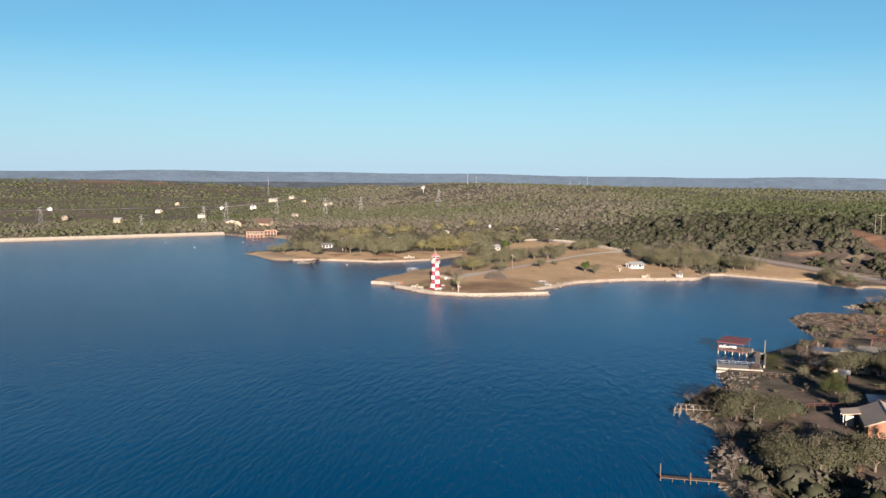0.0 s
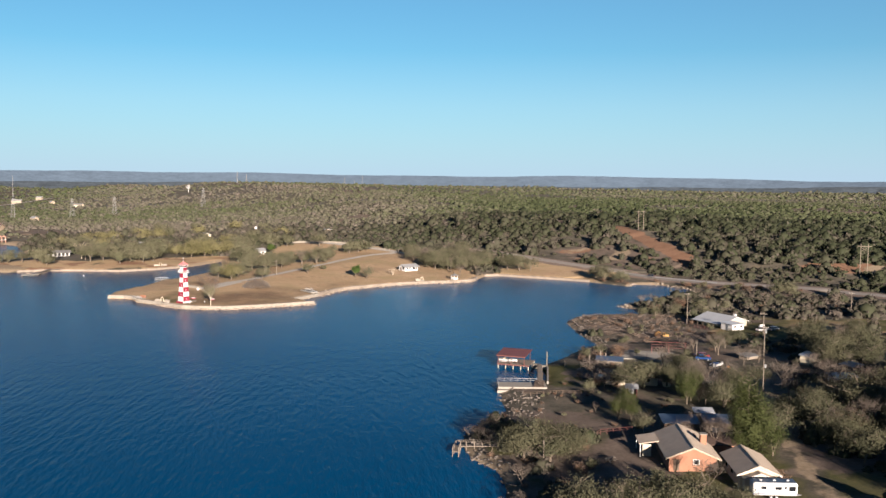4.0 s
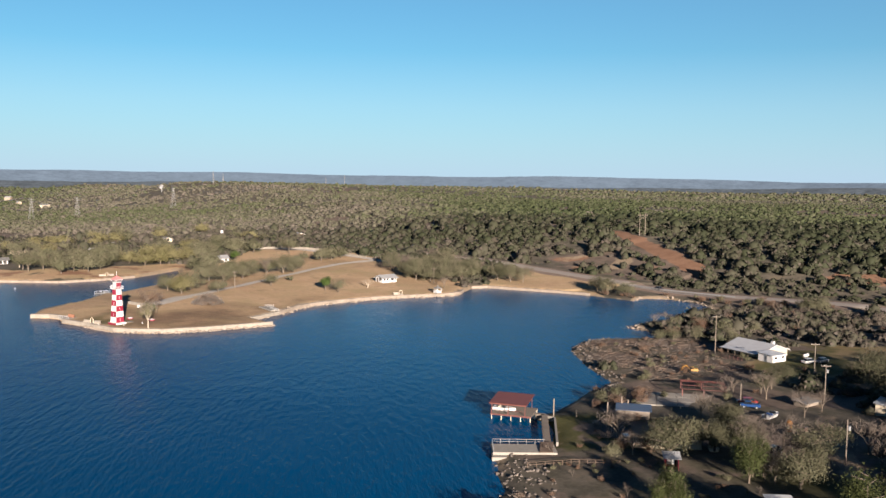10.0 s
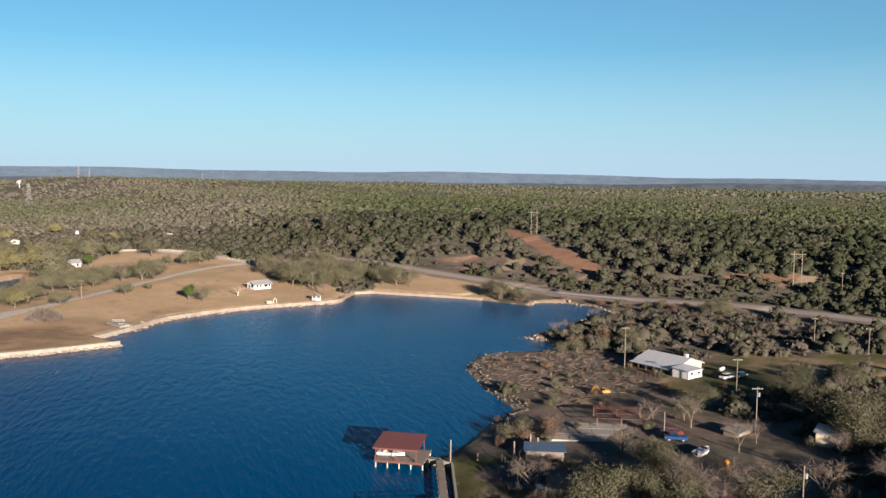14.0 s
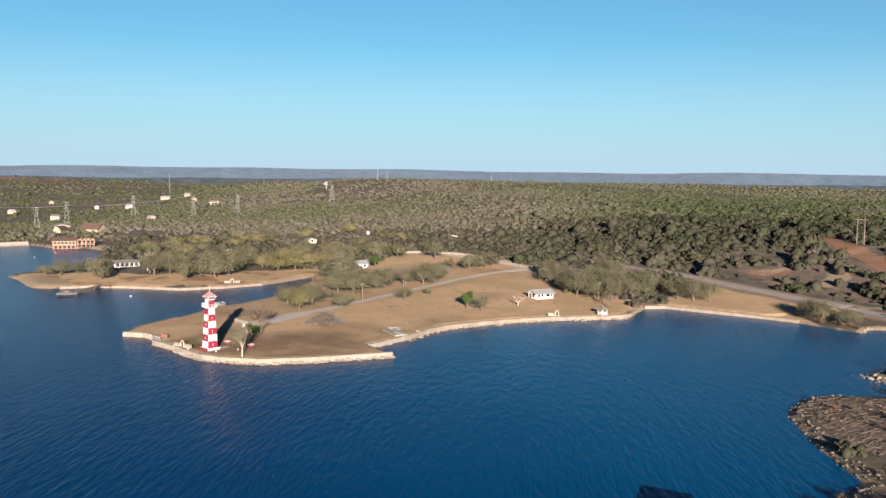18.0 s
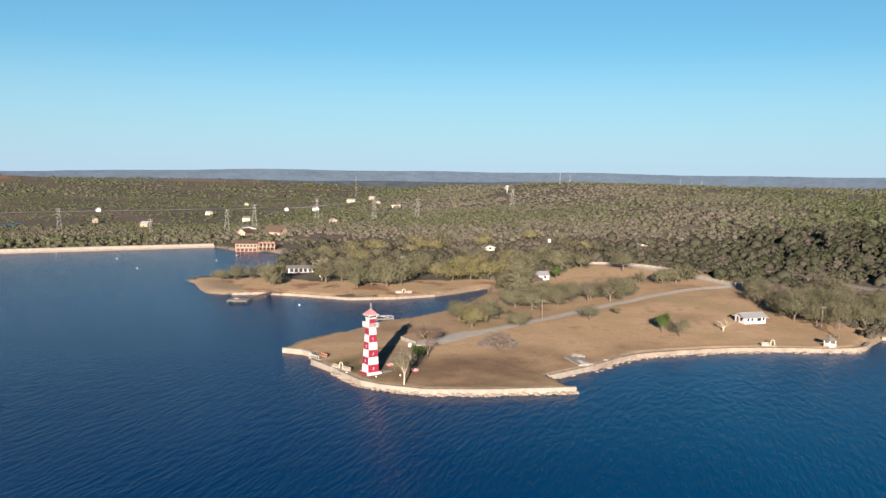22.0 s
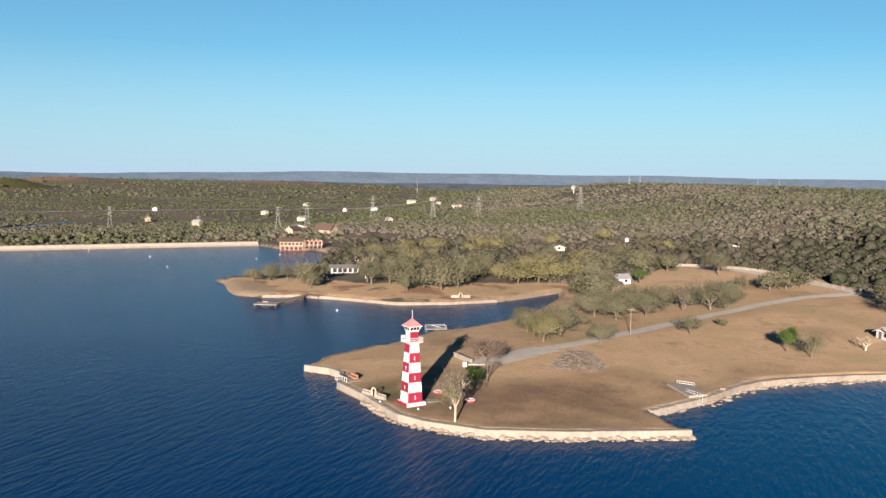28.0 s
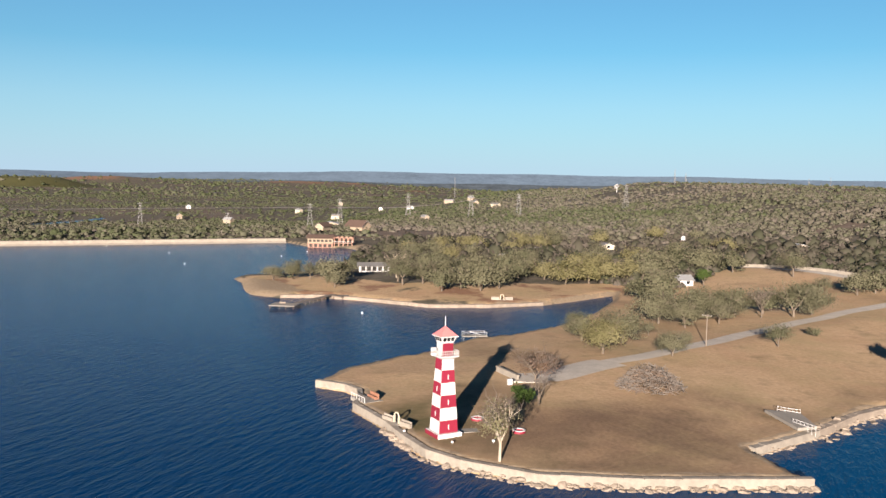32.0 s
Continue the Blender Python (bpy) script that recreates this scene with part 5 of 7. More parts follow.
flat_shed("blue_roof_shed", 80.5, -223.5, -25, 7.0, 4.6, 2.0, DARKWOOD, BLUE_ROOF, "low shed with a blue-grey metal roof", 0.5, wins=(("s", 1, 1.4, 0.8, 1.0),))
flat_shed("long_shed", 88.5, -221.0, -25, 3.6, 2.4, 2.3, WOOD, METAL_ROOF, "shed with a pale metal roof", 0.3)
flat_shed("blue_roof_annex", 88.0, -227.0, -25, 6.6, 4.2, 2.0, DARKWOOD, BLUE_ROOF, "timber annex under a blue-grey metal roof", 0.5)


def make_red_hut(x, y, turn):
    h = thing("red_hut", (x, y, ground_z(x, y)), turn, "small red timber hut with a pale tin roof", "hut")
    part("floor", boxes((-1.2, 1.2, -1.2, 1.2, -0.2, 0.15)), DARKWOOD, h)
    part("back_wall", boxes((-1.2, 1.2, 1.1, 1.2, 0.15, 2.2)), RUSTED, h)
    for sx in (-1, 1):
        part("side_wall", boxes((*sorted((sx * 1.2, sx * 1.1)), -0.3, 1.1, 0.15, 2.2)), RED, h)
        part("post", boxes((*sorted((sx * 1.2, sx * 1.06)), -1.2, -1.06, 0.15, 2.2)), RED, h)
    part("rail", boxes((-1.06, 1.06, -1.18, -1.1, 0.85, 0.95)), RED, h)
    part("inner_panel", boxes((-0.7, 0.7, 1.0, 1.09, 0.5, 1.8)), WHITE, h)
    part("roof", slab([(-1.6, -1.6, 2.2), (1.6, -1.6, 2.2), (1.6, 1.5, 2.75), (-1.6, 1.5, 2.75)], 0.1), METAL_ROOF, h)


make_red_hut(87.2, -195.6, -30)

low = flat_shed("cream_bunkhouse", 95.8, -182.6, -34, 13.0, 6.0, 2.5, CREAM, DARKWOOD, "long low cream building with a dark flat roof", 0.15,
                wins=(("s", -4, 1.2, 0.7, 1.1), ("s", 0.5, 1.2, 0.7, 1.1), ("s", 4, 1.2, 0.7, 1.1)), category="house")
flat_shed("lean_to", 101.5, -163.0, -34, 7.0, 3.6, 2.4, WOOD, BLUE_ROOF, "grey lean-to shed with a blue-grey roof", 0.4)


def make_fence(name, line, high, label, mat=None, gap=1.8, rails=2):
    f = thing(name, (*line[0], ground_z(*line[0])), 0, label, "fence")
    pts = resample(line, gap)
    zs = [ground_z(*p) for p in pts]
    o = Vector((*line[0], zs[0]))
    for (px, py), z in zip(pts, zs):
        part("post", tube(bmesh.new(), Vector((px, py, z - 0.3)) - o, Vector((px, py, z + high)) - o, 0.06, n=5), mat or WOOD, f)
    for k in range(rails):
        for a, b, za, zb in zip(pts, pts[1:], zs, zs[1:]):
            hh = high * (0.95 - 0.42 * k)
            part("rail", tube(bmesh.new(), Vector((*a, za + hh)) - o, Vector((*b, zb + hh)) - o, 0.04, n=4), mat or WOOD, f)
    return f


make_fence("yard_fence", [(94, -160), (88.5, -178)], 1.5, "weathered timber fence beside the dark yard", WOOD)
make_fence("garden_fence", [(56, -226), (63, -221), (70, -222)], 1.1, "low rusty wire garden fence", RUSTED, 1.4)
make_fence("bank_fence", [(64, -184), (72, -186), (80, -190)], 1.0, "low timber fence above the rubble bank", DARKWOOD, 1.6)


def make_white_house():
    h = gable_house("white_roof_house", 177, -117.5, 8, 10.6, 13.5, 2.3, 1.6, CREAM, METAL_ROOF, "ranch house with a white metal roof", 0.5,
                    wins=(("w", -5, 1.5, 1.2, 1.0), ("w", -2, 1.5, 1.2, 1.0), ("w", 4.5, 1.5, 1.2, 1.0)), doors=(("w", 1.5, 1.1, 2.1),))
    part("porch_roof", slab([(-8.4, -6.6, 1.75), (-5.6, -6.6, 2.15), (-5.6, 6.8, 2.15), (-8.4, 6.8, 1.75)], 0.12), METAL_ROOF, h)
    part("porch_floor", boxes((-8.2, -5.32, -6.5, 6.6, -0.5, 0.12)), DARKWOOD, h)
    for k in range(6):
        part("porch_post", boxes((-8.2, -8.05, -6.3 + k * 2.5, -6.15 + k * 2.5, 0.1, 1.82)), DARKWOOD, h)
    part("chimney", boxes((1.3, 2.2, -4.8, -3.9, 2.8, 4.5), bevel=0.04), WHITE, h)
    a = flat_shed("white_garage", 172.6, -128.6, 8, 5.8, 5.0, 2.3, WHITE, METAL_ROOF, "white boxy garage with a flat pale roof", 0.3, 0.3, wins=(("s", -1.5, 0.9, 0.6, 1.0), ("s", 1.5, 0.9, 0.6, 1.0)), category="garage")
    return h


make_white_house()
make_fence("porch_deck_rail", [(163.5, -112), (162.5, -121), (164, -126)], 1.1, "red-brown timber deck rail", RUSTED, 1.2, 3)


def make_boathouse():
    b = thing("boathouse", (78.6, -148.8, 0), -40, "open boathouse on posts with a rust-red metal roof", "boathouse")
    part("deck", boxes((-4.0, 5.2, -3.9, 3.9, 1.2, 1.42)), WOOD, b)
    part("fascia_beam", boxes((-4.05, 5.25, -4.0, -3.9, 1.05, 1.4)), RUSTED, b)
    for k in range(5):
        for y in (-3.7, 0, 3.7):
            part("piling", tubes(((-3.8 + k * 2.2, y, -1.5), (-3.8 + k * 2.2, y, 1.2)), r=0.12), CREAM, b)
    for x in (-3.8, 0.0, 3.8):
        for y in (-3.7, 3.7):
            part("roof_post", boxes((x - .07, x + .07, y - .07, y + .07, 1.42, 3.75)), RUSTED, b)
    part("roof", slab([(-4.3, -4.3, 3.75), (4.3, -4.3, 3.75), (4.3, 4.2, 4.35), (-4.3, 4.2, 4.35)], 0.12), RUST_ROOF, b)
    part("roof_frame", boxes((-4.2, 4.2, -4.25, -4.15, 3.55, 3.75), (-4.2, 4.2, 4.0, 4.1, 4.1, 4.3)), RUSTED, b)
    for k in range(5):
        part("rail_post", boxes((-3.95 + k * 1.9, -3.88 + k * 1.9, -3.9, -3.83, 1.42, 2.3)), RUSTED, b)
    part("rail", boxes((-4.0, 4.0, -3.9, -3.83, 2.25, 2.32)), RUSTED, b)
    return b


def make_boat(name, x, y, z, turn, label, long=5.0, hull=None, cover=None):
    v = thing(name, (x, y, z), turn, label, "boat")
    bm = bmesh.new()
    n, rings = 7, []
    for k in range(n):
        u = k / (n - 1)
        w = 1.0 * (1 - max(0, (u - 0.45) / 0.55) ** 2 * 0.97)
        zb = 0.05 + 0.35 * max(0, u - 0.5)
        rings.append([bm.verts.new((long * (u - 0.5), yy * w, zz)) for yy, zz in ((-1, 0.85), (-0.8, zb + 0.1), (0, zb), (0.8, zb + 0.1), (1, 0.85), (0.8, 0.8), (-0.8, 0.8))])
    for a, c in zip(rings, rings[1:]):
        for i in range(7):
            bm.faces.new((a[i], c[i], c[(i + 1) % 7], a[(i + 1) % 7]))
    bm.faces.new(rings[0])
    bm.faces.new(rings[-1][::-1])
    bmesh.ops.recalc_face_normals(bm, faces=bm.faces)
    part("hull", bm, hull or WHITE, v)
    part("windscreen", boxes((0.2, 0.3, -0.7, 0.7, 0.85, 1.3)), GLASS, v)
    part("seat", boxes((-1.4, -0.9, -0.7, 0.7, 0.8, 1.15), bevel=0.06), cover or CREAM, v)
    part("outboard", boxes((-long / 2 - 0.35, -long / 2, -0.2, 0.2, 0.3, 1.35), bevel=0.06), DARKPAINT, v)
    return v


make_boathouse()
make_boat("pontoon_boat", 76.8, -148.6, 1.42, -40, "white boat stored under the boathouse roof", 5.2)
make_boat("white_boat", 127.2, -177.6, ground_z(127, -177) + 0.3, 20, "white motorboat on a trailer in the yard", 5.4, WHITE, BLUEPAINT)
make_boat("upturned_skiff", 101.5, -189.5, ground_z(101, -189), 60, "small pale skiff lying in the yard", 3.6, CREAM)


def make_pier(name, line, width, z, label, mat=None, rail=False, step=2.4):
    """A deck of planks on pilings along a line."""
    o = Vector((*line[0], 0))
    p = thing(name, (*line[0], 0), 0, label, "pier")
    pts = resample(line, step)
    for (a, b) in zip(pts, pts[1:]):
        dx, dy = b[0] - a[0], b[1] - a[1]
        n = math.hypot(dx, dy)
        nx, ny = -dy / n * width / 2, dx / n * width / 2
        part("deck_board", slab([Vector((a[0] + nx, a[1] + ny, z)) - o, Vector((a[0] - nx, a[1] - ny, z)) - o, Vector((b[0] - nx, b[1] - ny, z)) - o, Vector((b[0] + nx, b[1] + ny, z)) - o], 0.12), mat or WOOD, p)
    for (px, py), (nx, ny) in offsets(pts):
        for s in (-1, 1):
            q = Vector((px + nx * s * width * 0.48, py + ny * s * width * 0.48, 0)) - o
            part("piling", tube(bmesh.new(), q + Vector((0, 0, -1.5)), q + Vector((0, 0, z + (1.0 if rail else 0.0))), 0.09, n=6), mat or WOOD, p)
    if rail:
        for s in (-1, 1):
            for ((ax, ay), (anx, any_)), ((bx, by), (bnx, bny)) in zip(offsets(pts), offsets(pts)[1:]):
                k = s * width * 0.48
                part("rail", tube(bmesh.new(), Vector((ax + anx * k, ay + any_ * k, z + 1.0)) - o, Vector((bx + bnx * k, by + bny * k, z + 1.0)) - o, 0.04, n=4), mat or WOOD, p)
    return p


make_pier("catwalk", [(81.5, -151.5), (84.0, -154.2), (73.5, -174.5)], 1.3, 1.25, "weathered plank catwalk to the boathouse")
make_pier("fishing_pier", [(41, -218.5), (33.5, -216.0), (31.5, -219.5)], 1.2, 0.9, "small rickety grey timber pier", rail=True, step=1.7)
make_pier("near_jetty", [(33, -266.5), (22, -264.0), (12, -260.5)], 1.3, 0.5, "half-sunken timber jetty at the near shore", DARKWOOD, step=2.2)
for px, py, hh in ((12, -260.5, 3.0), (16.5, -263.5, 2.2), (21, -262.3, 1.7), (28, -267.5, 3.2)):
    q = thing("mooring_post", (px, py, 0), 0, "dark timber mooring post in the water", "post", "mooring posts")
    part("pole", tubes(((0, 0, -1.5), (0, 0, hh)), r=0.1), DARKWOOD, q)


def make_quay():
    q = thing("quay", (68.0, -174.3, 0), -22, "pale concrete quay with a white pipe rail", "quay")
    part("slab", boxes((-6.0, 6.5, -2.9, 2.6, -1.5, 1.28), bevel=0.06), CONCRETE, q)
    part("lower_step", boxes((-6.2, 8.5, -4.4, -2.9, -1.5, 0.75), bevel=0.05), CONCRETE, q)
    for k in range(7):
        part("rail_post", tubes(((-5.8 + k * 1.7, 2.45, 1.28), (-5.8 + k * 1.7, 2.45, 2.3)), r=0.05), STEEL, q)
    for k in range(4):
        part("rail_post", tubes(((-5.8, -2.6 + k * 1.65, 1.28), (-5.8, -2.6 + k * 1.65, 2.3)), r=0.05), STEEL, q)
    part("top_rail", tubes(((-5.8, 2.45, 2.28), (4.6, 2.45, 2.28)), ((-5.8, 2.45, 2.28), (-5.8, -2.7, 2.28)), r=0.05), STEEL, q)
    part("mid_rail", tubes(((-5.8, 2.45, 1.8), (4.6, 2.45, 1.8)), ((-5.8, 2.45, 1.8), (-5.8, -2.7, 1.8)), r=0.035), STEEL, q)
    part("ramp", slab([(3.0, -2.8, 1.3), (5.6, -2.8, 1.3), (6.4, 2.5, 1.75), (3.8, 2.5, 1.75)], 0.1), DARKWOOD, q)


make_quay()
structure("lawn_wall", sweep(resample([(82.6, -152.6), (84.8, -157.0), (76.0, -173.5)], 2), [(0.0, -1.0), (0.0, 1.35), (0.45, 1.35), (0.45, -1.0)]), CONCRETE, "concrete bulkhead below the small lawn", "wall")

# Cleared ground: slab, steel frame, digger and heaps
s = thing("concrete_slab", (120, -154, ground_z(120, -154)), -35, "cracked pale concrete slab of a removed building", "slab")
for i in range(4):
    for j in range(3):
        part("slab_panel", boxes((-9.5 + i * 4.8, -4.8 + i * 4.8, -6.6 + j * 4.3, -2.35 + j * 4.3, -0.3, 0.16 + 0.02 * ((i * 3 + j) % 3)), bevel=0.03), CONCRETE, s)


def make_steel_frame():
    f = thing("steel_frame", (130, -151, ground_z(131, -150) - 0.1), -35, "bare red steel frame with open roof trusses", "steel frame")
    for x in (-5, 0, 5):
        for y in (-4.5, 4.5):
            part("column", boxes((x - .12, x + .12, y - .12, y + .12, -0.3, 2.1)), RUSTED, f)
        part("rafter", tubes(((x, -5, 2.0), (x, 0, 2.8)), ((x, 0, 2.8), (x, 5, 2.0)), r=0.1, n=4), RUSTED, f)
    for k in range(8):
        x = -5 + 10 * k / 7
        part("truss", tubes(((x, -5, 2.1), (x, 0, 2.85)), ((x, 0, 2.85), (x, 5, 2.1)), r=0.06, n=4), RUSTED, f)
    for y, z in ((-5, 2.1), (-2.5, 2.5), (0, 2.85), (2.5, 2.5), (5, 2.1)):
        part("purlin", tubes(((-5.3, y, z), (5.3, y, z)), r=0.07, n=4), RUSTED, f)


make_steel_frame()


def make_excavator(x, y, turn):
    e = thing("excavator", (x, y, ground_z(x, y)), turn, "yellow tracked excavator on cleared ground", "excavator")
    for sy in (-1, 1):
        part("track", boxes((-1.7, 1.7, sy * 1.1 - .3, sy * 1.1 + .3, 0, 0.8), bevel=0.2), RUBBER, e)
    part("body", boxes((-1.8, 0.9, -1.2, 1.2, 0.85, 2.0), bevel=0.12), YELLOW, e)
    cab = part("cab", boxes((0.2, 1.5, 0.1, 1.2, 1.1, 2.9), bevel=0.08), YELLOW, e)
    part("cab_glass", boxes((0.35, 1.53, 0.08, 1.22, 1.9, 2.75)), GLASS, cab)
    part("boom", tubes(((1.2, -0.4, 1.5), (3.2, -0.4, 3.3)), ((3.2, -0.4, 3.3), (4.8, -0.4, 2.4)), r=0.2, n=4), YELLOW, e)
    part("stick", tubes(((4.8, -0.4, 2.5), (5.0, -0.4, 0.8)), r=0.14, n=4), YELLOW, e)
    part("bucket", boxes((4.6, 5.3, -0.9, 0.1, 0.1, 0.8), bevel=0.1), DARKPAINT, e)
    return e


make_excavator(143, -131, 160).scale = (0.62, 0.62, 0.62)


def make_car(name, x, y, turn, paint, label, pickup=False):
    c = thing(name, (x, y, ground_z(x, y) + 0.12), turn, label, "car", "parked vehicles")
    part("body", boxes((-2.2, 2.2, -0.9, 0.9, 0.35, 0.95), bevel=0.15), paint, c)
    cab = (-1.5, 0.9) if not pickup else (-0.4, 1.0)
    bm = bmesh.new()
    solid(bm, [(cab[0], -0.8), (cab[1] + 0.4, -0.8), (cab[1] + 0.4, 0.8), (cab[0], 0.8)], 0.95, 1.5, -0.22)
    cabin = part("cabin", bm, GLASS, c, "dark glass cabin")
    part("roof", boxes((cab[0] + 0.35, cab[1] + 0.05, -0.62, 0.62, 1.48, 1.54), bevel=0.02), paint, cabin)
    for px in (-1.35, 1.35):
        for py in (-0.9, 0.7):
            w = part("wheel", tube(bmesh.new(), (px, py, 0.33), (px, py + 0.2, 0.33), 0.33, n=12), RUBBER, c)
            part("rim", tube(bmesh.new(), (px, py - 0.01, 0.33), (px, py + 0.21, 0.33), 0.18, n=8), STEEL, w)
    for py in (-0.62, 0.62):
        part("headlight", boxes((2.15, 2.22, py - 0.18, py + 0.18, 0.62, 0.78)), WHITE, c)
        part("tail_light", boxes((-2.22, -2.15, py - 0.14, py + 0.14, 0.62, 0.8)), RED, c)
    return c


make_car("pickup_truck", 129.5, -168.3, 140, BLUEPAINT, "faded blue pickup parked among trees", True)
make_car("maroon_car", 131.5, -165.0, 150, REDCAR, "maroon car parked among trees")
make_car("dark_car", 89.5, -177.8, 70, DARKPAINT, "dark car beside the yard fence")
make_car("red_junk_car", 106.5, -195.5, 20, REDCAR, "dull maroon car in the dirt yard")
make_car("grey_junk_car", 109.5, -197.0, 15, DARKPAINT, "dark car in the dirt yard")
make_car("silver_car", 183, -137, 10, STEEL, "silver car beside the white garage")
make_car("white_car", 178.5, -136.5, 5, WHITE, "white car beside the white garage")
make_car("highway_car", 243, 22, 108, DARKPAINT, "dark car on the grey highway")
make_car("park_car", 112.0, 233.5, 130, DARKPAINT, "dark car on the pale upper road")

o = thing("orange_tank", (123, -187, ground_z(123, -187)), 0, "upright orange steel tank on the dirt", "tank")
part("barrel", tube(bmesh.new(), (0, 0, 0), (0, 0, 2.2), 0.55, n=14), ORANGE, o)
part("lid", tube(bmesh.new(), (0, 0, 2.2), (0, 0, 2.4), 0.55, 0.2, n=14), ORANGE, o)
o = thing("orange_drum", (125.5, -189, ground_z(125.5, -189)), 0, "rusty orange drum on the dirt", "drum")
part("barrel", tube(bmesh.new(), (0, 0, 0), (0, 0, 1.1), 0.35, n=12), RUSTED, o)
part("rim", tube(bmesh.new(), (0, 0, 1.08), (0, 0, 1.13), 0.37, n=12), STEEL, o)

# Grey and blue sheds under the eastern trees
flat_shed("pale_shed", 152.5, -185.5, 30, 6.5, 4.0, 2.6, CREAM, METAL_ROOF, "small pale shed in tree shade", 0.4)
flat_shed("blue_cabin", 138.0, -211.5, -20, 6.0, 5.0, 2.8, WHITE, BLUE_ROOF, "white cabin with a blue metal roof", 0.4, wins=(("w", 0, 1.4, 1.0, 1.0),))
flat_shed("blue_tarp_shed", 152.0, -200.5, 20, 5.0, 4.0, 2.3, WOOD, BLUE_ROOF, "low shed with a blue roof under trees", 0.3)
flat_shed("green_shed", 143.0, -171.5, 10, 5.0, 3.0, 1.2, WOOD, SHINGLE, "low grey lean-to beside the drive", 0.3)

# ---- lighthouse park ----
PALE_ROOF = ribbed("pale_grey_roof", (0.34, 0.345, 0.35), 0.7, 0.0, 0.4, "Y", 0.3)
TAN_WALL = plain("tan_boards", (0.30, 0.24, 0.175), 0.8, 3.0, 0.15, 0.1)
gable_house("park_house", 126.8, 83.0, -72, 5.6, 8.6, 2.2, 1.2, WHITE, PALE_ROOF, "small white house with a grey hipped roof", 0.7,
            wins=(("e", -2.9, 0.9, 1.0, 0.9), ("e", -1.2, 0.9, 1.0, 0.9), ("e", 1.6, 1.7, 1.1, 0.8), ("e", 3.4, 0.8, 1.0, 0.9), ("s", 1, 1.2, 1.1, 0.8)), doors=(("s", -1.2, 1.0, 2.0),))
gable_house("camp_house", 64.0, 201.0, -75, 6.6, 8.0, 2.4, 1.5, WHITE, PALE_ROOF, "white camp house with a light grey roof", 0.5,
            wins=(("e", -2, 1.2, 1.1, 0.9), ("e", 2, 1.2, 1.1, 0.9), ("s", 0, 1.2, 1.1, 0.9)))


def make_gazebo(x, y):
    g = thing("beach_hut", (x, y, ground_z(x, y)), 20, "small white lakeside hut with a peaked roof", "hut")
    part("floor", boxes((-1.4, 1.4, -1.4, 1.4, -0.5, 0.2)), CONCRETE, g)
    for sx in (-1, 1):
        for sy in (-1, 1):
            part("post", boxes((sx * 1.15 - .1, sx * 1.15 + .1, sy * 1.15 - .1, sy * 1.15 + .1, 0.2, 2.2)), WHITE, g)
        part("side_panel", boxes((sx * 1.15 - .05, sx * 1.15 + .05, -1.05, 1.05, 0.2, 1.1)), WHITE, g)
        part("cross_panel", boxes((-1.05, 1.05, sx * 1.15 - .05, sx * 1.15 + .05, 0.2, 1.1)), WHITE, g)
    bm = bmesh.new()
    ring = [bm.verts.new((px, py, 2.2)) for px, py in ((-1.6, -1.6), (1.6, -1.6), (1.6, 1.6), (-1.6, 1.6))]
    top = bm.verts.new((0, 0, 3.3))
    bm.faces.new(ring[::-1])
    for i in range(4):
        bm.faces.new((ring[i], ring[(i + 1) % 4], top))
    part("roof", bm, SHINGLE, g)
    part("finial", tubes(((0, 0, 3.2), (0, 0, 3.6)), r=0.06), WHITE, g)


make_gazebo(139.0, 45.8)


def make_arch(name, x, y, turn, label, bench=2, group="garden arches"):
    a = thing(name, (x, y, ground_z(x, y)), turn, label, "arch", group)
    for sx in (-1, 1):
        part("pillar", boxes((sx * 0.6 - .12, sx * 0.6 + .12, -0.16, 0.16, -0.4, 1.25)), CREAM, a)
    bm = bmesh.new()
    pts = [(0.6 * math.cos(u), 1.25 + 0.6 * math.sin(u)) for u in np.linspace(0, math.pi, 10)]
    for p, q in zip(pts, pts[1:]):
        tube(bm, (p[0], 0, p[1]), (q[0], 0, q[1]), 0.13, n=5)
    part("hoop", bm, CREAM, a)
    part("base", boxes((-1.1, 1.1, -0.5, 0.5, -0.5, 0.12)), CONCRETE, a)
    for k in range(bench):
        s = -1 if k == 0 else 1
        part("wall_seat", boxes((*sorted((s * 1.0, s * 3.6)), -0.22, 0.2, -0.4, 0.7)), LIMESTONE, a)
        part("seat_back", boxes((*sorted((s * 1.0, s * 3.6)), 0.2, 0.3, -0.4, 1.0)), LIMESTONE, a)
    return a


make_arch("stone_arch", 121.5, 46.6, 5, "white arch with low stone seats by the shore", 1)
make_arch("stone_arch", -8.2, 4.6, -42, "white arch with low stone seats beside the lighthouse", 2)
make_arch("stone_arch", 0.5, 155.5, 8, "white arch and wall on the far shore", 2)


def make_bench(x, y, turn):
    b = thing("stone_bench", (x, y, ground_z(x, y)), turn, "red stone bench on a pale terrace", "bench")
    part("terrace", boxes((-2.6, 2.6, -1.9, 1.9, -0.5, 0.06)), CONCRETE, b)
    part("seat", boxes((-1.5, 1.5, 0.9, 1.5, 0.06, 0.55), bevel=0.04), BRICK, b)
    part("backrest", boxes((-1.5, 1.5, 1.5, 1.75, 0.06, 1.05), bevel=0.04), BRICK, b)
    for k in range(6):
        part("rail_post", boxes((-2.5 + k, -2.42 + k, -1.85, -1.77, 0.06, 0.95)), WHITE, b)
    part("rail", boxes((-2.55, 2.55, -1.86, -1.76, 0.9, 1.0)), WHITE, b)


make_bench(-16.2, 19.2, -50)


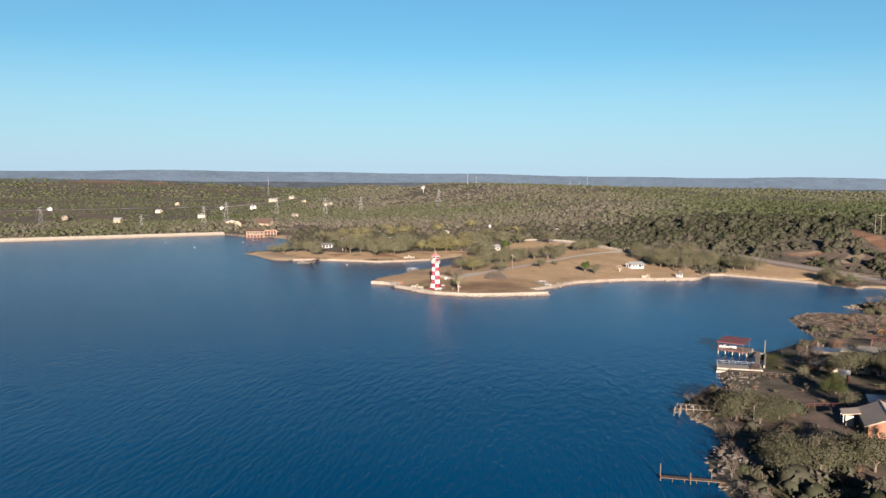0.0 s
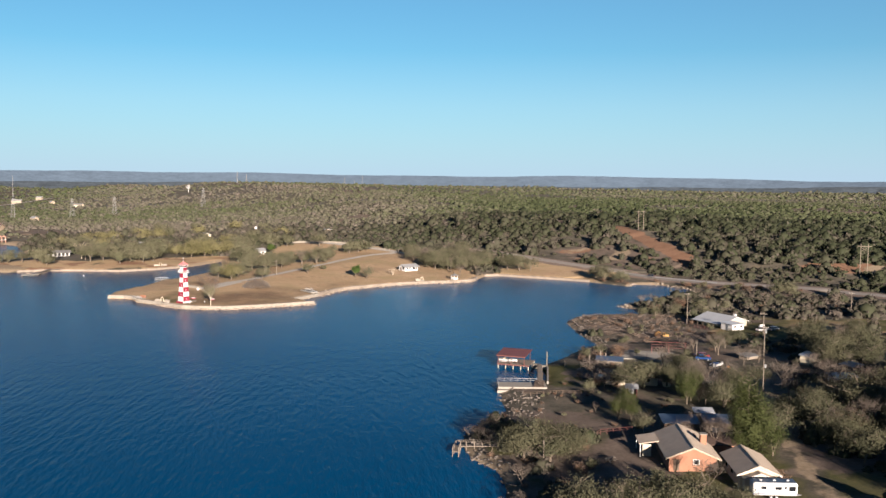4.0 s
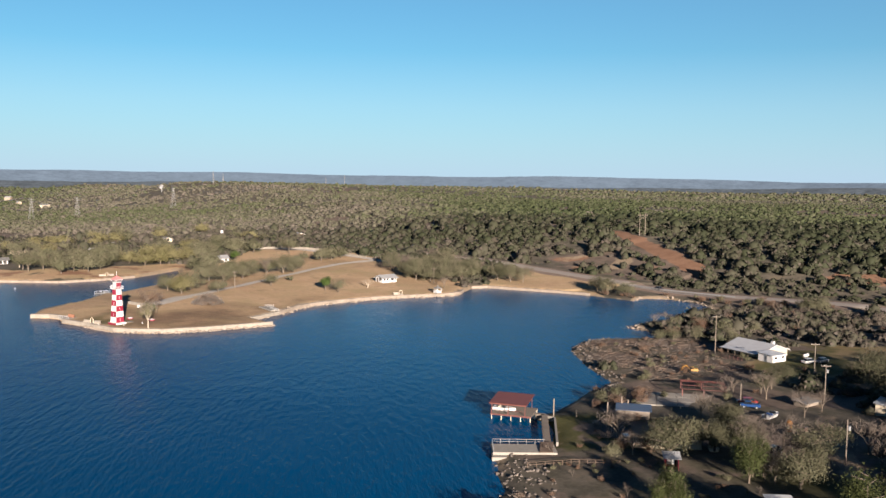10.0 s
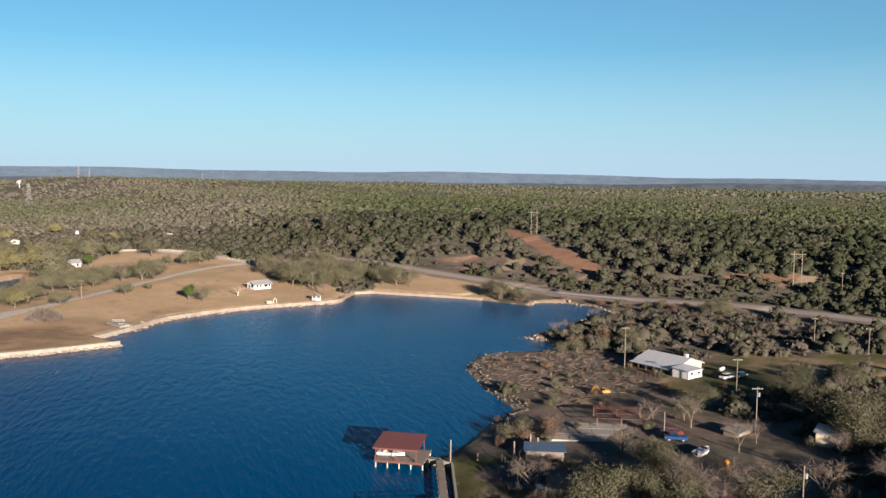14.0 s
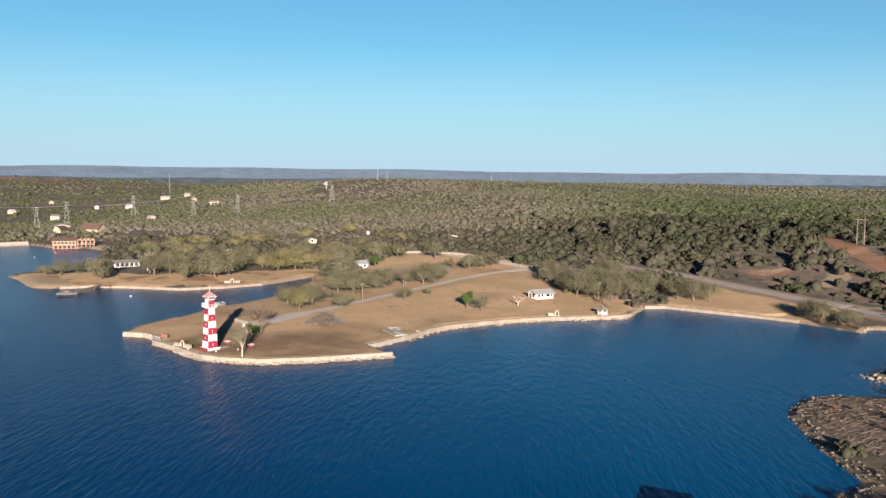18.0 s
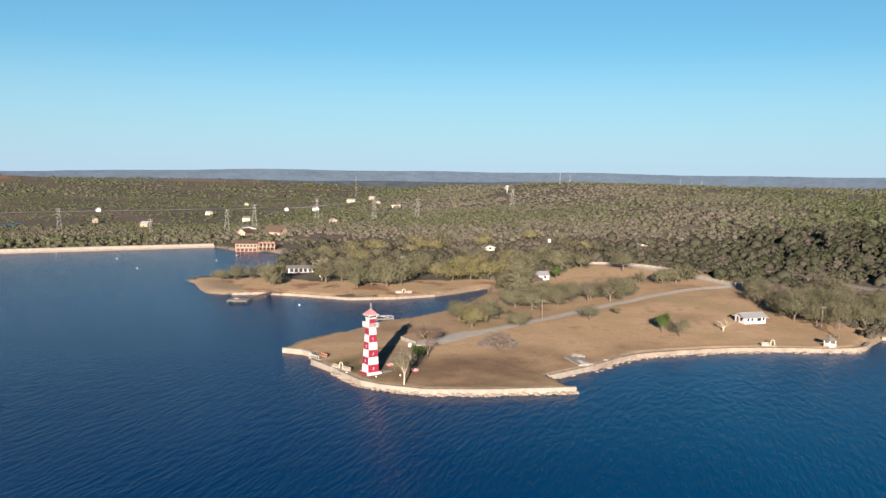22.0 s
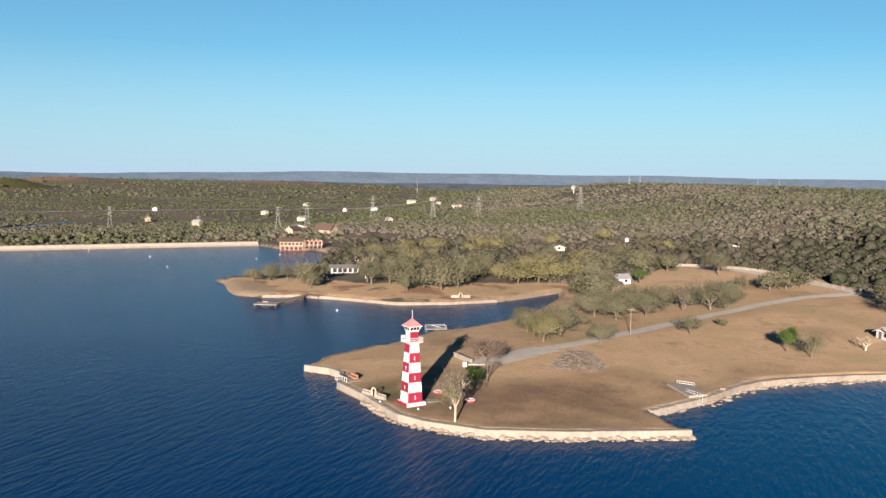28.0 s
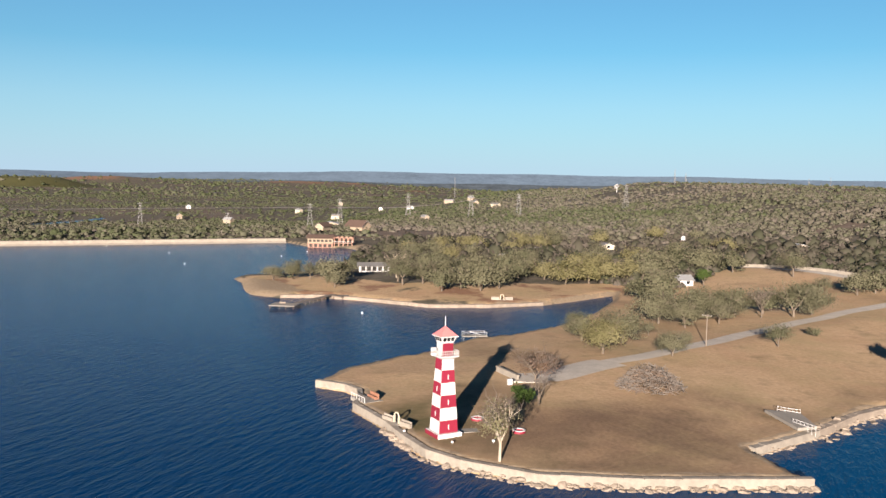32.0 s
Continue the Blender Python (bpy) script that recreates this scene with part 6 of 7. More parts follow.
def make_ring(x, y):
    r = thing("flower_ring", (x, y, ground_z(x, y)), 0, "round red and white stone planter ring", "planter", "planters by the lighthouse")
    bm = bmesh.new()
    n = 18
    rings = []
    for rad, z in ((1.05, -0.2), (1.05, 0.32), (0.75, 0.32), (0.75, 0.1)):
        rings.append([bm.verts.new((rad * math.cos(6.283 * k / n), rad * math.sin(6.283 * k / n), z)) for k in range(n)])
    for a, b in zip(rings, rings[1:]):
        for k in range(n):
            bm.faces.new((a[k], a[(k + 1) % n], b[(k + 1) % n], b[k]))
    bm.faces.new(rings[-1])
    bmesh.ops.recalc_face_normals(bm, faces=bm.faces)
    part("kerb", bm, RED, r)
    part("cap", sweep([(0.92 * math.cos(6.283 * k / n), 0.92 * math.sin(6.283 * k / n)) for k in range(n + 1)], [(-0.14, 0.32), (0.14, 0.32), (0.14, 0.42), (-0.14, 0.42)], False), WHITE, r)


make_ring(4.6, 8.2)
make_ring(11.6, 2.0)


def make_sign_wall():
    w = thing("park_wall", (8.0, 38.5, ground_z(8, 38.5)), 120, "low pale stone wall at the end of the road", "wall")
    part("wall", boxes((-4.5, 4.5, -0.25, 0.25, -0.4, 1.0), bevel=0.04), LIMESTONE, w)
    part("coping", boxes((-4.6, 4.6, -0.32, 0.32, 1.0, 1.12)), LIMESTONE, w)
    b = thing("utility_box", (8.8, 31.5, ground_z(8.8, 31.5)), 20, "small white utility box on the lawn", "box")
    part("case", boxes((-0.45, 0.45, -0.35, 0.35, -0.1, 1.0), bevel=0.05), WHITE, b)
    part("lid", boxes((-0.5, 0.5, -0.4, 0.4, 1.0, 1.08)), WHITE, b)
    p = thing("parking_pad", (12.0, 37.0, ground_z(12, 37) + 0.02), 0, "pale gravel turning pad", "paving", kind="structure")
    part("gravel", boxes((-3.0, 6.0, -4.0, 3.5, -0.3, 0.1), bevel=0.1), GRAVEL, p)
    k = thing("lighthouse_path", (3.8, 2.2, ground_z(3.8, 2.2)), 18, "thin concrete slab at the lighthouse corner", "paving", kind="structure")
    part("slab", boxes((-1.8, 1.5, -1.0, 1.0, -0.3, 0.07)), CONCRETE, k)


make_sign_wall()


def make_ramp():
    r = thing("shore_landing", (57.4, 17.6, 1.55), 0, "pale concrete shore landing with two white railings", "landing")
    part("deck", slab([(-4.0, 5.0, 0.1), (-1.4, -6.0, 0.1), (2.0, -4.4, 0.1), (1.6, 4.0, 0.1)], 0.5), CONCRETE, r)
    for name, (ax, ay), (bx, by) in (("north_rail", (-1.8, 5.4), (1.6, 3.6)), ("south_rail", (-1.2, -2.4), (1.2, -6.6))):
        m = Vector((bx - ax, by - ay, 0))
        rail = part("railing", tubes(((ax, ay, 1.15), (bx, by, 1.15)), r=0.045), WHITE, r, "white pipe railing")
        part("mid_bar", tubes(((ax, ay, 0.65), (bx, by, 0.65)), r=0.045), WHITE, rail)
        for k in range(7):
            x, y = ax + m.x * k / 6, ay + m.y * k / 6
            part("baluster", tubes(((x, y, -0.5), (x, y, 1.15)), r=0.03), WHITE, rail)
    step = part("lower_step", boxes((0.9, 2.6, -4.0, -1.0, -0.8, -0.2), bevel=0.05), LIMESTONE, r)


make_ramp()


def make_small_dock(x, y, turn):
    d = thing("swim_dock", (x, y, 0), turn, "small grey swim dock with white rails", "dock")
    part("deck", boxes((-3.2, 3.2, -1.3, 1.3, 0.9, 1.1)), CONCRETE, d)
    for px in (-3, 0, 3):
        for py in (-1.1, 1.1):
            part("piling", tubes(((px, py, -1.5), (px, py, 2.0)), r=0.07), STEEL, d)
    for py in (-1.1, 1.1):
        part("rail", tubes(((-3, py, 1.95), (3, py, 1.95)), r=0.05), WHITE, d)
    part("slide", slab([(-1.2, -0.5, 2.0), (-1.2, 0.5, 2.0), (1.6, 0.5, 1.2), (1.6, -0.5, 1.2)], 0.08), WHITE, d)


make_small_dock(-3.0, 90.0, 18)


def make_far_dock():
    p = make_pier("ski_dock", [(-56.0, 161.0), (-61.0, 143.0), (-63.5, 133.0)], 2.2, 1.05, "grey timber dock on tall posts", rail=False, step=2.6)
    d = thing("dock_platform", (-65.0, 130.5, 0), 0, "grey square dock platform on posts", "dock")
    part("deck", boxes((-5.0, 3.2, -3.2, 3.2, 1.0, 1.22)), CONCRETE, d)
    for px in (-4.6, -1.6, 0.4, 2.8):
        for py in (-2.9, 2.9):
            part("piling", tubes(((px, py, -1.6), (px, py, 1.0)), r=0.12), DARKWOOD, d)
    part("bench", boxes((-3.0, -1.0, 1.6, 2.2, 1.22, 1.7)), WOOD, d)
    s = thing("boat_slip", (-53.0, 157.5, 0), 70, "wide timber landing on the shore", "landing")
    part("deck", boxes((-5.0, 5.0, -2.0, 2.0, 0.9, 1.1)), WOOD, s)
    for px in (-4.5, 0, 4.5):
        for py in (-1.8, 1.8):
            part("piling", tubes(((px, py, -1.6), (px, py, 0.9)), r=0.12), DARKWOOD, s)


make_far_dock()

# ---- far camp ----


def make_long_lodge(x, y, turn):
    h = gable_house("lakeside_lodge", x, y, turn, 6.0, 12.5, 2.6, 0.9, WHITE, SHINGLE, "long low white lodge with a grey roof", 0.9)
    for k in range(6):
        part("porch_post", boxes((3.55, 3.75, -5.8 + k * 2.3, -5.6 + k * 2.3, -0.3, 2.4)), WHITE, h)
    for k in range(5):
        part("opening", boxes((2.94, 3.06, -5.3 + k * 2.3, -3.7 + k * 2.3, 0.4, 2.2)), SHADE, h, "dark panel painted for shade in a porch opening")
    return h


make_long_lodge(-56.0, 222.0, -78)


def make_pavilion():
    p = thing("boat_pavilion", (-112, 366, 0), 8, "salmon two-storey lakeside pavilion with dark roof", "pavilion")
    part("lower_wall", boxes((-12, 2.5, -3.5, 6, -0.5, 2.6)), SALMON, p)
    part("upper_wall", boxes((-12, 2.5, -3.5, 6, 2.75, 5.4)), TAN_WALL, p)
    part("floor_band", boxes((-12.3, 14, -4.0, 6.3, 2.6, 2.78)), SALMON, p)
    for k in range(6):
        part("opening", boxes((-11.3 + k * 2.3, -9.7 + k * 2.3, -3.56, -3.4, 3.3, 4.6)), SHADE, p, "dark panel painted for shade in an upper opening")
    for k in range(5):
        part("arch_opening", boxes((-11.0 + k * 2.7, -9.2 + k * 2.7, -3.56, -3.4, 0.3, 2.1)), SHADE, p, "dark panel painted for shade in a lower opening")
    for sy in (-1, 1):
        part("roof_slope", slab([(-12.8, 1.25 + sy * 5.6, 5.3), (3.2, 1.25 + sy * 5.6, 5.3), (3.2, 1.25, 7.2), (-12.8, 1.25, 7.2)], 0.15), BROWN_ROOF, p)
    for k in range(5):
        for y in (-3.6, 1.0, 5.8):
            part("column", boxes((3.2 + k * 2.55, 3.65 + k * 2.55, y - .2, y + .2, -0.5, 6.0)), SALMON, p)
    for y in (-3.6, 1.0, 5.8):
        part("beam", boxes((2.6, 14.2, y - .2, y + .2, 5.6, 6.0)), SALMON, p)
    for k in range(5):
        part("cross_beam", boxes((3.2 + k * 2.55, 3.6 + k * 2.55, -4, 6.2, 6.0, 6.3)), SALMON, p)
    part("deck", boxes((2.6, 14, -3.8, 6, 2.78, 2.9)), CONCRETE, p)
    part("rail", boxes((2.6, 14, -3.85, -3.75, 3.7, 3.8)), WHITE, p)
    return p


make_pavilion()
gable_house("brown_roof_hall", -116, 462, 60, 9, 15, 2.8, 3.6, TAN_WALL, BROWN_ROOF, "camp hall with a steep brown roof", 1.0, base=5.0)
gable_house("camp_cabin", -138, 452, -20, 6, 10, 2.6, 2.2, TAN_WALL, BROWN_ROOF, "camp cabin with a brown roof", 0.8, base=5.0)


def far_house(x, y, turn, wide, long, h, wall, roof, label):
    return gable_house("far_house", x, y, turn, wide, long, h, h * 0.45, wall, roof, label, 0.4, 1.0, wins=(("s", 0, 1.4, 1.2, 1.0), ("w", 0, 1.4, 1.2, 1.0)))


for x, y, turn, w, l, h, wall, roof, label in (
        (-12, 232, 20, 7, 11, 2.8, WHITE, METAL_ROOF, "white camp cabin among oaks"), (-2, 262, 70, 6, 9, 2.6, CREAM, METAL_ROOF, "pale roofed camp cabin among oaks"),
        (12, 300, 40, 7, 10, 2.6, WHITE, METAL_ROOF, "white roofed cabin in the trees"), (45, 330, 10, 6, 9, 2.6, CREAM, SHINGLE, "cream cabin in the trees"),
        (-160, 560, 15, 12, 20, 4, WHITE, METAL_ROOF, "white roofed barn past the dam"), (-330, 782, 70, 14, 24, 6, WHITE, METAL_ROOF, "white farm building on the plain"),
        (-95, 640, 30, 12, 20, 4, WHITE, METAL_ROOF, "white shed on the plain"), (-190, 1650, 80, 20, 46, 6, WHITE, METAL_ROOF, "long white warehouse in the town"),
        (-190, 1150, 40, 14, 24, 6, WHITE, METAL_ROOF, "white building in the far town"), (-260, 1280, 10, 14, 22, 5, WHITE, METAL_ROOF, "white building in the far town"),
        (-330, 1050, 60, 14, 22, 5, CREAM, METAL_ROOF, "cream building in the far town"), (-110, 1350, 20, 16, 26, 5, WHITE, METAL_ROOF, "white building in the far town"),
        (-420, 860, 35, 12, 20, 5, WHITE, METAL_ROOF, "white farmhouse on the plain"), (-520, 1120, 35, 14, 20, 5, WHITE, METAL_ROOF, "white farmhouse on the plain"),
        (-60, 1080, 55, 16, 30, 5, CREAM, METAL_ROOF, "cream warehouse in the far town"), (-240, 900, 75, 14, 26, 5, CREAM, SALMON, "tan building in the far town"),
        (-380, 1500, 15, 18, 26, 6, WHITE, METAL_ROOF, "white building in the far town"), (-150, 1700, 65, 18, 30, 6, WHITE, METAL_ROOF, "white building in the far town"),
        (140, 330, 20, 6, 9, 2.6, WHITE, METAL_ROOF, "white cabin at the hill foot")):
    k = 0.42 if y > 620 else 1.0
    roof = roof if k == 1.0 or int(x) % 20 else SHINGLE
    far_house(x, y, turn, w * k, l * k, h * 0.85, TAN_WALL if int(x + y) % 3 else wall, PALE_ROOF if roof == METAL_ROOF else roof, label)

# ---- poles and masts ----


def make_pole(x, y, high, label, arms=1, trans=False, turn=0, group="utility poles"):
    p = thing("utility_pole", (x, y, ground_z(x, y)), turn, label, "pole", group)
    part("pole", tube(bmesh.new(), (0, 0, -0.5), (0, 0, high), 0.14, 0.1, n=8), WOOD, p)
    for k in range(arms):
        arm = part("crossarm", boxes((-1.1, 1.1, -0.06, 0.06, high - 0.5 - k * 1.0, high - 0.36 - k * 1.0)), WOOD, p)
        for s in (-1, -0.4, 0.4, 1):
            part("insulator", tubes(((s, 0, high - 0.36 - k), (s, 0, high - 0.2 - k)), r=0.05), WHITE, arm)
    if trans:
        part("transformer", tubes(((0.35, 0, high - 2.0), (0.35, 0, high - 1.2)), r=0.25, n=10), STEEL, p)
    return p


for x, y, h, arms, tr in ((166, -112, 11.5, 1, False), (168, -149, 9.0, 1, False), (148.5, -171.5, 9.0, 1, True), (130, -164.5, 5.0, 0, False), (116, -208, 8.5, 0, True),
                          (242, -114, 8.0, 1, False), (240, -134, 8.0, 1, False), (52.5, 76, 7.5, 1, False), (150, 78, 7.5, 1, False), (43.5, -233, 5.0, 0, False),
                          (330, -60, 9.0, 1, False)):
    make_pole(x, y, h, "weathered timber utility pole", arms, tr, -30)
for x, y, h in ((85.5, -155.6, 4.4), (97.5, -158.8, 3.0), (100.5, -159.8, 4.2), (101.8, -160.4, 3.4), (90.5, -157.0, 1.6)):
    q = thing("timber_post", (x, y, ground_z(x, y)), 0, "rough timber post by the lawn", "post", "shore posts")
    part("pole", tubes(((0, 0, -0.4), (0, 0, h)), r=0.16), WOOD, q)


def make_h_frame(x, y, high, turn):
    p = thing("power_h_frame", (x, y, ground_z(x, y)), turn, "timber H-frame power pylon", "pylon", "power line")
    for s in (-1.7, 1.7):
        part("pole", tube(bmesh.new(), (s, 0, -0.5), (s, 0, high), 0.22, 0.15, n=8), WOOD, p)
    part("crossarm", boxes((-3.2, 3.2, -0.1, 0.1, high - 1.6, high - 1.35)), WOOD, p)
    part("brace", tubes(((-1.7, 0, high - 4), (1.7, 0, high - 2)), ((1.7, 0, high - 4), (-1.7, 0, high - 2)), r=0.08, n=4), WOOD, p)
    return p


make_h_frame(309, 130, 14, -30)
make_h_frame(326, -41, 15.5, -35)


DULL_STEEL = plain("dull_steel", (0.20, 0.20, 0.20), 0.7, 2.0, 0.2, 0.0)


def make_lattice(x, y, high, wide, label, arms=True, turn=20):
    p = thing("lattice_pylon", (x, y, ground_z(x, y)), turn, label, "pylon", "steel pylons")
    def at(k, z):
        w = wide / 2 * (1 - 0.85 * z / high)
        return Vector((w * (1, 1, -1, -1)[k], w * (1, -1, -1, 1)[k], z))
    for k in range(4):
        part("leg", tube(bmesh.new(), at(k, 0), at(k, high), 0.12, 0.08, n=4), DULL_STEEL, p)
    n = 4
    for i in range(n):
        z0, z1 = high * i / n, high * (i + 1) / n
        for k in range(4):
            part("brace", tube(bmesh.new(), at(k, z0), at((k + 1) % 4, z1), 0.05, n=3), DULL_STEEL, p)
            part("brace", tube(bmesh.new(), at((k + 1) % 4, z0), at(k, z1), 0.05, n=3), DULL_STEEL, p)
    if arms:
        for z in (0.72, 0.84, 0.95):
            part("arm", boxes((-wide * 0.5, wide * 0.5, -0.15, 0.15, high * z, high * z + 0.3)), DULL_STEEL, p)
    return p


for x, y, h, w in ((-200, 640, 22, 5), (-176, 655, 24, 5), (-262, 600, 20, 4), (-120, 700, 24, 5), (-15, 720, 22, 5), (-60, 705, 22, 5), (-420, 760, 24, 5), (90, 760, 24, 5)):
    make_lattice(x, y, h, w, "grey steel lattice power pylon")
for x, y, h in ((594, 1790, 40), (210, 1300, 22), (470, 1500, 18), (520, 1600, 18), (-250, 2300, 60), (230, 1320, 16)):
    make_lattice(x, y, h, 2.2, "thin steel radio mast on the hill", False)


def make_dish(x, y):
    d = thing("satellite_dish", (x, y, ground_z(x, y)), 200, "large white dish antenna on the hill", "antenna")
    part("mast", tubes(((0, 0, -1), (0, 0, 9)), r=0.5), STEEL, d)
    bm = bmesh.new()
    rings = [[bm.verts.new((r * math.cos(k * 0.5236), r * math.sin(k * 0.5236), r * r * 0.05)) for k in range(12)] for r in (0.4, 2.2, 4.0)]
    for a, b in zip(rings, rings[1:]):
        for k in range(12):
            bm.faces.new((a[k], a[(k + 1) % 12], b[(k + 1) % 12], b[k]))
    bm.faces.new(rings[0][::-1])
    bm.transform(pose(0, -1, 9, 60, 0, 0))
    bmesh.ops.solidify(bm, geom=bm.faces[:], thickness=0.15)
    part("reflector", bm, WHITE, d)


make_dish(112, 1190)


def make_billboard(x, y):
    b = thing("white_tank_stand", (x, y, ground_z(x, y)), 15, "small white tank on a dark stand", "tank")
    part("stand", tubes(((-1, -1, -0.5), (-1, -1, 6)), ((1, -1, -0.5), (1, -1, 6)), ((1, 1, -0.5), (1, 1, 6)), ((-1, 1, -0.5), (-1, 1, 6)), r=0.12), DARKWOOD, b)
    part("tank", tube(bmesh.new(), (0, 0, 6), (0, 0, 7.8), 1.05, n=14), WHITE, b)
    part("cap", tube(bmesh.new(), (0, 0, 7.8), (0, 0, 8.2), 1.05, 0.2, n=14), WHITE, b)


make_billboard(82, 318)

# ---- guard rail and upper wall ----
structure("guard_rail", sweep(resample([(219, 93), (224, 75), (232, 45), (241, 15), (256, -16)], 3), [(-0.1, 3.0), (0.1, 3.0), (0.1, 3.35), (-0.1, 3.35)]), STEEL, "galvanised guard rail along the highway", "guard rail")


def make_upper_wall():
    w = thing("camp_wall", (0, 0, 0), 0, "low white stone wall along the upper road", "wall", kind="structure")
    pts = offsets(resample(rounded([(82, 255), (104, 236), (131, 208), (146, 172)]), 3.0))
    for (a, na), (b, nb) in zip(pts, pts[1:]):
        dx, dy = b[0] - a[0], b[1] - a[1]
        n = math.hypot(dx, dy)
        ob = part("wall_panel", boxes((-n / 2 + .02, n / 2 - .02, -0.2, 0.2, -0.5, 1.15), bevel=0.03), LIMESTONE, w)
        ob.matrix_world = pose((a[0] + b[0]) / 2 - na[0] * 2, (a[1] + b[1]) / 2 - na[1] * 2, ground_z((a[0] + b[0]) / 2, (a[1] + b[1]) / 2), 0, 0, math.degrees(math.atan2(dy, dx)))


make_upper_wall()
g = thing("camp_gate", (149, 163, ground_z(149, 163)), 30, "dark timber gateway at the park road", "gate")
for s in (-3.2, 3.2):
    part("post", boxes((s - .35, s + .35, -.35, .35, -0.4, 3.0)), LIMESTONE, g)
part("beam", boxes((-3.6, 3.6, -.15, .15, 3.0, 3.3)), WOOD, g)
g.scale = (0.75, 0.75, 0.7)
part("sign_board", boxes((-2.2, 2.2, -.08, .08, 2.2, 2.95)), DARKWOOD, g)

# ---- backdrop ----


def make_ridge(name, far, z0, tops, mat, label, seed):
    rng = random.Random(seed)
    bm = bmesh.new()
    n = 260
    rows = []
    for i in range(n + 1):
        a = radians(-62 + 136 * i / n)
        u = i / n
        z = tops(u) + 3.0 * math.sin(u * 37 + seed) + 2.0 * math.sin(u * 83 + seed * 2) + rng.uniform(-0.8, 0.8)
        r = far + 60 * math.sin(u * 25 + seed)
        x, y = math.sin(a), math.cos(a)
        rows.append([bm.verts.new((x * (r - k * 350), y * (r - k * 350) - 250, z + (z0 - z) * k)) for k in (1.0, 0.55, 0.25, 0.0)])
    for a, b in zip(rows, rows[1:]):
        for k in range(3):
            bm.faces.new((a[k], b[k], b[k + 1], a[k + 1]))
    return structure(name, bm, mat, label, "hills")


# the blue of distance haze is painted into both base colours
FAR_HILL = plain("far_hills_haze_tinted", (0.135, 0.185, 0.25), 1.0, 0.05, 0.3, 0.0, stain=0.012, spec=0.0)
MID_HILL = plain("mid_hills_haze_tinted", (0.11, 0.135, 0.16), 1.0, 0.06, 0.5, 0.0, stain=0.015, spec=0.0)
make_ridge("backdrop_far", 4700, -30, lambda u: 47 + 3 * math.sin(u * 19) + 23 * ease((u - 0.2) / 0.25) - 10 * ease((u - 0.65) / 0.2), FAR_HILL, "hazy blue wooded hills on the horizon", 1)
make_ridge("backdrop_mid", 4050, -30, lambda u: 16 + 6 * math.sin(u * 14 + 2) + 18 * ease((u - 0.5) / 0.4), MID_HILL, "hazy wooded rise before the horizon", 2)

# ---- planting ----


def make_heap(x, y):
    h = thing("brush_heap", (x, y, ground_z(x, y)), 0, "mound of cut grey branches on the lawn", "brush heap")
    r = random.Random(3)
    for name, mat, n, k in (("branch_tangle", GREY_STICK, 950, 1.0), ("twig_tangle", DARKWOOD, 750, 0.85)):
        bm = bmesh.new()
        for i in range(n):
            a, u, l = r.uniform(0, 6.28), math.sqrt(r.random()), r.uniform(0.6, 2.6)
            c = Vector((math.cos(a) * u * 6.2 * k, math.sin(a) * u * 5.0 * k, (1 - u ** 2.6) * 4.6 * k * r.uniform(0.3, 1.0) + 0.1))
            w = Vector((r.gauss(0, 1), r.gauss(0, 1), r.gauss(0.1, 0.45))).normalized() * l / 2
            tube(bm, c - w, c + w, r.uniform(0.03, 0.08), 0.02, n=3)
        for v in bm.verts:
            v.co.z = max(v.co.z, -0.1)
        tagged(part(name, bm, mat, h), kind="stuff")


GREY_STICK = plain("grey_sticks", (0.12, 0.105, 0.092), 0.9, 3.0, 0.4, 0.2)
tree("sycamore", 9.4, -11.6, 1.35)
tree("evergreen_bush", 11.6, 15.0, 1.1)
tree("bare_tree", 14.5, 17.5, 0.75, label="dark leafless shrub behind a green bush")
tree("russet_tree", 13.5, 34.5, 1.15, label="leafless reddish tree beside the park wall")
tree("yellow_oak", 28.0, 63.5, 1.2)
tree("oak_tree", 33.5, 79, 1.25)
tree("oak_tree", 24, 82, 1.0)
tree("oak_tree", 43, 62.5, 0.85)
tree("sparse_oak", 47, 73, 0.6)
tree("sparse_oak", 41, 92, 0.55)
make_heap(35, 33)
tree("sparse_oak", 69.5, 79, 0.95)
tree("shrub", 81.5, 93, 1.0)
tree("bright_tree", 91, 63, 1.05)
tree("sparse_oak", 95.5, 57.5, 0.9)
fallen = tree("dead_tree", 112.5, 67.5, 0.8, label="low bleached spreading dead tree on the lawn")
fallen.matrix_world = fallen.matrix_world @ Matrix.Diagonal((1.25, 1.25, 0.55, 1))
for kind, x, y, s in (("oak_tree", 46, 113, 1.45), ("oak_tree", 57, 119, 1.3), ("sparse_oak", 52, 105, 1.1), ("oak_tree", 70, 130, 1.2), ("bare_tree", 76, 124, 1.15), ("oak_tree", 85, 125, 1.35),
                      ("sparse_oak", 106, 206, 1.45), ("oak_tree", 99, 160, 0.9), ("sparse_oak", 107, 173, 0.8), ("sparse_oak", 62, 112, 0.9), ("oak_tree", 52, 108, 1.15), ("oak_tree", 64, 121, 1.25), ("sparse_oak", 59, 126, 1.2), ("oak_tree", 78, 131, 1.1), ("oak_tree", 91, 129, 1.2)):
    tree(kind, x, y, s, group="oaks along the park road")
for x, y, s in ((116, 167, 1.0), (123, 171, 1.2), (130, 176, 0.95)):
    tree("oak_tree", x, y, s, label="dense green oak on the lawn")
tree("bright_tree", 72, 196, 1.05)
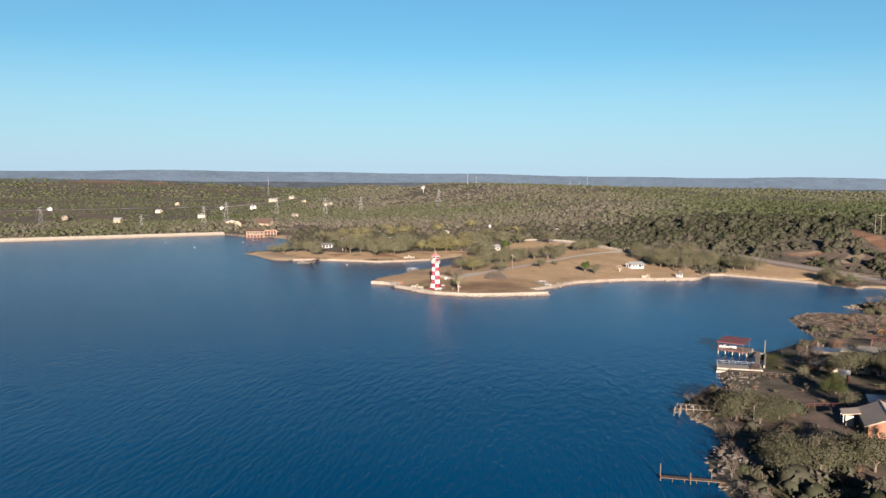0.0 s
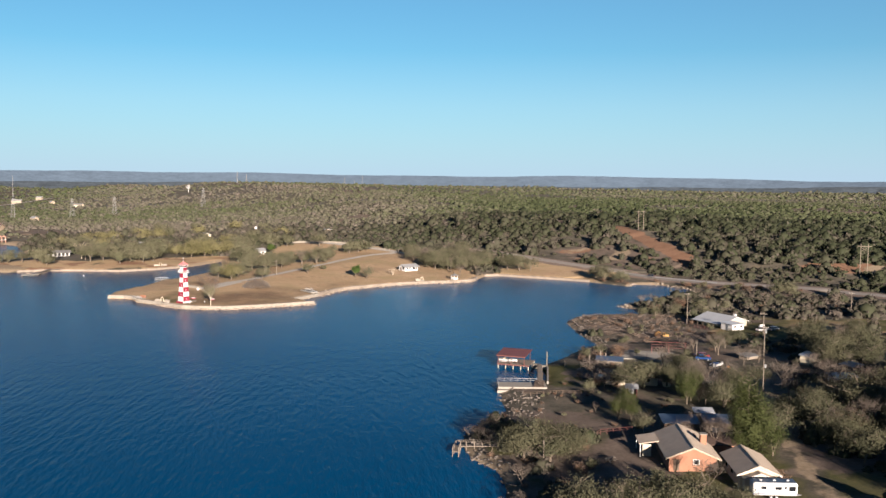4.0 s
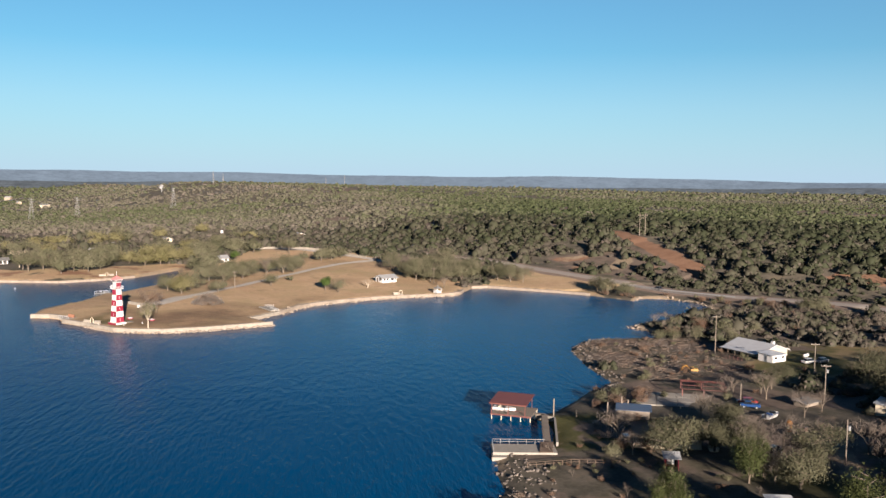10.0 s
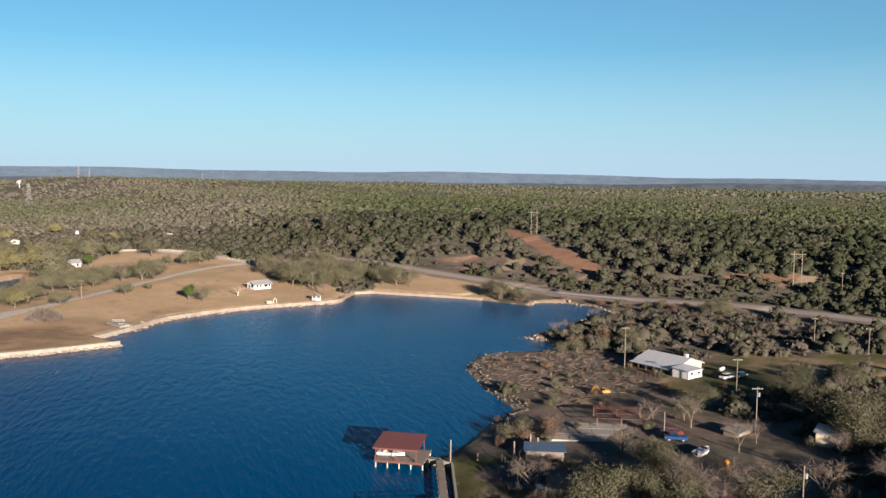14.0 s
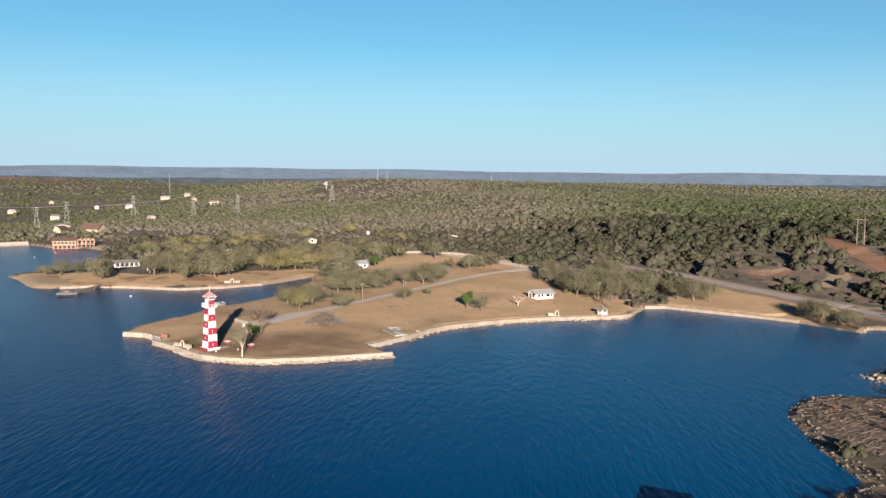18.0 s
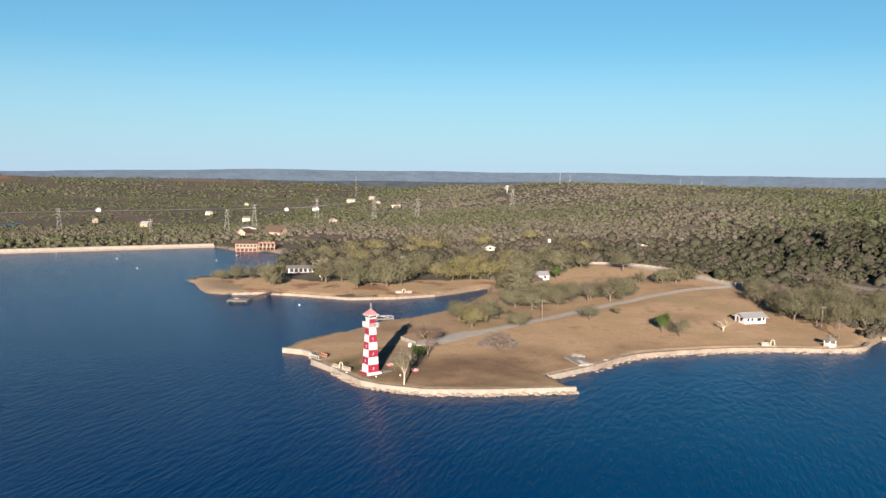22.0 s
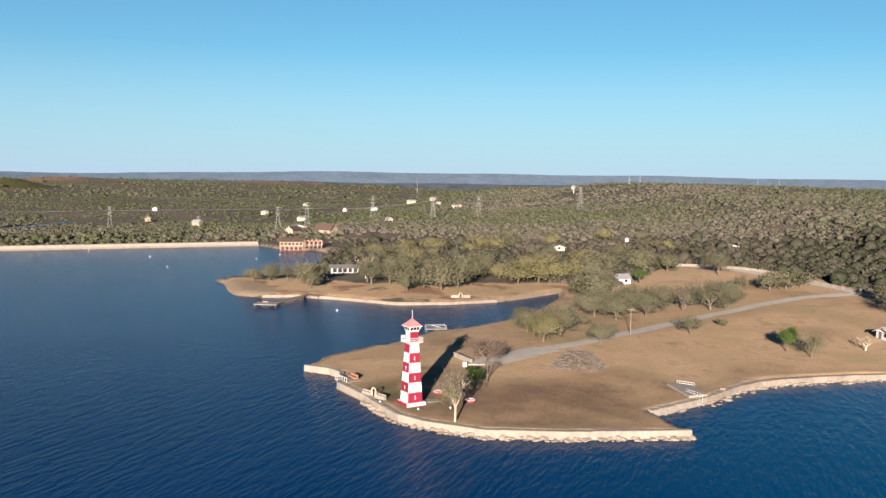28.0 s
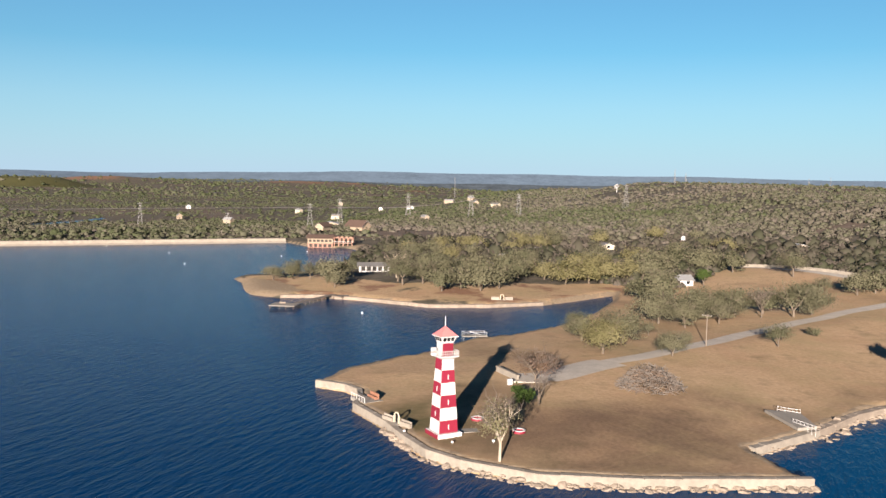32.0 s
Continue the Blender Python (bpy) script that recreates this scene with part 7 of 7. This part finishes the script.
for x, y, s in ((79, 235, 1.2), (88, 226, 1), (56, 196, .9), (50, 152, 1.15), (46, 164, .9), (55, 215, 1.1), (58, 238, 1.15), (68, 246, 1.1)):
    tree("oak_tree", x, y, s * 1.25, group="oaks round the camp house")
for x, y, s in ((22, 200, 1.3), (31, 206, 1.5), (39, 209, 1.45), (46, 214, 1.25), (14, 210, 1.1), (27, 218, 1.3), (36, 222, 1.3)):
    tree("yellow_oak", x, y, s, group="yellowing oaks on the far shore")
for kind, x, y, s in (("oak_tree", -88, 188, 0.85), ("oak_tree", -81, 190, 1.0), ("sparse_oak", -74, 189, 1.0), ("oak_tree", -63, 181, 1.5), ("oak_tree", -60, 171, 0.9),
                      ("sparse_oak", -40, 187, 1.5), ("sparse_oak", -37, 180, 1.5), ("sparse_oak", -30, 183, 1.4), ("oak_tree", -21, 167, 1.2), ("oak_tree", -15, 174, 1.15), ("oak_tree", -8, 172, 1.4),
                      ("oak_tree", -2, 179, 1.45), ("oak_tree", -1, 216, 1.4), ("sparse_oak", 8, 222, 1.3), ("oak_tree", -24, 194, 1.2), ("oak_tree", -12, 196, 1.3),
                      ("oak_tree", -30, 212, 1.3), ("oak_tree", -14, 212, 1.25), ("oak_tree", 4, 204, 1.0), ("oak_tree", 52, 216, 1.25), ("sparse_oak", 54, 176, 1.35), ("oak_tree", 60, 226, 1.3)):
    tree(kind, x, y, s, group="oaks on the far shore")
tree("dead_tree", -42, 196, 1.35)
for x, y, s in ((145, 90, 1), (150, 82, 1), (155, 76, 1), (160, 90, 1.05), (166, 80, .9), (170, 96, 1), (176, 90, 1), (182, 104, 1), (163, 100, 1), (150, 102, 1), (172, 110, 1.05), (158, 112, 1),
                (186, 80, 1.05), (190, 73, 1), (195, 69, 1), (144, 100, .9)):
    tree(("oak_tree", "sparse_oak")[int(x + y) % 3 == 0], x, y, s * 1.25, group="oaks above the cove")
tree("bare_tree", 148, 60, 0.9)
for x, y, s in ((216, 33, 1.0), (215, 23, 1.1), (220, 16, 0.95)):
    tree("oak_tree", x, y, s, group="oaks on the cove head")
rng = random.Random(12)
for k in range(46):
    x, y = rng.uniform(-62, 112), rng.uniform(216, 410)
    if inland(x, y) > 8 and open_ground(np.array([x]), np.array([y]))[0] and all(math.hypot(x - a, y - b) > 9 for a, b in ((-56, 222), (-50, 214), (-12, 232), (-2, 262), (12, 300), (45, 330), (82, 318), (72, 205))):
        tree(rng.choice(("oak_tree", "oak_tree", "sparse_oak", "yellow_oak")), x, y, rng.uniform(0.9, 1.35), group="oaks in the camp grounds")
for u in range(64):   # scrub oaks that screen the highway
    k = rng.uniform(0.1, 0.86)
    a = resample(HIGHWAY, 4)
    q = a[int(k * (len(a) - 1))]
    x, y = q[0] - rng.uniform(8, 20), q[1] - rng.uniform(6, 16)
    if open_ground(np.array([x]), np.array([y]))[0] and y > -60 and x < 270:
        tree(rng.choice(("shrub", "sparse_oak", "shrub", "oak_tree", "brush")), x, y, rng.uniform(0.55, 1.0), group="scrub oaks beside the highway")
for k in range(30):   # oaks between the cove and the highway
    x, y = rng.uniform(142, 186), rng.uniform(84, 158)
    if all(to_line(x, y, line) > 5 for line in (PARK_ROAD, UPPER_ROAD, HIGHWAY)):
        tree(rng.choice(("oak_tree", "oak_tree", "sparse_oak", "bare_tree")), x, y, rng.uniform(1.05, 1.45), group="oaks above the cove")
for k in range(46):   # dark leafless brush along the near shore
    q = resample(NEAR[4:13], 1.0)
    x, y = q[rng.randrange(len(q))]
    x, y = x + rng.uniform(1, 7), y + rng.uniform(-1, 2)
    if inland(x, y) > 0.8:
        tree(rng.choice(("bare_tree", "brush", "bare_tree")), x, y, rng.uniform(0.3, 0.55), group="leafless brush along the shore")
# near village
for k in range(64):   # an unseen tall grove south of the houses, added for long shade over the drive
    x, y = rng.uniform(92, 215), rng.uniform(-352, -303)
    tree(rng.choice(("oak_tree", "yellow_oak", "oak_tree")), x, y, rng.uniform(1.7, 2.3), group="oak grove south of the drive")
for x, y, s in ((93, -293, 1.5), (101, -289, 1.4), (109, -285, 1.4), (97, -303, 1.6)):
    tree("oak_tree", x, y, s, group="oak grove south of the drive")
for k in range(62):
    x, y = rng.uniform(104, 172), rng.uniform(-296, -205)
    if to_line(x, y, DRIVE) > 6:
        tree(rng.choice(("oak_tree", "shrub", "sparse_oak", "bare_tree", "bare_tree", "russet_tree")), x, y, rng.uniform(0.6, 1.15), group="trees east of the drive")
for k in range(22):   # tall oaks that shade the lots behind the drive
    x, y = rng.uniform(118, 178), rng.uniform(-262, -226)
    if to_line(x, y, DRIVE) > 7:
        tree("oak_tree", x, y, rng.uniform(1.25, 1.65), group="tall oaks east of the drive")
for x, y, s in ((90.5, -190.5, 1.05), (96, -187.5, 1.0), (101, -190, .9)):
    tree("oak_tree", x, y, s, group="oaks beside the bunkhouse")
for x, y, s in ((110, -190, .9), (107, -196, .9), (116, -197, .9), (120, -201, 1.0), (111, -203, 1), (107, -201, .8), (134, -180, .85), (139, -163, .9), (131, -158, .8), (137, -154, .7), (156, -189, .6), (125, -205, .9)):
    tree(("bare_tree", "sparse_oak")[int(x) % 3 == 0], x, y, s, group="leafless trees in the village")
for x, y, s in ((94, -208, .95), (97, -205.5, .8), (77, -209, .7), (73, -212, .65), (75, -214, .6)):
    tree("green_tree", x, y, s)
tree("brush", 86, -181, 0.9)
tree("brush", 90, -184, 1.0)
tree("shrub", 82, -184, 1.1)
tree("tall_elm", 81.0, -243.5, 1.1)
tree("green_tree", 84.5, -246.5, 0.8)
tree("green_tree", 86.0, -234.5, 0.62)
tree("bare_tree", 80.5, -230.5, 0.7)
for x, y, s in ((42, -228, 1.05), (46, -231, 1.0), (49, -225, .9), (52, -228, .85)):
    tree("oak_tree", x, y, s, group="shore oaks")
for x, y, s in ((36, -260, 1.0), (41, -264, 1.1), (46, -262, 1.0), (51, -265, 1.0), (33, -266, .9), (57, -270, .8)):
    tree(("oak_tree", "oak_tree", "sparse_oak")[int(x) % 3], x, y, s, group="shore oaks")
for x, y, s in ((94, -236, .9), (96, -257, .9), (120, -236, .9), (100, -246, .8), (106, -236, 1), (112, -228, .9), (125, -221, 1), (104, -228, .7), (130, -228, 1), (118, -246, 1)):
    tree(("oak_tree", "bare_tree")[int(x * 3) % 2], x, y, s, group="trees east of the drive")
for x, y, s in ((141, -178, .7), (146, -193, .7), (158, -186, 1.2), (166, -182, 1.2), (135, -210, .9), (153, -192, 1.1), (162, -195, 1.1), (172, -186, 1.2), (168, -172, 1.1)):
    tree("oak_tree" if x > 150 else ("bare_tree", "sparse_oak", "bare_tree")[int(x) % 3], x, y, s, group="trees east of the village")
for x, y, s in ((180, -156, .9), (172, -158, .8), (190, -150, .9), (202, -154, .9), (212, -152, .8), (156, -151, .7), (148, -155, .8), (142, -158, .8), (185, -165, .9), (195, -160, .9)):
    tree(("oak_tree", "sparse_oak", "bare_tree")[int(x) % 3], x, y, s, group="trees below the paddock")
for x, y, s in ((103, -147, 1), (109, -145.5, 1.2), (113, -149, 1.3), (105, -151, 1.1), (116, -146, 1), (99, -152, .8), (111, -153, 1)):
    tree(("brush", "shrub", "brush")[int(x) % 3], x, y, s, group="brush by the slab")
for x, y, s in ((172, -84, 1), (168, -82, 1), (178, -88, 1.1), (184, -82, 1.1), (190, -90, 1.2), (198, -78, 1.2), (176, -78, 1), (186, -98, 1), (194, -70, 1.1), (205, -85, 1.1), (181, -70, 1), (190, -60, 1), (200, -62, 1.1)):
    tree(("shrub", "sparse_oak", "brush")[int(x) % 3], x, y, s * (1.5 if int(x) % 3 != 1 else 0.6), group="scrub on the low point")
rng = random.Random(31)
for k in range(46):
    u = rng.random()
    x, y = 212 + 62 * u + rng.uniform(-9, 9), 22 - 68 * u + rng.uniform(-9, 9)
    if inland(x, y) > 1.5 and to_line(x, y, HIGHWAY) > 7:
        tree(rng.choice(("brush", "shrub", "brush")), x, y, rng.uniform(0.6, 1.2), group="brush below the highway")
for k in range(92):
    x, y = rng.uniform(60, 150), rng.uniform(-262, -162)
    if inland(x, y) > 6 and to_line(x, y, DRIVE) > 4 and not (x < 84 and y > -206) and not (x < 106 and y > -174) and not (x > 116 and y > -212) and all(math.hypot(x - a, y - b) > 7 for a, b in ((69, -241), (73, -254), (70, -263), (81, -223), (90, -225), (88, -219), (96, -183), (87, -196), (120, -154), (131, -151), (127, -177))):
        tree(rng.choice(("bare_tree", "sparse_oak", "bare_tree", "oak_tree")), x, y, rng.uniform(0.6, 1.05), group="village trees")
rng = random.Random(77)
for k in range(150):
    x, y = rng.uniform(36, 170), rng.uniform(-275, -95)
    if ground_z(x, y) > 0.6 and inland(x, y) > 2 and min(to_line(x, y, DRIVE), 99) > 4 and not (52 < x < 90 and -206 < y < -150):
        tree(rng.choice(("shrub", "brush", "brush")), x, y, rng.uniform(0.35, 0.9), group="weedy brush in the village")

rng = random.Random(91)
for k in range(80):   # low weeds on the bank between the quay and the houses
    x, y = rng.uniform(52, 96), rng.uniform(-222, -166)
    if inland(x, y) > 3 and all(math.hypot(x - a, y - b) > 3.5 for a, b in ((87, -196), (81, -223), (69, -241), (63, -221))):
        tree(rng.choice(("brush", "shrub", "brush", "bare_tree")), x, y, rng.uniform(0.18, 0.42), group="low weeds on the bank")
for k in range(70):   # thin brush between the white-roofed house and the highway
    x, y = rng.uniform(182, 286), rng.uniform(-112, -20)
    if inland(x, y) > 3 and to_line(x, y, HIGHWAY) > 9 and not bool(inside(np.array(x), np.array(y), PADDOCK)):
        tree(rng.choice(("brush", "bare_tree", "brush", "shrub")), x, y, rng.uniform(0.4, 0.8), group="thin brush behind the ranch house")


def make_debris():
    """Cut logs and branches strewn on the cleared point."""
    d = thing("brush_piles", (150, -105, 0), 0, "strewn grey logs and cut branches on cleared earth", "debris", kind="stuff")
    r = random.Random(5)
    bm, dark = bmesh.new(), bmesh.new()
    for k in range(2600):
        x, y = r.uniform(124, 186), r.uniform(-140, -76)
        if not bool(inside(np.array(x), np.array(y), [(133, -86), (146, -76), (172, -79), (190, -95), (165, -110), (158, -140), (126, -134)])):
            continue
        z, a, l = ground_z(x, y), r.uniform(0, 6.28) if k % 3 else r.gauss(0.5, 0.4), r.uniform(0.4, 2.6)
        dx, dy = math.cos(a) * l / 2, math.sin(a) * l / 2
        tube(bm if k % 4 == 0 else dark, (x - dx - 150, y - dy + 105, z + r.uniform(0, .3)), (x + dx - 150, y + dy + 105, z + r.uniform(0.05, 0.6)), r.uniform(0.02, 0.055), n=3)
    part("log_litter", bm, GREY_STICK, d)
    part("twig_litter", dark, DARKWOOD, d)


make_debris()
r = random.Random(8)
for k in range(70):
    x, y = r.uniform(124, 186), r.uniform(-140, -76)
    if bool(inside(np.array(x), np.array(y), [(136, -90), (146, -79), (172, -82), (190, -95), (165, -110), (158, -140), (128, -132)])):
        tree(r.choice(("shrub", "brush", "brush", "shrub")), x, y, r.uniform(0.25, 0.6), group="weedy brush on cleared earth")
boulders("cleared_rocks", [(135, -90), (150, -85), (165, -92), (150, -110), (138, -125)], 160, (-9, 9), (0.12, 0.36), GREY_ROCKS, "scattered grey rocks on cleared earth", 12)


# ---- yard clutter ----
DARKYARD = plain("dark_yard", (0.06, 0.058, 0.056), 0.9, 1.5, 0.4, 0.3)
pad = thing("yard_pad", (95, -170.5, ground_z(95, -170.5)), -34, "dark worn asphalt yard", "paving", kind="structure")
part("paving", boxes((-5.5, 6.0, -6.5, 6.5, -0.3, 0.07), bevel=0.05), DARKYARD, pad)


def make_tyre(x, y, lift=0.0):
    t = thing("old_tyre", (x, y, ground_z(x, y) + lift), 0, "old black tyre lying in the yard", "tyre", "old tyres")
    bm = bmesh.new()
    n, m = 14, 6
    ring = [[bm.verts.new(((0.38 + 0.14 * math.cos(6.283 * j / m)) * math.cos(6.283 * i / n), (0.38 + 0.14 * math.cos(6.283 * j / m)) * math.sin(6.283 * i / n), 0.13 + 0.12 * math.sin(6.283 * j / m))) for j in range(m)] for i in range(n)]
    for i in range(n):
        for j in range(m):
            bm.faces.new((ring[i][j], ring[(i + 1) % n][j], ring[(i + 1) % n][(j + 1) % m], ring[i][(j + 1) % m]))
    part("tread", bm, RUBBER, t)


for x, y in ((90.5, -176.5), (91.4, -175.9), (92.3, -177.2), (91.0, -174.8)):
    make_tyre(x, y, 0.08)


def make_table(x, y, turn):
    t = thing("picnic_table", (x, y, ground_z(x, y) + 0.05), turn, "weathered grey picnic table with benches", "table", "picnic tables")
    part("tabletop", boxes((-0.9, 0.9, -0.38, 0.38, 0.7, 0.76)), WOOD, t)
    for s in (-1, 1):
        part("bench", boxes((-0.9, 0.9, *sorted((s * 0.55, s * 0.82)), 0.42, 0.47)), WOOD, t)
        part("leg", tubes(((s * 0.6, -0.7, -0.05), (s * 0.6, 0.25, 0.7)), ((s * 0.6, 0.7, -0.05), (s * 0.6, -0.25, 0.7)), r=0.05, n=4), WOOD, t)


make_table(96.5, -168.0, 20)
make_table(91.0, -164.5, 60)
make_table(56.0, -236.0, 10)


def make_pallets(x, y, turn, n):
    p = thing("pallet_stack", (x, y, ground_z(x, y)), turn, "stack of grey timber pallets", "pallets", "pallet stacks")
    for k in range(n):
        for i in range(5):
            part("slat", boxes((-0.6, 0.6, -0.5 + i * 0.22, -0.38 + i * 0.22, k * 0.15 + 0.1, k * 0.15 + 0.13)), WOOD, p)
        for i in range(3):
            part("block", boxes((-0.6 + i * 0.55, -0.5 + i * 0.55, -0.5, 0.5, k * 0.15, k * 0.15 + 0.1)), WOOD, p)


make_pallets(98.5, -164.0, 15, 5)
make_pallets(104.0, -172.0, 40, 3)
make_pallets(80.5, -205.0, 20, 4)


def make_tank(x, y, turn):
    t = thing("propane_tank", (x, y, ground_z(x, y)), turn, "white propane tank on short legs", "tank", "propane tanks")
    part("barrel", tube(bmesh.new(), (-1.1, 0, 0.75), (1.1, 0, 0.75), 0.45, n=14), WHITE, t)
    for s in (-1, 1):
        part("end_cap", tube(bmesh.new(), (s * 1.1, 0, 0.75), (s * 1.4, 0, 0.75), 0.45, 0.15, n=14), WHITE, t)
        part("leg", boxes((s * 0.7 - .05, s * 0.7 + .05, -0.3, 0.3, -0.1, 0.4)), STEEL, t)


make_tank(186, -128, 20)
make_tank(84.5, -231.0, -25)
make_tank(105.5, -181.0, 40)
for x, y, h in ((8.0, -3.6, 0.45), (-6.9, 1.0, 0.5), (-6.2, 0.2, 0.5), (1.9, -4.6, 0.35)):
    q = thing("lawn_floodlight", (x, y, ground_z(x, y)), 0, "small white floodlight stub on the lawn", "light", "floodlights by the lighthouse")
    part("stub", tubes(((0, 0, -0.2), (0, 0, h * 0.6)), r=0.08), STEEL, q)
    part("head", boxes((-0.2, 0.2, -0.2, 0.2, h * 0.55, h + 0.1), bevel=0.05), WHITE, q)
for x, y in ((-180, 300), (-120, 300), (-230, 330), (-150, 250), (-40, 125), (-115, 330)):
    q = thing("marker_buoy", (x, y, 0), 0, "small white marker buoy on the lake", "buoy", "lake buoys")
    part("float", tube(bmesh.new(), (0, 0, -0.3), (0, 0, 0.45), 0.3, 0.2, n=10), WHITE, q)
    part("cap", tube(bmesh.new(), (0, 0, 0.45), (0, 0, 0.65), 0.2, 0.08, n=10), WHITE, q)
